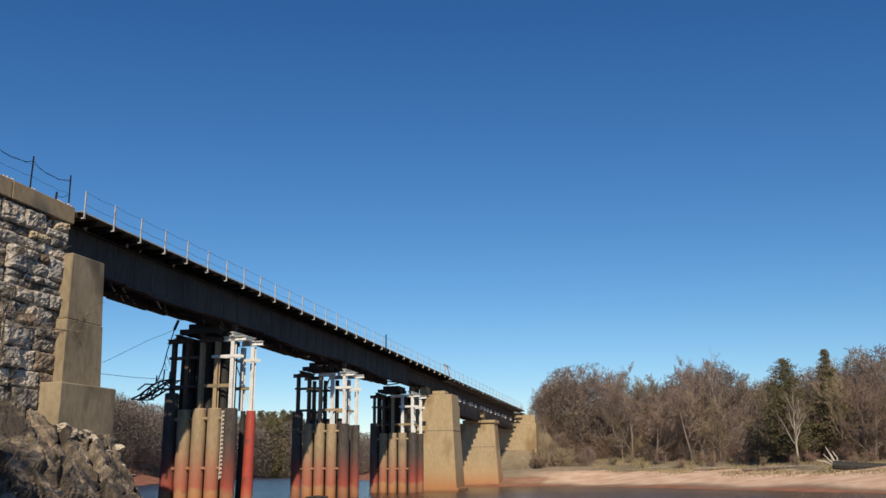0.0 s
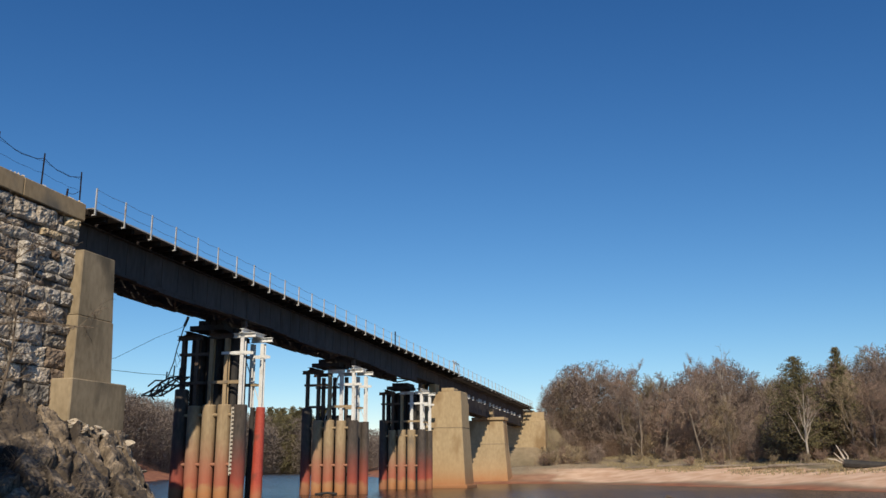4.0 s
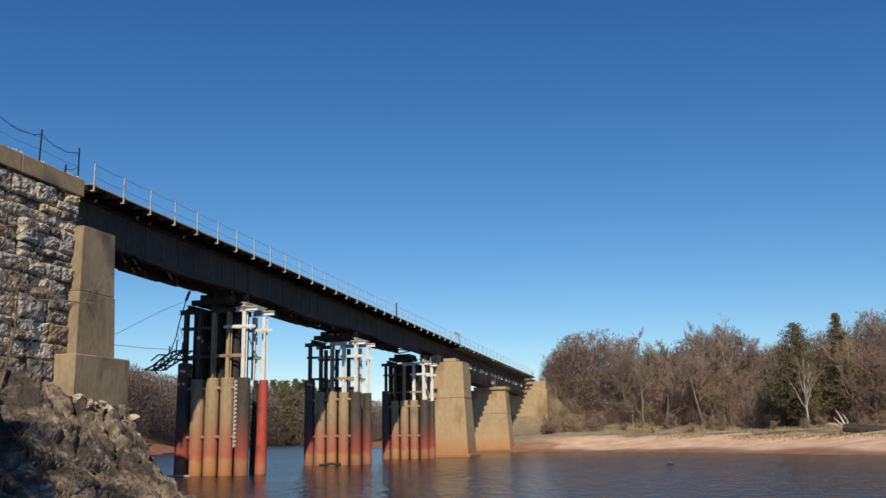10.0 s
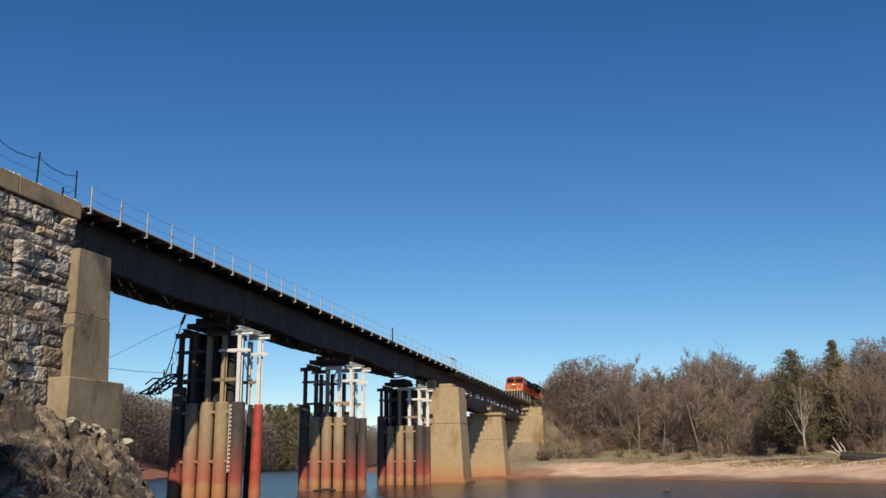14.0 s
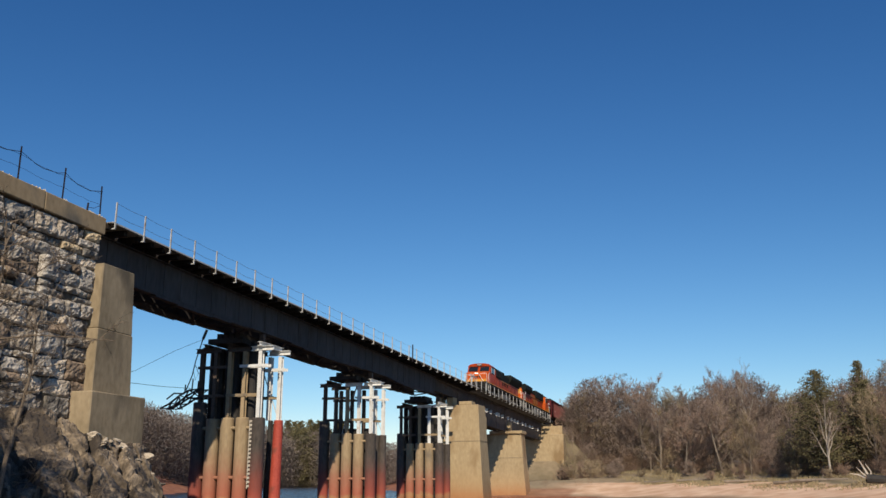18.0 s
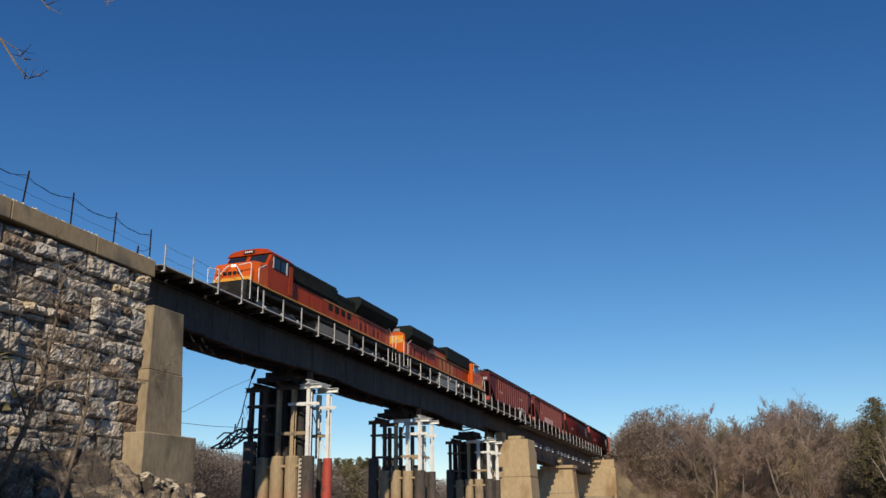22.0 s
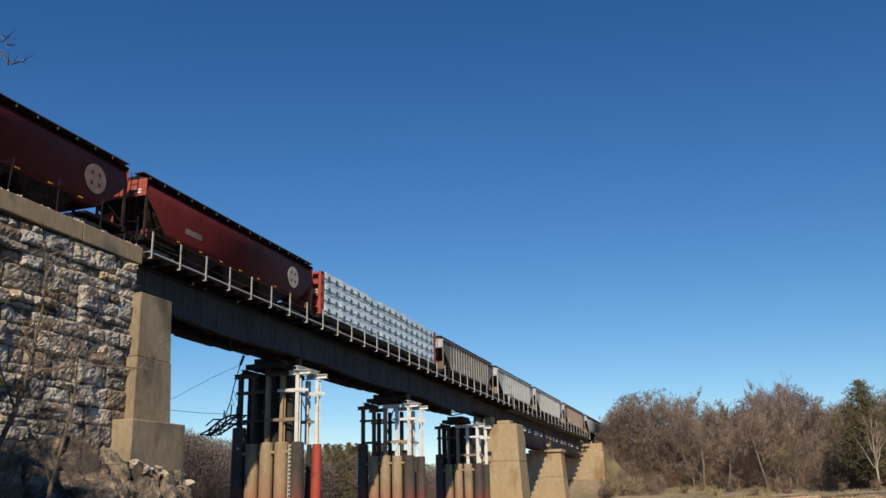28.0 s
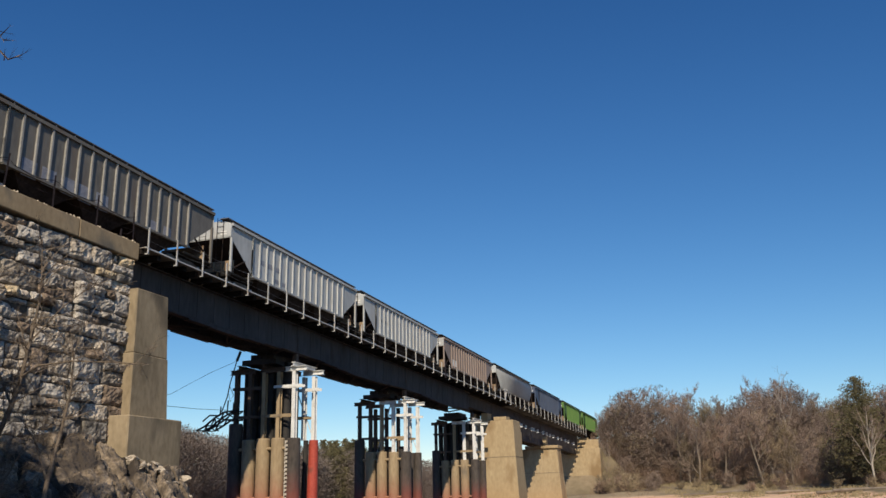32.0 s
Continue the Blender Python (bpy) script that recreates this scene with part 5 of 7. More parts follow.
for pts, r in (([(-29.75, 48.5, 11.2), (-30.0, 48.5, 10.6)], 0.09), ([(-30.0, 48.5, 10.6), (-30.4, 48.5, 9.3), (-30.65, 48.6, 8.4), (-31.0, 48.6, 7.5)], 0.035),
               ([(-30.0, 48.5, 10.6), (-30.2, 46.0, 9.6), (-30.1, 42.0, 7.9), (-30.0, 35.0, 6.2)], 0.012), ([(-30.6, 48.6, 7.6), (-30.3, 45.0, 7.35), (-30.1, 41.0, 7.2), (-30.0, 35.0, 7.2)], 0.014),
               ([(-30.4, 48.5, 9.0), (-30.15, 48.5, 8.5), (-30.35, 48.5, 8.1), (-30.5, 48.5, 8.6)], 0.018)):
    part("cable", strand(bmesh.new(), pts, r, 5), M_WRECK, WRECK)

# ---- near saplings and an overhanging limb ----
def sapling(label, stems, seed, m_from=0.25):
    """Crooked leafless stems through given points, with fine side twigs."""
    root = thing("bare_sapling", label, "sapling", "saplings on the near bank")
    w = Wood(seed)
    for pts, r0 in stems:
        P = [Vector(p) for p in pts]
        one = Wood(seed)
        one.tube(P, r0 * 0.72, r0 * 0.1, 7, False)
        o = new("stem", mesh_of("stem", one.v, one.f, M_SAPLING))
        o.parent = root
        k = len(P) - 1
        for c in range(int(8 + 6.0 * sum((b - a).length for a, b in zip(P, P[1:])))):
            t = w.r.uniform(m_from, 1.0) * k
            i = min(k - 1, int(t))
            q = P[i].lerp(P[i + 1], t - i)
            d = Vector((w.r.uniform(-1, 1), w.r.uniform(-0.6, 0.6), w.r.uniform(-0.25, 0.9)))
            w.grow(q, d, w.r.uniform(0.4, 1.3), max(0.008, r0 * 0.14), 2, 4, dict(BUSH, count=(0, 0, 5, 4), bend=0.3, thin=0.005))
    o = new("twig_spray", mesh_of("twig_spray", w.tv, w.tf, M_SAPLING))
    o.parent = root


sapling("thin crooked leafless sapling before the stone wall", [
    ([(-20.2, 18.8, 0.2), (-19.7, 18.9, 2.2), (-19.2, 19, 3.3), (-18.6, 19, 4.6), (-18.36, 19, 5.4), (-18.2, 19, 6.3), (-18.02, 19, 7.4), (-18.05, 19, 8.3), (-18.15, 19, 9.2)], 0.135),
    ([(-18.38, 19, 5.35), (-17.75, 18.9, 5.6), (-16.5, 18.8, 5.62), (-15.2, 18.8, 5.5), (-14.1, 18.7, 5.35)], 0.05),
    ([(-18.2, 19, 6.3), (-17.3, 19.1, 7.2), (-16.6, 19.1, 7.6), (-16.1, 19.2, 7.8)], 0.035),
    ([(-18.6, 19, 4.6), (-19.2, 19, 5.6), (-19.6, 19, 6.6), (-19.7, 19, 8.0), (-19.9, 19, 9.0)], 0.05)], 61)
sapling("slender leafless sapling among rocks on the bank", [
    ([(-17.1, 18.6, 0.2), (-17.0, 18.8, 2.6), (-16.9, 19, 3.8), (-16.7, 19, 4.8), (-16.7, 19, 5.7), (-16.5, 19, 6.7)], 0.095),
    ([(-17.0, 18.8, 2.6), (-17.5, 18.8, 3.6), (-18.2, 18.8, 4.4)], 0.04),
    ([(-18.9, 18.4, 0.2), (-18.6, 18.5, 1.8), (-18.0, 18.6, 2.9), (-17.6, 18.6, 3.6)], 0.05)], 62)
for k, (bx, by, bh) in enumerate(((-19.6, 19.6, 2.6), (-21.2, 20.6, 3.8))):
    rb = random.Random(64 + k)
    sapling("tangled dark leafless brush before the rocks", [([(bx + rb.uniform(-0.5, 0.5), by, land_z(bx, by) - 0.1), (bx + rb.uniform(-0.6, 0.6), by + rb.uniform(-0.3, 0.3), bh * 0.5),
                                                              (bx + rb.uniform(-1.1, 1.1), by + rb.uniform(-0.4, 0.4), bh * rb.uniform(0.8, 1.15))], 0.035) for _ in range(5)], 70 + k, 0.1)
sapling("low leafless brush on the near bank", [
    ([(-16.0, 20.5, 0.2), (-15.8, 20.5, 1.2), (-15.2, 20.6, 1.9)], 0.03), ([(-18.5, 21.0, 0.6), (-18.3, 21.0, 1.8), (-17.6, 21.0, 2.5)], 0.03),
    ([(-20.2, 20.5, 0.8), (-20.3, 20.5, 2.4), (-19.9, 20.5, 3.2)], 0.04)], 63, 0.1)
OVER = Wood(71)
OVER.tube([Vector(p) for p in ((-11.5, 5.5, 0.2), (-11.3, 5.6, 3.0), (-11.0, 6.0, 6.0), (-10.6, 6.6, 9.0), (-10.2, 7.2, 11.0))], 0.16, 0.05, 8, False)
for pts, r in ((((-10.8, 6.4, 8.2), (-9.9, 7.3, 8.7), (-9.1, 8, 8.2), (-8.72, 8, 7.7), (-8.5, 8, 7.48), (-8.28, 8, 7.5)), 0.022), (((-10.6, 6.6, 9.0), (-9.4, 7.6, 9.6), (-8.55, 8, 8.75), (-8.3, 8, 8.45)), 0.016),
               (((-10.5, 6.8, 9.6), (-8.6, 7.9, 9.6), (-7.5, 8, 8.6), (-7.35, 8, 8.3)), 0.014), (((-9.1, 8, 8.2), (-8.75, 8, 7.95), (-8.6, 8, 7.75)), 0.008)):
    P = [Vector(p) for p in pts]
    OVER.tube(P, r, r * 0.35, 5, True)
    for c in range(5):
        q = P[-2].lerp(P[-1], OVER.r.uniform(-0.3, 0.9))
        OVER.grow(q, Vector((OVER.r.uniform(-0.2, 1), OVER.r.uniform(-0.4, 0.4), OVER.r.uniform(-0.6, 0.5))), OVER.r.uniform(0.15, 0.4), 0.006, 3, 4, dict(BUSH, count=(0, 0, 0, 2), thin=0.003))
T = thing("overhanging_tree", "bare tree leaning over the near bank with drooping twigs", "tree")
for nm, v, f in (("trunk", OVER.v, OVER.f), ("twig_spray", OVER.tv, OVER.tf)):
    o = new(nm, mesh_of(nm, v, f, M_SAPLING))
    o.parent = T

# trees on the bank behind the viewer, whose shade falls on the rocks
for k, (x, y, h, sd) in enumerate(((-18.8, 12.0, 16.0, 81), (-17.0, 8.0, 19.0, 83), (-15.8, 4.0, 21.0, 85))):
    t = bare_tree(sd, h, dict(TALL, count=(18, 9, 7, 5), thin=0.022), M_BARK, M_TWIG, "leafless tree on the near bank beside the abutment")
    t["group"] = "bare trees on the near bank"
    t.matrix_basis = pose(x, y, land_z(x, y) - 0.1)

# unseen evergreens further back on the near bank, added to shade the lower rocks
for k, (x, y, h) in enumerate(((-17.4, 10.0, 14.0), (-19.3, 9.0, 15.5), (-19.0, 12.2, 12.5), (-13.2, 3.6, 14.5), (-15.4, 3.0, 14.5), (-17.6, 2.6, 14.0))):
    c = cedar(91 + k, h, "unseen cedar added to shade the lower rocks")
    c["group"] = "cedars on the near bank"
    c.matrix_basis = pose(x, y, land_z(x, y) - 0.1)

# ---- driftwood on the far bank and in the river ----
def drift(label, x, y, parts, group=""):
    z = land_z(x, y)
    root = thing("driftwood_log", label, "driftwood", group, m=pose(x, y, max(z, 0.0)))
    for nm, pts, r, mat in parts:
        part(nm, strand(bmesh.new(), pts, r, 8), mat, root)


u = 0.157
yy = lerp_table(u, SHORE) + 17.0
drift("dark fallen log with bleached upturned roots on the sand", u * yy, yy, [
    ("log", [(-1.2, 0, 0.55), (1.5, 0.1, 0.35), (4.5, 0.3, 0.3), (8.0, 0.6, 0.25)], [0.42, 0.36, 0.3, 0.2], M_WRECK),
    ("root", [(-0.9, 0, 0.5), (-1.2, 0.1, 1.3), (-1.7, 0, 2.3)], [0.14, 0.1, 0.04], M_DRIFT), ("root", [(-0.8, 0, 0.5), (-0.7, 0.2, 1.2), (-1.1, 0.2, 1.9)], [0.12, 0.08, 0.03], M_DRIFT),
    ("root", [(-1.0, 0, 0.5), (-1.9, 0.1, 0.9), (-2.6, 0, 1.0)], [0.12, 0.08, 0.03], M_DRIFT), ("root", [(-0.9, 0, 0.5), (-1.5, -0.2, 1.0), (-2.0, -0.2, 1.6)], [0.1, 0.07, 0.03], M_DRIFT)])
for u, back, ln in ((0.03, 21, 5.0), (0.075, 20, 4.0), (-0.06, 19, 3.5), (0.10, 22, 6.0), (-0.02, 24, 5.0)):
    yy = lerp_table(u, SHORE) + back
    drift("grey weathered log lying in dry grass", u * yy, yy, [("log", [(-ln / 2, 0, 0.15), (0, 0.2, 0.25), (ln / 2, -0.1, 0.3)], [0.16, 0.14, 0.08], M_BARK), ("stub", [(0.3, 0.1, 0.25), (0.6, 0.2, 0.8)], [0.07, 0.03], M_BARK)], "logs on the far bank")
drift("small brown snag poking out of the river", -1.85, 61.0, [("snag", [(-0.25, 0, -0.1), (0.0, 0, 0.12), (0.3, 0, 0.04)], [0.06, 0.13, 0.05], M_RUSTSHADE)])
drift("pale float drifting beside the bent", -29.4, 47.6, [("float", [(-0.8, 0, 0.03), (0, 0.02, 0.06), (0.7, 0, 0.04)], 0.06, M_DRIFT)])
drift("dark snag beside the second bent", -27.3, 66.5, [("snag", [(-1.4, 0, 0.05), (-0.4, 0.02, 0.16), (0.4, 0, 0.08)], 0.1, M_WRECK)])

# ---- train ----
NOSE = [(0, 314.0), (5, 252.5), (11, 179.5), (12, 168.0), (13, 156.0), (14, 144.3), (15, 132.3), (15.5, 126.1), (16.9, 107.0), (18.0, 106.8), (18.1, 80.7), (18.5, 75.5),
        (19, 68.9), (19.5, 62.1), (20, 55.3), (20.5, 48.5), (21, 41.5), (22, 41.5), (22.1, 12.2), (22.5, 6.6), (23, -0.2), (25, -27.1), (28, -67.4), (30, -94.4), (32, -121.3)]
CARS = []


def roll_out(ob, off):
    CARS.append((ob, off))


def motions():
    ts = sorted({t for t, _ in NOSE} | {k * 0.5 for k in range(65) if not 15.5 < k * 0.5 < 18.1 and not 21 < k * 0.5 < 22.1} | {16.2, 16.7, 17.1, 17.9, 18.2, 18.3, 20.9, 21.1, 21.9, 22.2, 22.3})
    rows = [(t, float(np.interp(t, [a for a, _ in NOSE], [b for _, b in NOSE]))) for t in ts]
    for ob, off in CARS:
        walk(ob, [(t, pose(XC, y + off, rail_z(y + off), math.degrees(math.atan(GRADE)), 0, 0)) for t, y in rows])

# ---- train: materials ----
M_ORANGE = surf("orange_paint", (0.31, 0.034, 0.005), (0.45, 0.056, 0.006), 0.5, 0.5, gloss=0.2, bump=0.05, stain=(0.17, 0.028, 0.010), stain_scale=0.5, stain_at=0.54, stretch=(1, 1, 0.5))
# the same orange, brightened for the faces turned to the sun
M_SUNORANGE = surf("clean_orange_paint", (0.50, 0.075, 0.005), (0.64, 0.115, 0.008), 0.6, 0.45, gloss=0.3, bump=0.04, stain=(0.36, 0.06, 0.012), stain_scale=0.8, stain_at=0.6)
M_YELLOW = surf("yellow_paint", (0.62, 0.26, 0.02), (0.78, 0.36, 0.03), 0.6, 0.45, bump=0.05, stain=(0.4, 0.2, 0.05), stain_scale=0.7, stain_at=0.62)
M_GOLD = surf("faded_gold_paint", (0.36, 0.13, 0.012), (0.50, 0.20, 0.02), 1.2, 0.5, bump=0.05, stain=(0.30, 0.07, 0.012), stain_scale=1.5, stain_at=0.55)
M_GREENBLACK = surf("dark_green_roof", (0.008, 0.010, 0.009), (0.018, 0.022, 0.02), 0.8, 0.7, gloss=0.1, bump=0.1)
M_BLACK = surf("black_underframe", (0.008, 0.008, 0.008), (0.026, 0.023, 0.02), 1.5, 0.8, gloss=0.15, bump=0.3, stain=(0.06, 0.045, 0.032), stain_scale=1.2, stain_at=0.6)
M_TRUCK = surf("dusty_truck_steel", (0.045, 0.04, 0.035), (0.13, 0.115, 0.10), 2.0, 0.75, bump=0.3, stain=(0.17, 0.15, 0.125), stain_scale=2.0, stain_at=0.6)
M_TANK = surf("grey_tank", (0.16, 0.155, 0.14), (0.29, 0.28, 0.255), 0.7, 0.5, bump=0.1, stain=(0.06, 0.05, 0.045), stain_scale=0.9, stain_at=0.55)
M_WHITEP = surf("white_paint", (0.62, 0.61, 0.58), (0.80, 0.79, 0.76), 2.0, 0.5, bump=0.05)
M_STEEL = surf("polished_wheel_steel", (0.16, 0.15, 0.14), (0.34, 0.32, 0.3), 2.0, 0.4, metal=0.6, bump=0.1)
M_DARKGLASS = surf("cab_glass", (0.01, 0.012, 0.014), (0.02, 0.024, 0.028), 1.0, 0.05, bump=0, gloss=0.8)
M_MAROON = surf("maroon_paint", (0.095, 0.012, 0.014), (0.145, 0.022, 0.024), 0.5, 0.6, gloss=0.2, bump=0.1, stain=(0.065, 0.014, 0.015), stain_scale=0.5, stain_at=0.55, stretch=(1, 1, 0.4))
M_MAROONB = surf("faded_brown_paint", (0.125, 0.022, 0.018), (0.18, 0.038, 0.028), 0.5, 0.6, gloss=0.2, bump=0.1, stain=(0.10, 0.05, 0.035), stain_scale=0.5, stain_at=0.55, stretch=(1, 1, 0.4))
M_REDOX = surf("red_oxide_paint", (0.30, 0.055, 0.035), (0.42, 0.09, 0.055), 0.8, 0.6, bump=0.1)
M_GREYDIRTY = surf("dirty_grey_paint", (0.115, 0.105, 0.09), (0.195, 0.18, 0.158), 0.6, 0.65, bump=0.1, stain=(0.12, 0.088, 0.066), stain_scale=0.6, stain_at=0.54, stretch=(1, 1, 0.35))
M_GREYLIGHT = surf("pale_grey_paint", (0.37, 0.38, 0.375), (0.51, 0.52, 0.51), 0.6, 0.55, bump=0.1, stain=(0.34, 0.28, 0.22), stain_scale=0.5, stain_at=0.58, stretch=(1, 1, 0.3))
M_GREYBROWN = surf("brown_grey_paint", (0.24, 0.18, 0.15), (0.34, 0.27, 0.23), 0.6, 0.65, bump=0.1, stretch=(1, 1, 0.35))
M_BLUEGREY = surf("dark_blue_paint", (0.045, 0.06, 0.10), (0.075, 0.10, 0.16), 0.6, 0.5, bump=0.1)
M_RUSTPLATE = surf("tan_rusted_plate", (0.20, 0.13, 0.075), (0.36, 0.26, 0.165), 1.0, 0.8, bump=0.2, stain=(0.12, 0.065, 0.035), stain_scale=1.2, stain_at=0.55)
M_GREENCAR = surf("green_paint", (0.07, 0.15, 0.03), (0.11, 0.22, 0.05), 0.6, 0.5, bump=0.1)
M_WRAP = surf("lumber_wrap", (0.66, 0.75, 0.77), (0.88, 0.93, 0.94), 1.3, 0.4, bump=0.9, fine=3, relief=0.06, spread=0.08)
M_PRINT = surf("dark_wrap_print", (0.02, 0.085, 0.075), (0.05, 0.15, 0.13), 2.0, 0.5, bump=0)
M_PALEPRINT = surf("pale_print", (0.32, 0.27, 0.22), (0.46, 0.41, 0.35), 2.0, 0.6, bump=0)
M_EMBLEM = surf("faded_emblem_print", (0.13, 0.085, 0.07), (0.27, 0.2, 0.16), 2.0, 0.6, bump=0)
M_BLUEPRINT = surf("sprayed_blue", (0.13, 0.14, 0.19), (0.36, 0.36, 0.38), 2.5, 0.6, bump=0)
# near-black that paints shade into the car ends and under the body
M_CARSHADE = surf("grimy_slope_sheet", (0.018, 0.013, 0.011), (0.05, 0.036, 0.03), 0.8, 0.9, gloss=0.1, bump=0.2)
M_RIBPALE = surf("rubbed_grey_rib", (0.23, 0.22, 0.20), (0.35, 0.335, 0.305), 0.8, 0.6, bump=0.1)
M_RIBRED = surf("rubbed_maroon_rib", (0.15, 0.035, 0.032), (0.22, 0.06, 0.052), 0.8, 0.6, bump=0.1)
M_ROOFDARK = surf("dark_car_roof", (0.03, 0.022, 0.024), (0.07, 0.05, 0.05), 0.8, 0.8, bump=0.1, gloss=0.2)
M_BOARD = surf("dark_grating", (0.07, 0.07, 0.075), (0.13, 0.13, 0.14), 2.0, 0.7, bump=0.2)
M_LAMP = bpy.data.materials.new("headlamp_glow")
M_LAMP.use_nodes = True
M_LAMP.node_tree.nodes["Principled BSDF"].inputs["Emission Color"].default_value = (1.0, 0.9, 0.7, 1)
M_LAMP.node_tree.nodes["Principled BSDF"].inputs["Emission Strength"].default_value = 2.5


# ---- train: running gear ----
def wheelset(parent, y, r, name="wheelset"):
    bm = bmesh.new()
    for s in (-1, 1):
        rod(bm, (s * 0.70, y, r), (s * 0.83, y, r), r, n=20)
        rod(bm, (s * 0.66, y, r), (s * 0.70, y, r), r + 0.03, n=20)
    rod(bm, (-1.0, y, r), (1.0, y, r), 0.08, n=8)
    part(name, bm, M_STEEL, parent)


def truck(root, y, axles, r, name="truck"):
    """Side frames, springs and wheelsets round a middle at y."""
    bm = bmesh.new()
    span = axles[-1] - axles[0]
    for s in (-1, 1):
        side_prism(bm, [(y - span / 2 - 0.45, r + 0.12), (y - span / 2 - 0.35, r - 0.14), (y - span / 2 + 0.35, r - 0.1), (y - 0.4, 0.28), (y + 0.4, 0.28),
                        (y + span / 2 - 0.35, r - 0.1), (y + span / 2 + 0.35, r - 0.14), (y + span / 2 + 0.45, r + 0.12), (y + 0.5, r + 0.3), (y - 0.5, r + 0.3)], s * 0.94, s * 1.10)
        for a in axles:
            box(bm, s * 0.98, s * 1.2, y + a - 0.14, y + a + 0.14, r - 0.14, r + 0.14, 0.03)
        for k in (-0.18, 0.0, 0.18):
            rod(bm, (s * 1.02, y + k, 0.33), (s * 1.02, y + k, r + 0.05), 0.07, n=8)
    box(bm, -0.95, 0.95, y - 0.25, y + 0.25, r - 0.1, r + 0.25)
    t = part(name, bm, M_TRUCK, root, "dusty cast steel truck frame")
    for a in axles:
        for s in (-1, 1):
            part("bearing_cap", rod(bmesh.new(), (s * 1.2, y + a, r), (s * 1.25, y + a, r), 0.12, n=12), M_GALV, t, "pale round bearing cap")
    for a in axles:
        wheelset(t, y + a, r)
    return t


def coupler(root, y, way):
    bm = bmesh.new()
    box(bm, -0.09, 0.09, y, y + way * 0.75, 0.74, 0.94, 0.02)
    box(bm, -0.17, 0.17, y + way * 0.62, y + way * 0.92, 0.70, 0.98, 0.04)
    part("coupler", bm, M_BLACK, root)


def bars(bm, x, y, z, count, w, h, gap, out=0.006):
    """A row of plain bars on a side wall at x."""
    for k in range(count):
        box(bm, x, x + out, y + k * (w + gap), y + k * (w + gap) + w, z, z + h)
    return bm


# ---- train: locomotives ----
def locomotive(off, length, label, lead):
    """Local: y = 0 at the leading end, z = 0 on the rail. A wide-nosed cab at one end, a finned radiator wing at the other."""
    root = thing("locomotive", label, "locomotive", "locomotives at the head of the train")
    L = length

    def Y(y):                     # cab end first in the shape's own measure
        return y if lead else L - y

    def yb(bm, x0, x1, y0, y1, z0, z1, bevel=0.0):
        return box(bm, x0, x1, min(Y(y0), Y(y1)), max(Y(y0), Y(y1)), z0, z1, bevel)

    def sp(outline, x0, x1):
        return side_prism(bmesh.new(), [(Y(a), z) for a, z in outline], x0, x1)

    # sides take the darker orange, so their weak light is in the paint
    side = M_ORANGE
    q = 0.0 if lead else -0.55       # the second cab sits nearer its nose
    g = 0.0 if lead else 0.75        # and its windscreen stands further back
    dip = 0.0 if lead else 0.38
    back = 0.4 if lead else 1.75      # bare platform behind the hood
    # frame, sill and walkway
    bm = bmesh.new()
    yb(bm, -1.5, 1.5, 0.1, L - 0.1, 1.42, 1.62, 0.02)
    yb(bm, -1.42, 1.42, 0.3, L - 0.3, 1.15, 1.42)
    part("frame", bm, M_BLACK, root)
    bm = bmesh.new()
    for s in (-1, 1):
        yb(bm, s * 1.5, s * 1.515, 0.15, L - 0.15, 1.54, 1.61)
    part("sill_stripe", bm, M_YELLOW, root, "yellow stripe along the sill")
    bm = sp([(-0.35, 0.35), (0.35, 0.35), (0.35, 1.62), (-0.2, 1.62), (-0.35, 1.1)], -1.4, 1.4)
    part("pilot", bm, M_BLACK, root, "black pilot plate")
    bm = sp([(L - 0.3, 0.4), (L + 0.25, 0.4), (L + 0.25, 1.62), (L - 0.3, 1.62)], -1.4, 1.4)
    part("end_plate", bm, M_BLACK, root)
    # nose and cab
    bm = bmesh.new()
    lo = [(-1.28, Y(0.35)), (1.28, Y(0.35)), (1.48, Y(0.75)), (1.48, Y(1.9)), (-1.48, Y(1.9)), (-1.48, Y(0.75))]
    hi = [(-1.18, Y(0.48)), (1.18, Y(0.48)), (1.46, Y(0.95)), (1.46, Y(1.9)), (-1.46, Y(1.9)), (-1.46, Y(0.95))]
    a = [bm.verts.new((x, y, 1.62)) for x, y in lo]
    b = [bm.verts.new((x, y, 2.85 - dip)) for x, y in hi]
    c = [bm.verts.new((x, y, z)) for x, y, z in ((-1.1, Y(0.75), 2.98 - dip), (1.1, Y(0.75), 2.98 - dip), (1.3, Y(1.1), 2.99 - dip), (1.34, Y(1.9), 3.08), (-1.34, Y(1.9), 3.08), (-1.3, Y(1.1), 2.99 - dip))]
    for u, v in ((a, b), (b, c)):
        for k in range(6):
            bm.faces.new((u[k], u[(k + 1) % 6], v[(k + 1) % 6], v[k]))
    bm.faces.new(c)
    bmesh.ops.recalc_face_normals(bm, faces=bm.faces[:])
    part("nose", bm, M_SUNORANGE, root, "orange nose in a sunlit tone")
    bm = sp([(1.75 + q + g, 1.62), (4.6 + q, 1.62), (4.6 + q, 3.82), (2.15 + q + g, 3.82), (1.62 + q + g, 3.0)], -1.48, 1.48)
    bmesh.ops.bevel(bm, geom=bm.edges[:], offset=0.05, segments=1, affect="EDGES")
    cab = part("cab", bm, side if lead else M_SUNORANGE, root, "orange crew cab")
    bm = prism(bmesh.new(), [(-1.5, 3.8), (-1.2, 4.06), (-0.6, 4.16), (0.6, 4.16), (1.2, 4.06), (1.5, 3.8)], Y(2.0 + q + g), Y(4.65 + q))
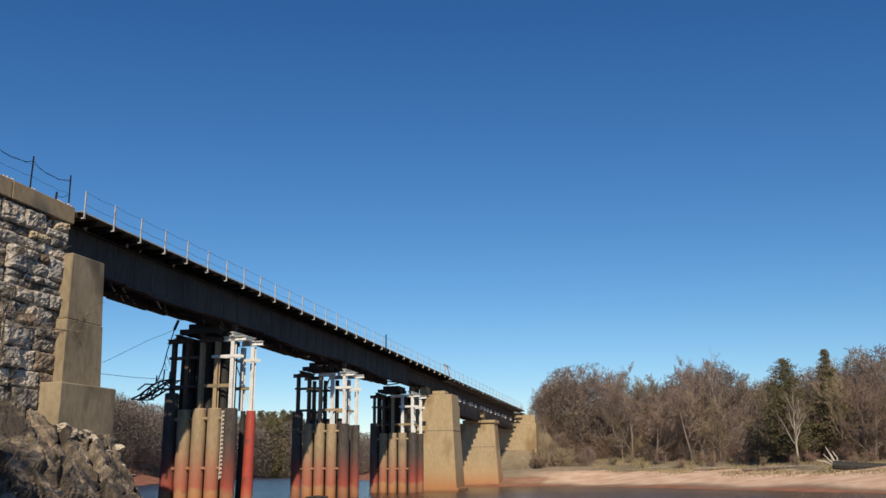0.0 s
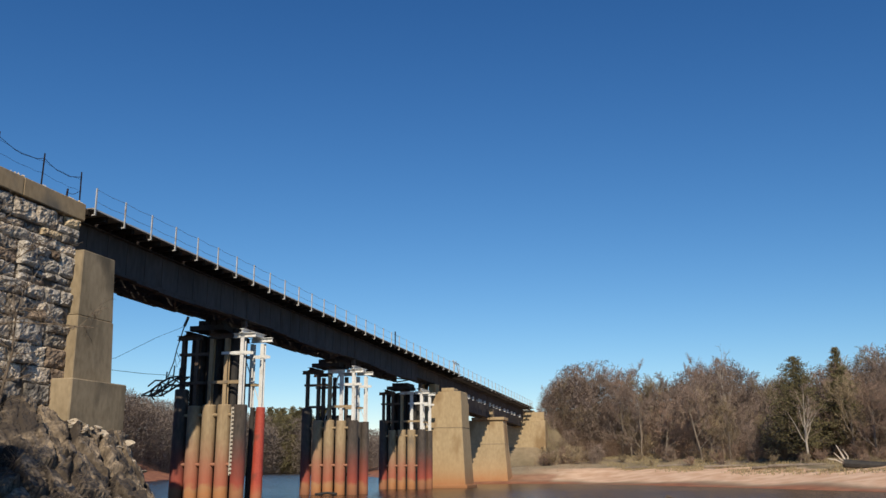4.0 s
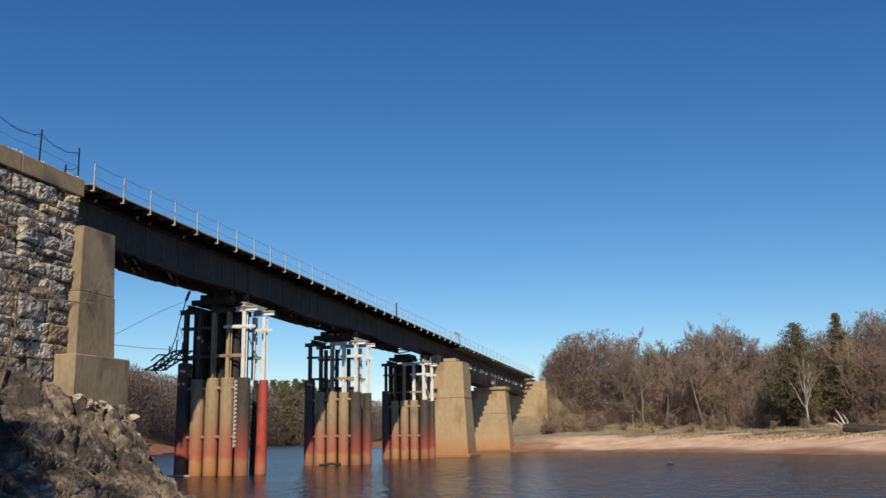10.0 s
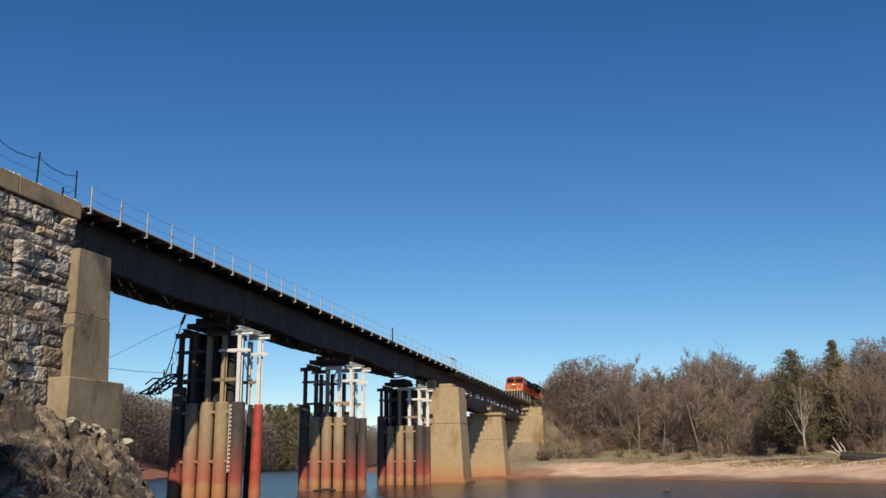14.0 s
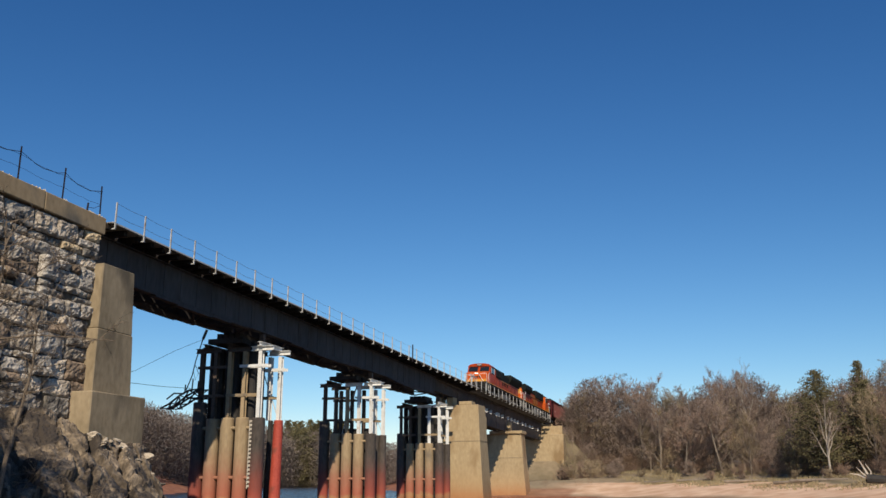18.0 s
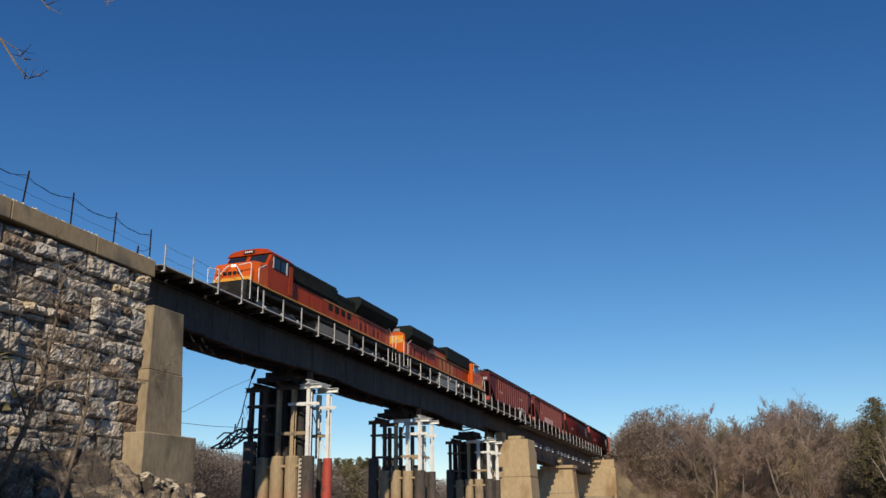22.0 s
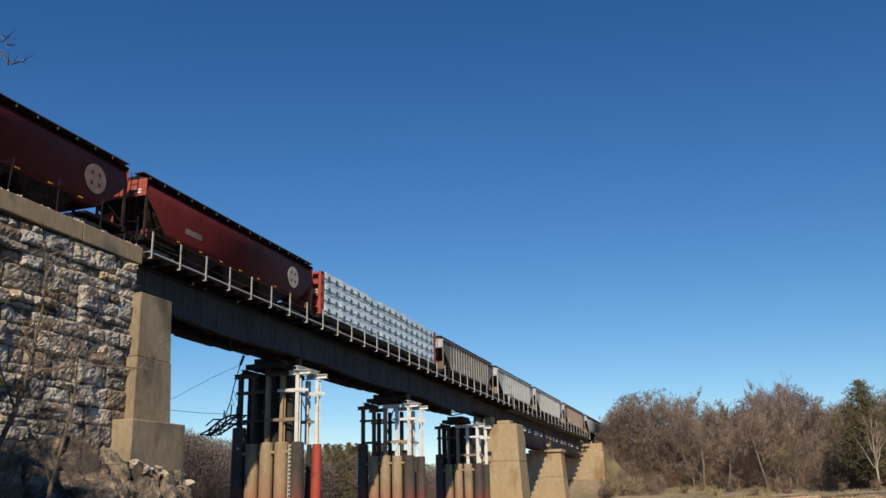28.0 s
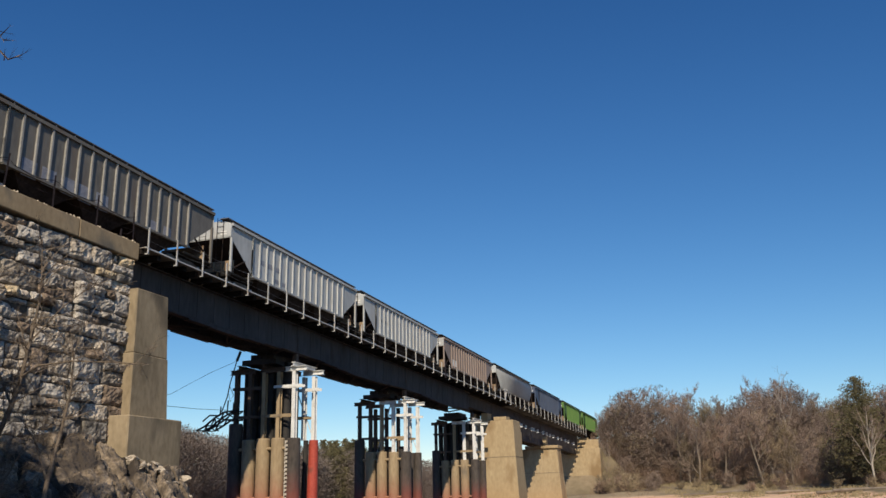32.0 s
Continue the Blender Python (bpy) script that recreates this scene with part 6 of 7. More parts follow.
    part("roof", bm, side if lead else M_GREENBLACK, cab)
    for x0, x1 in ((-1.3, -0.15), (0.15, 1.3)):
        bm = bmesh.new()
        vs = [bm.verts.new(p) for p in ((x0, Y(1.66 + q + g), 3.12), (x1, Y(1.66 + q + g), 3.12), (x1, Y(2.06 + q + g), 3.72), (x0, Y(2.06 + q + g), 3.72))]
        bm.faces.new(vs)
        for v in vs:
            v.co.y += (-1 if lead else 1) * 0.03
        part("windscreen", bm, M_DARKGLASS, cab, "dark sloping windscreen")
    for s in (-1, 1):
        for y0, y1 in (((2.45, 3.05), (3.2, 3.75)) if lead else ((2.95, 3.5), (3.56, 4.15))):
            part("side_window", yb(bmesh.new(), s * 1.48, s * 1.495, y0 + q, y1 + q, 2.95, 3.6, 0.0), M_DARKGLASS, cab)
        part("window_frame", yb(bmesh.new(), s * 1.48, s * 1.50, (3.8 if lead else 4.22) + q, (3.95 if lead else 4.36) + q, 2.9, 3.65), M_WHITEP, cab, "white window strip")
        part("cab_door", yb(bmesh.new(), s * 1.48, s * 1.51, (4.15 if lead else 4.42) + q, 4.62 + q, 1.75, 3.55, 0.02), side, cab)
    # hood
    bm = yb(bmesh.new(), -1.0, 1.0, 4.6 + q, L - back - 0.7, 1.62, 3.45, 0.06)
    part("hood", bm, side, root, "orange engine hood with door seams")
    y = 5.2
    while y < L - 7.2:
        for k in (-1, 1):
            part("hood_door", yb(bmesh.new(), k * 1.0, k * 1.02, y, y + 0.72, 1.85, 2.8, 0.008), side, root)
        y += 0.78
    bm = yb(bmesh.new(), -1.02, 1.02, 4.65 + q, L - 6.3, 3.40, 3.78, 0.05)
    part("hood_roof", bm, M_GREENBLACK, root, "near-black hood roof")
    if lead:
        bm = yb(bmesh.new(), -1.1, 1.1, 4.7, 11.6, 3.05, 3.96, 0.06)
        part("inertial_filter", bm, M_GREENBLACK, root)
        bm = bmesh.new()
        for s in (-1, 1):
            for k in range(14):
                yb(bm, s * 1.1, s * 1.12, 4.9 + k * 0.33, 5.1 + k * 0.33, 3.1, 3.7)
        part("grille", bm, M_BLACK, root)
        for k in range(20):
            part("roof_fin", yb(bmesh.new(), -1.12, 1.12, 4.9 + k * 0.33, 5.03 + k * 0.33, 3.94, 4.04), M_GREENBLACK, root)
    else:
        bm = yb(bmesh.new(), -1.2, 1.2, 4.15, 10.55, 3.05, 4.2, 0.06)
        part("brake_housing", bm, M_GREENBLACK, root, "dark dynamic brake housing")
        bm = bmesh.new()
        for s in (-1, 1):
            yb(bm, s * 1.02, s * 1.03, 4.3, L - 6.7, 2.92, 3.14)
        part("roof_stripe", bm, M_GOLD, root, "yellow upper stripe")
        for s in (-1, 1):
            part("hood_foot_stripe", yb(bmesh.new(), s * 1.021, s * 1.032, 4.2, L - 2.6, 1.66, 1.82), M_GOLD, root, "grimy yellow stripe along the hood's foot")
            part("cab_foot_stripe", yb(bmesh.new(), s * 1.482, s * 1.492, 1.4, 4.0, 1.66, 1.86), M_YELLOW, root, "grimy yellow stripe under the cab")
    # radiator wing over the far end
    over = 0.55 if lead else 0.0
    lip = 3.66 if lead else 3.42
    wing = prism(bmesh.new(), [(-1.0, 3.0), (-1.48, lip), (-1.5, 4.02), (-1.3, 4.2), (1.3, 4.2), (1.5, 4.02), (1.48, lip), (1.0, 3.0)], min(Y(L - 6.7), Y(L - back + over)), max(Y(L - 6.7), Y(L - back + over)))
    part("radiator", wing, M_GREENBLACK, root, "near-black overhanging radiator housing")
    for s in (-1, 1):
        for k in range(7):
            y0 = L - 6.75 + k * 0.76
            part("radiator_door", yb(bmesh.new(), s * 1.0, s * 1.022, y0, y0 + 0.66, 1.82, 2.72, 0.008), side, root)
            part("door_slot", yb(bmesh.new(), s * 1.02, s * 1.03, y0 + 0.24, y0 + 0.42, 1.98, 2.5), M_BLACK if k % 3 else M_RIBRED, root)
            part("door_edge", yb(bmesh.new(), s * 1.0, s * 1.035, y0 + 0.67, y0 + 0.70, 1.84, 2.7), M_REDOX, root)
    bm = bmesh.new()
    y0, y1 = Y(L - back - 0.75), Y(L - back + 0.05)
    prof = [(-1.0, 1.62), (-1.0, 3.15), (-0.85, 3.38), (-0.5, 3.5), (0.5, 3.5), (0.85, 3.38), (1.0, 3.15), (1.0, 1.62)]
    if not lead:
        prof = [(x * 0.84, z + (0.22 if z > 2 else 0.0)) for x, z in prof]
    prism(bm, prof, min(y0, y1), max(y0, y1))
    part("hood_end", bm, M_SUNORANGE, root, "orange hood end")
    if not lead:
        bm = box(bmesh.new(), -0.38, 0.38, min(y0, y1), max(y0, y1) - 0.1, 3.72, 4.02)
        bmesh.ops.bevel(bm, geom=bm.edges[:], offset=0.05, segments=1, affect="EDGES")
        part("lamp_housing", bm, M_TANK, root, "grey lamp housing on the hood end")
    yy = Y(L - back + 0.06)
    part("hood_end_band", box(bmesh.new(), -0.7, 0.7, min(yy, yy + (0.02 if lead else -0.02)), max(yy, yy + (0.02 if lead else -0.02)), 2.8, 3.42), M_YELLOW, root, "yellow band on the hood end")
    if not lead:
        bm = bmesh.new()
        for s in (-1, 1):
            yb(bm, s * 1.46, s * 1.495, 0.9, 1.85 + q, 1.95, 2.2)
        part("nose_side_band", bm, M_YELLOW, root, "yellow band on the nose side")
        bm = bmesh.new()
        for s in (-1, 1):
            for k in range(4):
                yb(bm, s * 1.48, s * 1.486, 2.55 + q + k * 0.42, 2.81 + q + k * 0.42, 2.3, 2.68)
        part("cab_bars", bm, M_REDOX, cab, "dull red bars in place of a number")
        part("sun_visor", yb(bmesh.new(), 1.46, 1.75, 2.9 + q, 4.36 + q, 3.62, 3.66), M_WHITEP, cab, "white window visor")
    else:
        bm = bmesh.new()
        for s in (-1, 1):
            yb(bm, s * 1.48, s * 1.487, 2.35, 4.6, 2.86, 3.74)
        for s in (-1, 1):
            part("window_strip", yb(bmesh.new(), s * 1.488, s * 1.502, 2.24, 2.36, 2.92, 3.6), M_WHITEP, cab, "white strip before the side window")
        part("cab_side_panel", bm, M_GREENBLACK, cab, "near-black panel round the cab windows")
        bm = bmesh.new()
        for s in (-1, 1):
            yb(bm, s * 1.002, s * 1.025, 4.7, 14.6, 2.92, 3.4)
        part("hood_side_band", bm, M_GREENBLACK, root, "near-black upper hood side")
        for s in (-1, 1):
            part("hood_stripe", yb(bmesh.new(), s * 1.003, s * 1.024, 9.7, 15.2, 2.82, 2.915), M_GOLD, root, "thin grimy yellow stripe under the dark band")
            part("hood_foot_stripe", yb(bmesh.new(), s * 1.003, s * 1.024, 5.0, L - 2.2, 1.66, 1.74), M_GOLD, root, "thin grimy yellow stripe along the hood's foot")
    # emblem shapes on the sides
    for s in (-1, 1):
        for k in range(4):
            y0, w0, z0 = (10.4 + k * 0.95, 0.62, 2.32) if lead else (8.6 + k * 1.05, 0.6, 1.95)
            part("side_emblem", yb(bmesh.new(), s * 1.022, s * 1.03, y0, y0 + w0, z0, 2.8), M_BLACK if lead else M_GOLD, root, "plain emblem block on the hood side")
    if lead:
        e = Y(0.35)
        for k in range(4):
            part("nose_emblem", box(bmesh.new(), -0.62 + k * 0.32, -0.40 + k * 0.32, e - 0.012, e + 0.05, 2.2, 2.36), M_BLACK, root, "small dark emblem block on the nose")
        bm = box(bmesh.new(), -1.26, 1.26, e - 0.01, e + 0.03, 1.64, 1.98)
        part("nose_band", bm, M_YELLOW, root, "yellow band under the nose")
        for s in (-1, 1):
            bm = strand(bmesh.new(), [(s * 0.2, e - 0.02, 2.7), (s * 0.35, e - 0.12, 2.6), (s * 0.95, e - 0.32, 1.75), (s * 0.95, e - 0.32, 1.3)], 0.03, 6)
            part("nose_handrail", bm, M_WHITEP, root, "white slanting nose handrail")
    # lamps
    e = Y(0.30)
    for x, z in ((-0.75, 1.5), (0.75, 1.5), (-0.1, 2.72), (0.1, 2.72)):
        yl = e if z < 2 else Y(0.46)
        z -= dip if z > 2 else 0.0
        bm = rod(bmesh.new(), (x, yl - 0.05, z), (x, yl + 0.05, z), 0.065, n=12)
        part("headlamp", bm, M_LAMP if lead else M_WHITEP, root, "round headlamp" + (" alight" if lead else ""))
    bm = box(bmesh.new(), -0.35, 0.35, min(Y(1.95 + q), Y(2.0 + q)), max(Y(1.95 + q), Y(2.0 + q)), 3.88, 4.08)
    part("number_board", bm, M_BLACK, root, "black board with small pale bars")
    bm = bmesh.new()
    for k in range(4):
        box(bm, -0.26 + k * 0.14, -0.17 + k * 0.14, min(Y(1.93 + q), Y(1.95 + q)), max(Y(1.93 + q), Y(1.95 + q)), 3.93, 4.03)
    part("board_bars", bm, M_WHITEP, root)
    # handrails and steps
    for end in (0.05, L - 0.1):
        for s in (-1, 1):
            bm = bmesh.new()
            d = 0.75 if end < 1 else -0.75
            strand(bm, [(s * 1.42, Y(end), 0.55), (s * 1.42, Y(end), 2.55), (s * 1.34, Y(end), 2.65), (s * 0.6, Y(end), 2.6 if s > 0 else 2.4)], 0.028, 6)
            strand(bm, [(s * 1.46, Y(end + d), 0.55), (s * 1.46, Y(end + d), 2.5), (s * 1.46, Y(end + 2 * d), 2.9)], 0.028, 6)
            part("grab_rail", bm, M_WHITEP, root, "white end grab rail")
            for k in range(4):
                part("step", yb(bmesh.new(), s * 1.12, s * 1.46, end, end + d, 0.45 + k * 0.29, 0.48 + k * 0.29), M_BLACK, root)
    for s in (-1, 1):
        bm = bmesh.new()
        strand(bm, [(s * 1.45, Y(4.8), 2.55), (s * 1.45, Y(L - 1.2), 2.55)], 0.02, 5)
        y = 5.0
        while y < L - 1:
            strand(bm, [(s * 1.45, Y(y), 1.6), (s * 1.45, Y(y), 2.55)], 0.016, 4)
            y += 1.9
        part("side_handrail", bm, M_BLACK, root)
    # under the frame
    bm = yb(bmesh.new(), -1.38, 1.38, 8.3, 13.6, 0.32, 1.15, 0.16)
    part("fuel_tank", bm, M_GREYDIRTY if lead else M_TANK, root, "grey fuel tank")
    for s in () if lead else (-1, 1):
        for a, b, z0, r0 in ((6.7, 8.2, 1.0, 0.2), (8.6, 10.6, 1.22, 0.19), (11.2, 13.2, 1.22, 0.19)):
            tank = part("air_reservoir", rod(bmesh.new(), (s * 1.3, Y(a), z0), (s * 1.3, Y(b), z0), r0, n=14), M_TANK, root)
            # only the end towards the sun is white: its sunlight is in the colour
            ball = bmesh.new()
            bmesh.ops.create_uvsphere(ball, u_segments=12, v_segments=8, radius=r0 * 0.98, matrix=Matrix.Translation((s * 1.3, min(Y(a), Y(b)), z0)) @ Matrix.Diagonal((1, 0.6, 1, 1)))
            part("domed_end", ball, M_WHITEP, tank, "domed tank end in a sunlit white")
    for c in (4.0, L - 4.0):
        truck(root, Y(c), (-1.95, 0.0, 1.95), 0.5)
    for k in range(3):
        part("roof_fitting", yb(bmesh.new(), -0.25, 0.25, 6.0 + k * 1.6, 6.5 + k * 1.6, 3.6, 3.84), M_GREENBLACK, root)
    coupler(root, -0.3, -1)
    coupler(root, L + 0.2, 1)
    roll_out(root, off)
    return root


# ---- train: hopper cars ----
def hopper(off, L, paint, label, ribs=True, end=None, marks=(), logo=None, group="covered hopper cars"):
    """Local: y = 0 at the leading end of the body, z = 0 on the rail."""
    root = thing("hopper_car", label, "hopper car", group)
    end = end or paint
    w, top = 1.5, 3.84 if paint in (M_MAROON, M_MAROONB) else 3.74
    low = 1.26 if ribs else 1.36
    # maroon ribs are paler, to paint in the sun along their edges
    edge = M_RIBPALE if paint is M_GREYDIRTY else (M_RIBRED if paint in (M_MAROON, M_MAROONB) else paint)
    out = [(0.0, top), (0.0, 2.95), (1.95, 1.6), (2.4, low), (L - 2.4, low), (L - 1.95, 1.6), (L, 2.95), (L, top)]
    bm = bmesh.new()
    if ribs:
        side_prism(bm, out, -w + 0.09, w - 0.09)
    else:
        prof = [(1.40, low), (1.47, 1.62), (1.5, 2.2), (1.47, 2.95), (1.36, 3.55), (1.05, 3.93), (-1.05, 3.93), (-1.36, 3.55), (-1.47, 2.95), (-1.5, 2.2), (-1.47, 1.62), (-1.40, low)]

        def reach(z):
            return 0.0 if z >= 2.95 else (2.95 - z) / 1.59 * 1.75
        a = [bm.verts.new((x, reach(z), z)) for x, z in prof]
        b = [bm.verts.new((x, L - reach(z), z)) for x, z in prof]
        k = len(prof)
        for i in range(k):
            f = bm.faces.new((a[i], a[(i + 1) % k], b[(i + 1) % k], b[i]))
            f.smooth = True
        bm.faces.new(a[::-1])
        bm.faces.new(b)
        bmesh.ops.recalc_face_normals(bm, faces=bm.faces[:])
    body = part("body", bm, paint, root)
    # sloping end faces get the shade colour
    body.data.materials.append(M_CARSHADE)
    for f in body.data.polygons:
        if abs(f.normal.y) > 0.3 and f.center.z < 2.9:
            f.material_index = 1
    if ribs:
        rib = None
        n = 15
        for s in (-1, 1):
            for k in range(n + 1):
                y = 2.3 + (L - 4.6) * k / n
                if rib is None:
                    rib = part("rib", box(bmesh.new(), -0.09, 0.0, -0.045, 0.045, low, top - 0.02), edge, body)
                    rib.matrix_basis = pose(w, y, 0)
                else:
                    again("rib", rib, body, pose(s * w if s > 0 else -w + 0.09, y, 0))
        bm = bmesh.new()
        for s in (-1, 1):
            box(bm, s * 1.40, s * 1.53, 0.0, L, top - 0.12, top + 0.03)
            box(bm, s * 1.38, s * 1.52, 2.3, L - 2.3, low - 0.06, low + 0.05)
        part("side_rail", bm, paint, body)
    # roof, hatch trough and running board
    bm = prism(bmesh.new(), [(-w + 0.03, top), (-0.9, top + 0.22), (0.9, top + 0.22), (w - 0.03, top)], 0.0, L)
    part("roof", bm, M_ROOFDARK if paint not in (M_GREYLIGHT, M_GREYDIRTY) else paint, root)
    bm = bmesh.new()
    for s in (-1, 1):
        box(bm, s * 0.75, s * 1.32, -0.2, L + 0.2, top + 0.27, top + 0.31)
        y = 0.4
        while y < L:
            box(bm, s * 1.2, s * 1.3, y - 0.03, y + 0.03, top + 0.02, top + 0.28)
            y += 1.15
    part("running_board", bm, M_BOARD, root, "open-grid roof walkway")
    bm = box(bmesh.new(), -0.4, 0.4, 0.6, L - 0.6, top + 0.2, top + 0.42, 0.05)
    part("hatch_trough", bm, paint, root)
    # ends: top panel, slope sheet edges, posts, ladder, platform
    for e, d in ((0.0, 1), (L, -1)):
        bm = box(bmesh.new(), -1.44, 1.44, min(e, e + d * -0.03), max(e, e - d * 0.03), 3.0, top + 0.02)
        p = part("end_panel", bm, end, root, "flat panel above the slope sheet")
        bm = box(bmesh.new(), 0.75, 1.15, min(e - d * 0.03, e - d * 0.04), max(e - d * 0.03, e - d * 0.04), 3.28, 3.36)
        box(bm, 0.75, 1.15, min(e - d * 0.03, e - d * 0.04), max(e - d * 0.03, e - d * 0.04), 3.14, 3.22)
        part("car_marks", bm, M_WHITEP, p, "small white bars")
        for s in (-1, 1):
            bm = bmesh.new()
            box(bm, s * 1.36, s * 1.47, min(e + d * 0.02, e + d * 0.14), max(e + d * 0.02, e + d * 0.14), 0.95, 2.95)
            part("corner_post", bm, M_CARSHADE if not ribs else paint, root)
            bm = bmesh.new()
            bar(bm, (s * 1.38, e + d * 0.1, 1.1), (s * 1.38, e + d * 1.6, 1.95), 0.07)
            part("brace", bm, M_CARSHADE, root)
        bm = bmesh.new()
        for x in (0.55, 0.95):
            strand(bm, [(x, e - d * 0.08, 0.95), (x, e - d * 0.08, top + 0.4)], 0.02, 5)
        z = 1.1
        while z < top + 0.3:
            strand(bm, [(0.55, e - d * 0.08, z), (0.95, e - d * 0.08, z)], 0.016, 4)
            z += 0.36
        part("ladder", bm, M_CARSHADE, root)
        bm = box(bmesh.new(), -1.45, 1.45, min(e, e + d * 2.5), max(e, e + d * 2.5), 0.86, 0.98, 0.02)
        box(bm, -1.47, 1.47, min(e - d * 0.15, e + d * 0.1), max(e - d * 0.15, e + d * 0.1), 0.72, 1.0, 0.02)
        part("platform", bm, M_BLACK, root)
        hi = 1.5 if paint in (M_MAROON, M_MAROONB) else 1.8
        # on maroon cars the red stands for their maroon in sunlight
        part("shear_plate", box(bmesh.new(), -1.3, 1.3, min(e + d * 0.55, e + d * 0.62), max(e + d * 0.55, e + d * 0.62), 0.985, hi, 0.01), M_REDOX if hi < 1.6 else M_RUSTPLATE, root, "lower end plate in rust tan or sunlit red")
        bm = rod(bmesh.new(), (-0.5, e + d * 1.3, 1.2), (0.5, e + d * 1.3, 1.2), 0.2, n=12)
        part("air_reservoir", bm, M_BLACK, root)
        coupler(root, e - d * 0.1, -d)
    bm = box(bmesh.new(), -0.2, 0.2, 0.0, L, 0.72, 0.95)
    part("centre_sill", bm, M_BLACK, root)
    n = 3
    for k in range(n):
        y = 2.9 + (L - 5.8) * (k + 0.5) / n
        h = (L - 5.8) / n * 0.47
        bm = bmesh.new()
        u = [bm.verts.new((x, y + yy, low + 0.01)) for x, yy in ((-1.35, -h), (1.35, -h), (1.35, h), (-1.35, h))]
        v = [bm.verts.new((x, y + yy, 0.22)) for x, yy in ((-0.75, -0.4), (0.75, -0.4), (0.75, 0.4), (-0.75, 0.4))]
        for i in range(4):
            bm.faces.new((u[(i + 1) % 4], u[i], v[i], v[(i + 1) % 4]))
        bm.faces.new(v)
        part("discharge_bay", bm, M_CARSHADE, root)
    for c in (1.75, L - 1.75):
        truck(root, c, (-0.88, 0.88), 0.43)
    for mat, y, z, count, ww, hh, gap in marks:
        for k in range(count):
            m = bars(bmesh.new(), w - 0.085 if ribs else 1.492, y + k * (ww + gap), z, 1, ww, hh, gap)
            part("side_mark", m, mat, body, "plain worn lettering bar")
    if logo:
        mat, far = logo
        bm = rod(bmesh.new(), (1.478, L - far, 2.52), (1.508, L - far, 2.52), 0.66, n=32)
        lg = part("round_emblem", bm, mat, body, "faded pale round emblem with dark spots")
        for dy, dz in ((-0.24, -0.24), (0.24, -0.24), (-0.24, 0.24), (0.24, 0.24)):
            part("emblem_spot", rod(bmesh.new(), (1.506, L - far + dy, 2.52 + dz), (1.513, L - far + dy, 2.52 + dz), 0.10, n=10), paint, lg)
        part("data_panel", box(bmesh.new(), 1.49, 1.506, 3.2, 4.6, 2.0, 2.3), M_EMBLEM, body)
        for k in range(7):
            part("reflector", box(bmesh.new(), 1.44, 1.462, 2.6 + k * (L - 5.6) / 6, 2.85 + k * (L - 5.6) / 6, 1.40, 1.46), M_YELLOW, body, "small yellow reflector strip")
    roll_out(root, off)
    return root


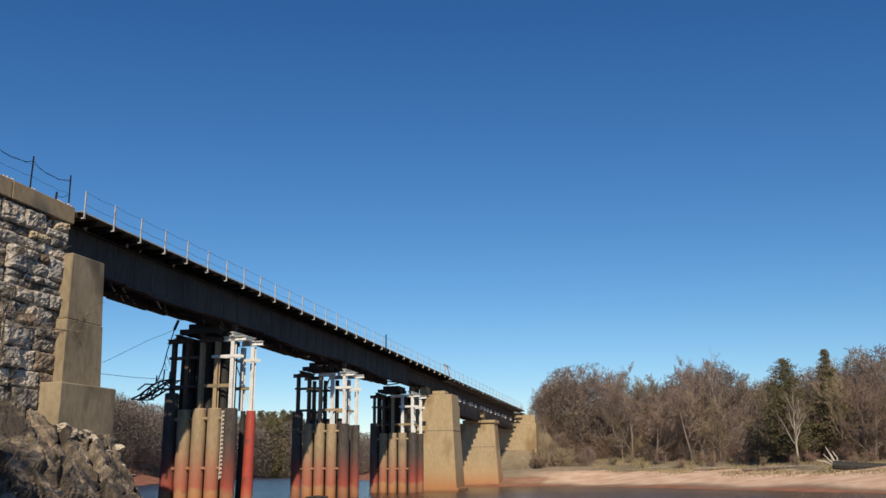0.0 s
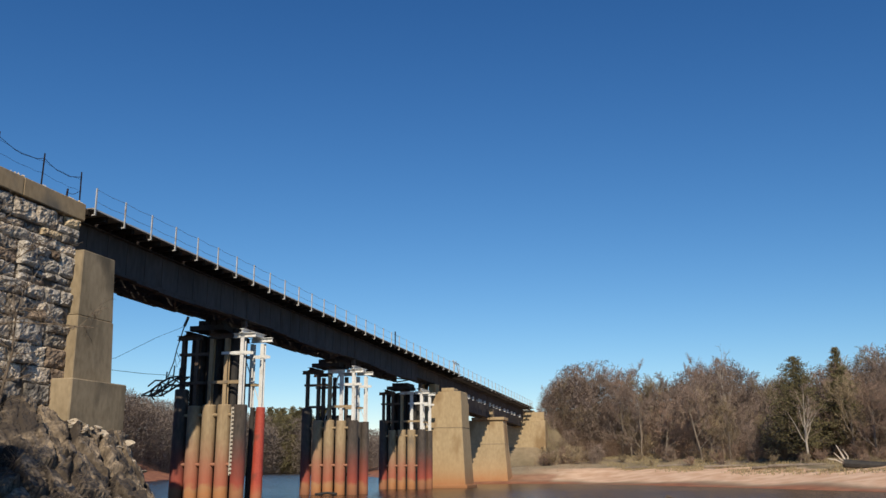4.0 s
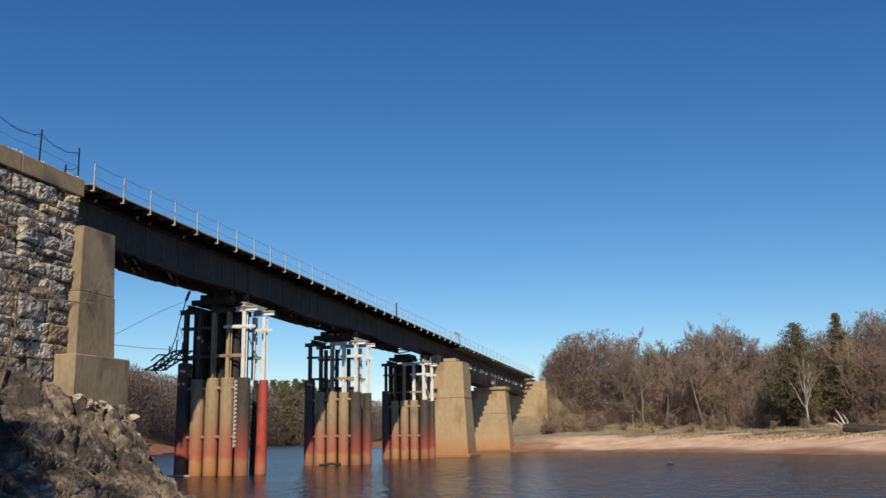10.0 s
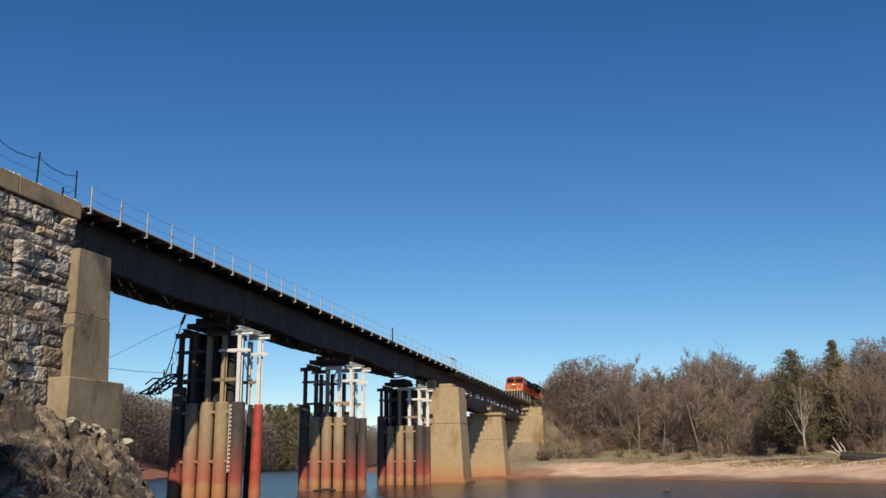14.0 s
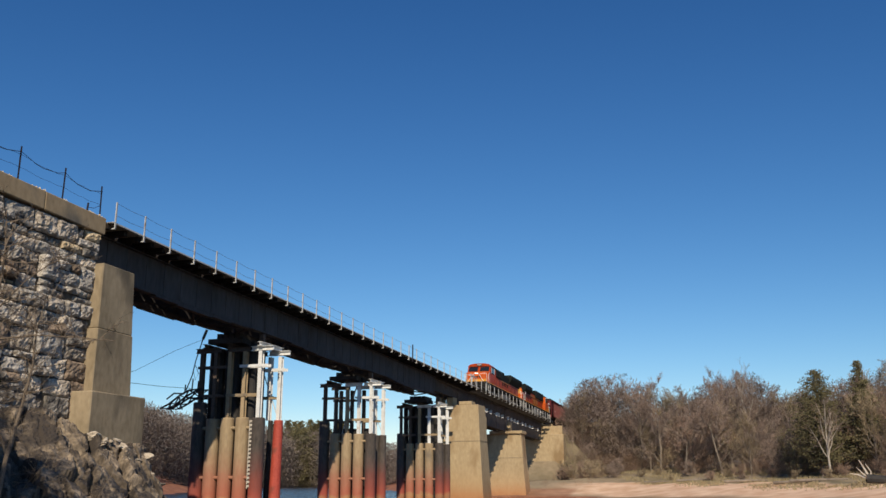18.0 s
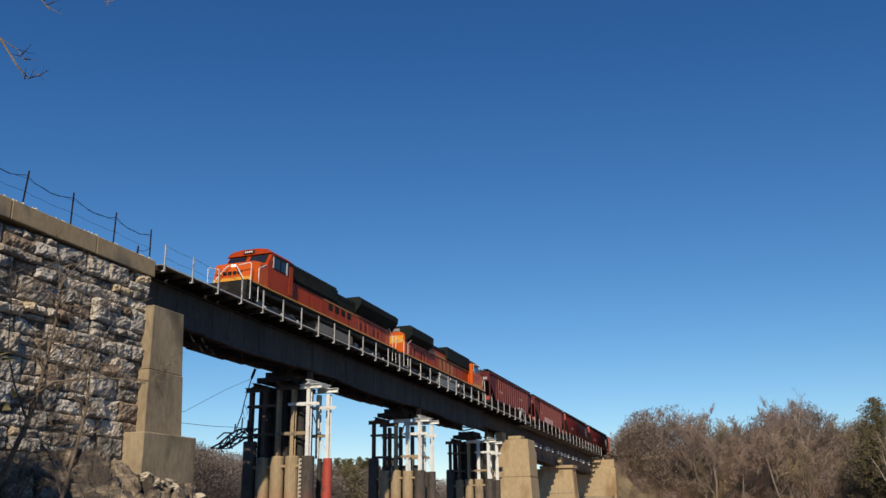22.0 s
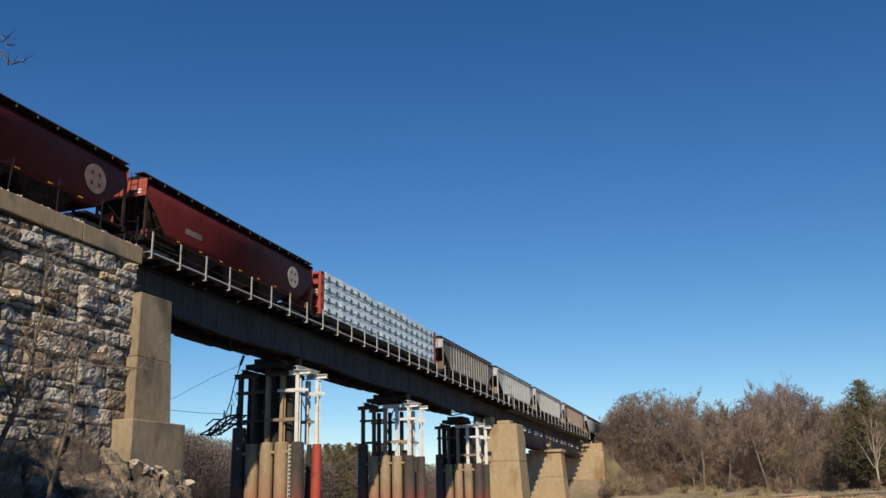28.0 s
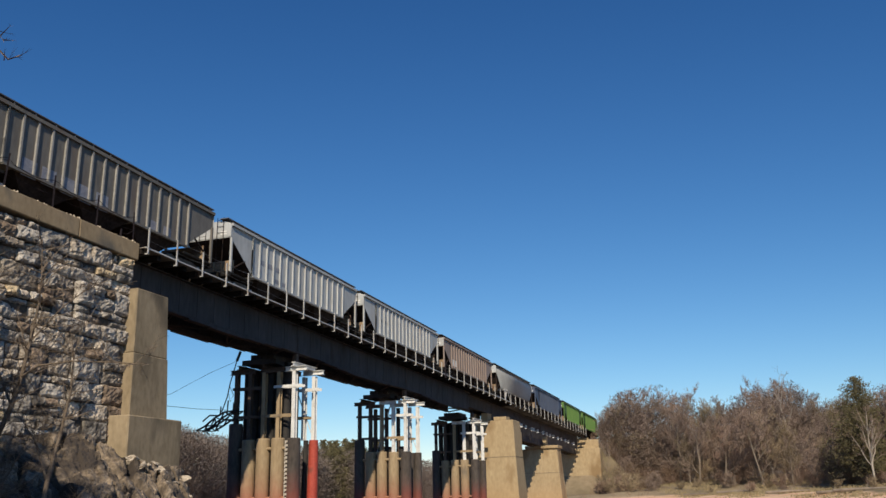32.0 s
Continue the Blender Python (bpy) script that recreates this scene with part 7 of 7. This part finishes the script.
# ---- train: lumber car ----
def lumber_car(off, L):
    root = thing("lumber_flat_car", "bulkhead flat car stacked with white-wrapped lumber bundles", "flat car")
    bm = box(bmesh.new(), -1.40, 1.40, 0.0, L, 0.80, 1.08, 0.03)
    box(bm, -0.35, 0.35, 0.0, L, 0.45, 0.85)
    part("deck", bm, M_BLACK, root, "grimy black steel deck")
    for e, d in ((0.0, 1), (L, -1)):
        b = part("bulkhead", box(bmesh.new(), -1.45, 1.45, min(e + d * 0.40, e + d * 0.5), max(e + d * 0.40, e + d * 0.5), 1.05, 3.97), M_REDOX, root, "red-brown braced bulkhead")
        for x in (-1.35, -0.45, 0.45, 1.35):
            part("post", box(bmesh.new(), x - 0.1, x + 0.1, min(e, e + d * 0.398), max(e, e + d * 0.398), 1.05, 3.95), M_REDOX, b)
        for z in (1.5, 2.3, 3.1, 3.78):
            part("cross_rail", box(bmesh.new(), -1.45, 1.45, min(e + d * 0.05, e + d * 0.3), max(e + d * 0.05, e + d * 0.3), z, z + 0.14), M_REDOX, b)
        bm = bmesh.new()
        for z in (2.45, 2.62):
            box(bm, 0.7, 1.2, min(e, e + d * 0.02) - (0.01 if d > 0 else -0.01), max(e, e + d * 0.02), z, z + 0.1)
        part("car_marks", bm, M_WHITEP, b)
        coupler(root, e - d * 0.1, -d)
    bm = box(bmesh.new(), -0.06, 0.06, 0.5, L - 0.5, 1.05, 3.8)
    part("centre_beam", bm, M_REDOX, root)
    n = 9
    w = (L - 1.2) / n
    wrap = mark = None
    rnd = random.Random(5)
    for row in range(4):
        for s in (1, -1):
            for k in range(n):
                m = pose(s * 0.76 + rnd.uniform(-0.015, 0.015), 0.6 + w * (k + 0.5), 1.10 + row * 0.725 + (rnd.uniform(-0.09, 0.05) if row == 3 else 0), 0, 0, rnd.uniform(-0.3, 0.3))
                if wrap is None:
                    bm = box(bmesh.new(), -0.69, 0.69, -w / 2 + 0.006, w / 2 - 0.006, 0.0, 0.715, 0.012)
                    bmesh.ops.subdivide_edges(bm, edges=[e for e in bm.edges if e.calc_length() > 0.5], cuts=7, use_grid_fill=True)
                    bm = chipped(bm, 0.03, 2.6, 1)
                    wrap = part("wrapped_lumber", bm, M_WRAP, root, "white-wrapped lumber block with dark print", m=m)
                    mark = []
                    for y in (-w / 4, w / 4):
                        bm = rod(bmesh.new(), (0.690, y, 0.34), (0.724, y, 0.34), 0.165, n=16)
                        mark.append(part("printed_emblem", bm, M_PRINT, wrap))
                        for a, b, z in ((-0.82, -0.22, 0.20), (0.22, 0.82, 0.20), (-0.3, 0.3, 0.11)):
                            mark.append(part("printed_line", box(bmesh.new(), 0.690, 0.720, y + a, y + b, z, z + 0.05), M_PRINT, wrap))
                    continue
                o = again("wrapped_lumber", wrap, root, m)
                o["label"] = "white-wrapped lumber block with dark print"
                if s > 0:
                    for q in mark:
                        again(q.name.split(".")[0], q, o, Matrix())
    for c in (2.6, L - 2.6):
        truck(root, c, (-0.88, 0.88), 0.43)
    roll_out(root, off)


locomotive(0.0, 21.2, "orange freight locomotive, near-black roof, grey tank", True)
locomotive(22.65, 21.7, "orange and yellow freight locomotive running cab last", False)
hopper(46.1, 17.4, M_MAROON, "dark maroon ribbed covered hopper car", marks=((M_PALEPRINT, 3.2, 2.2, 4, 0.35, 0.22, 0.12), (M_PALEPRINT, 11.6, 2.5, 5, 0.3, 0.16, 0.14)))
hopper(65.0, 16.8, M_MAROONB, "faded brown-red ribbed hopper car with white sprayed letters", marks=((M_PALEPRINT, 3.0, 2.2, 3, 0.35, 0.2, 0.12), (M_WHITEP, 5.2, 1.35, 6, 0.62, 0.62, 0.12)))
hopper(82.9, 16.3, M_MAROON, "dark maroon smooth-sided hopper car with a round emblem", ribs=False, end=M_REDOX, logo=(M_EMBLEM, 2.15))
hopper(100.6, 17.2, M_MAROON, "dark maroon smooth-sided hopper car, red end panel, round emblem", ribs=False, end=M_REDOX, logo=(M_PALEPRINT, 2.7))
lumber_car(119.0, 22.8)
hopper(143.8, 16.7, M_GREYDIRTY, "dirty brown-grey ribbed hopper car with faint spray paint", end=M_GREYLIGHT, marks=((M_BLUEPRINT, 3.3, 1.15, 5, 0.8, 0.75, 0.28), (M_BLUEPRINT, 11.5, 1.3, 2, 0.6, 0.5, 0.4)))
hopper(162.3, 16.8, M_GREYLIGHT, "pale grey ribbed hopper car with a dark end recess", marks=((M_BLUEPRINT, 3.2, 2.2, 3, 0.5, 0.3, 0.45), (M_BLUEPRINT, 5.0, 1.5, 2, 0.5, 0.25, 0.4)))
hopper(180.5, 16.7, M_GREYLIGHT, "pale grey ribbed hopper car", marks=((M_TANK, 3.2, 2.3, 3, 0.4, 0.25, 0.3),))
hopper(198.9, 16.2, M_GREYBROWN, "brown-grey ribbed hopper car with a pale patch", end=M_GREYLIGHT, marks=((M_WHITEP, 2.4, 1.5, 1, 1.6, 0.6, 0.1),))
hopper(217.0, 17.0, M_GREYLIGHT, "pale grey smooth-sided hopper car", ribs=False)
hopper(236.0, 17.0, M_BLUEGREY, "dark blue ribbed hopper car")
hopper(255.0, 14.2, M_GREENCAR, "bright green ribbed hopper car")
hopper(271.0, 14.2, M_GREENCAR, "bright green ribbed hopper car")

# ---- pieces of the wall and the deck ----
stones(ABUTMENT, 17.0, 32.2, 3.6, 12.66)
ties()

motions()
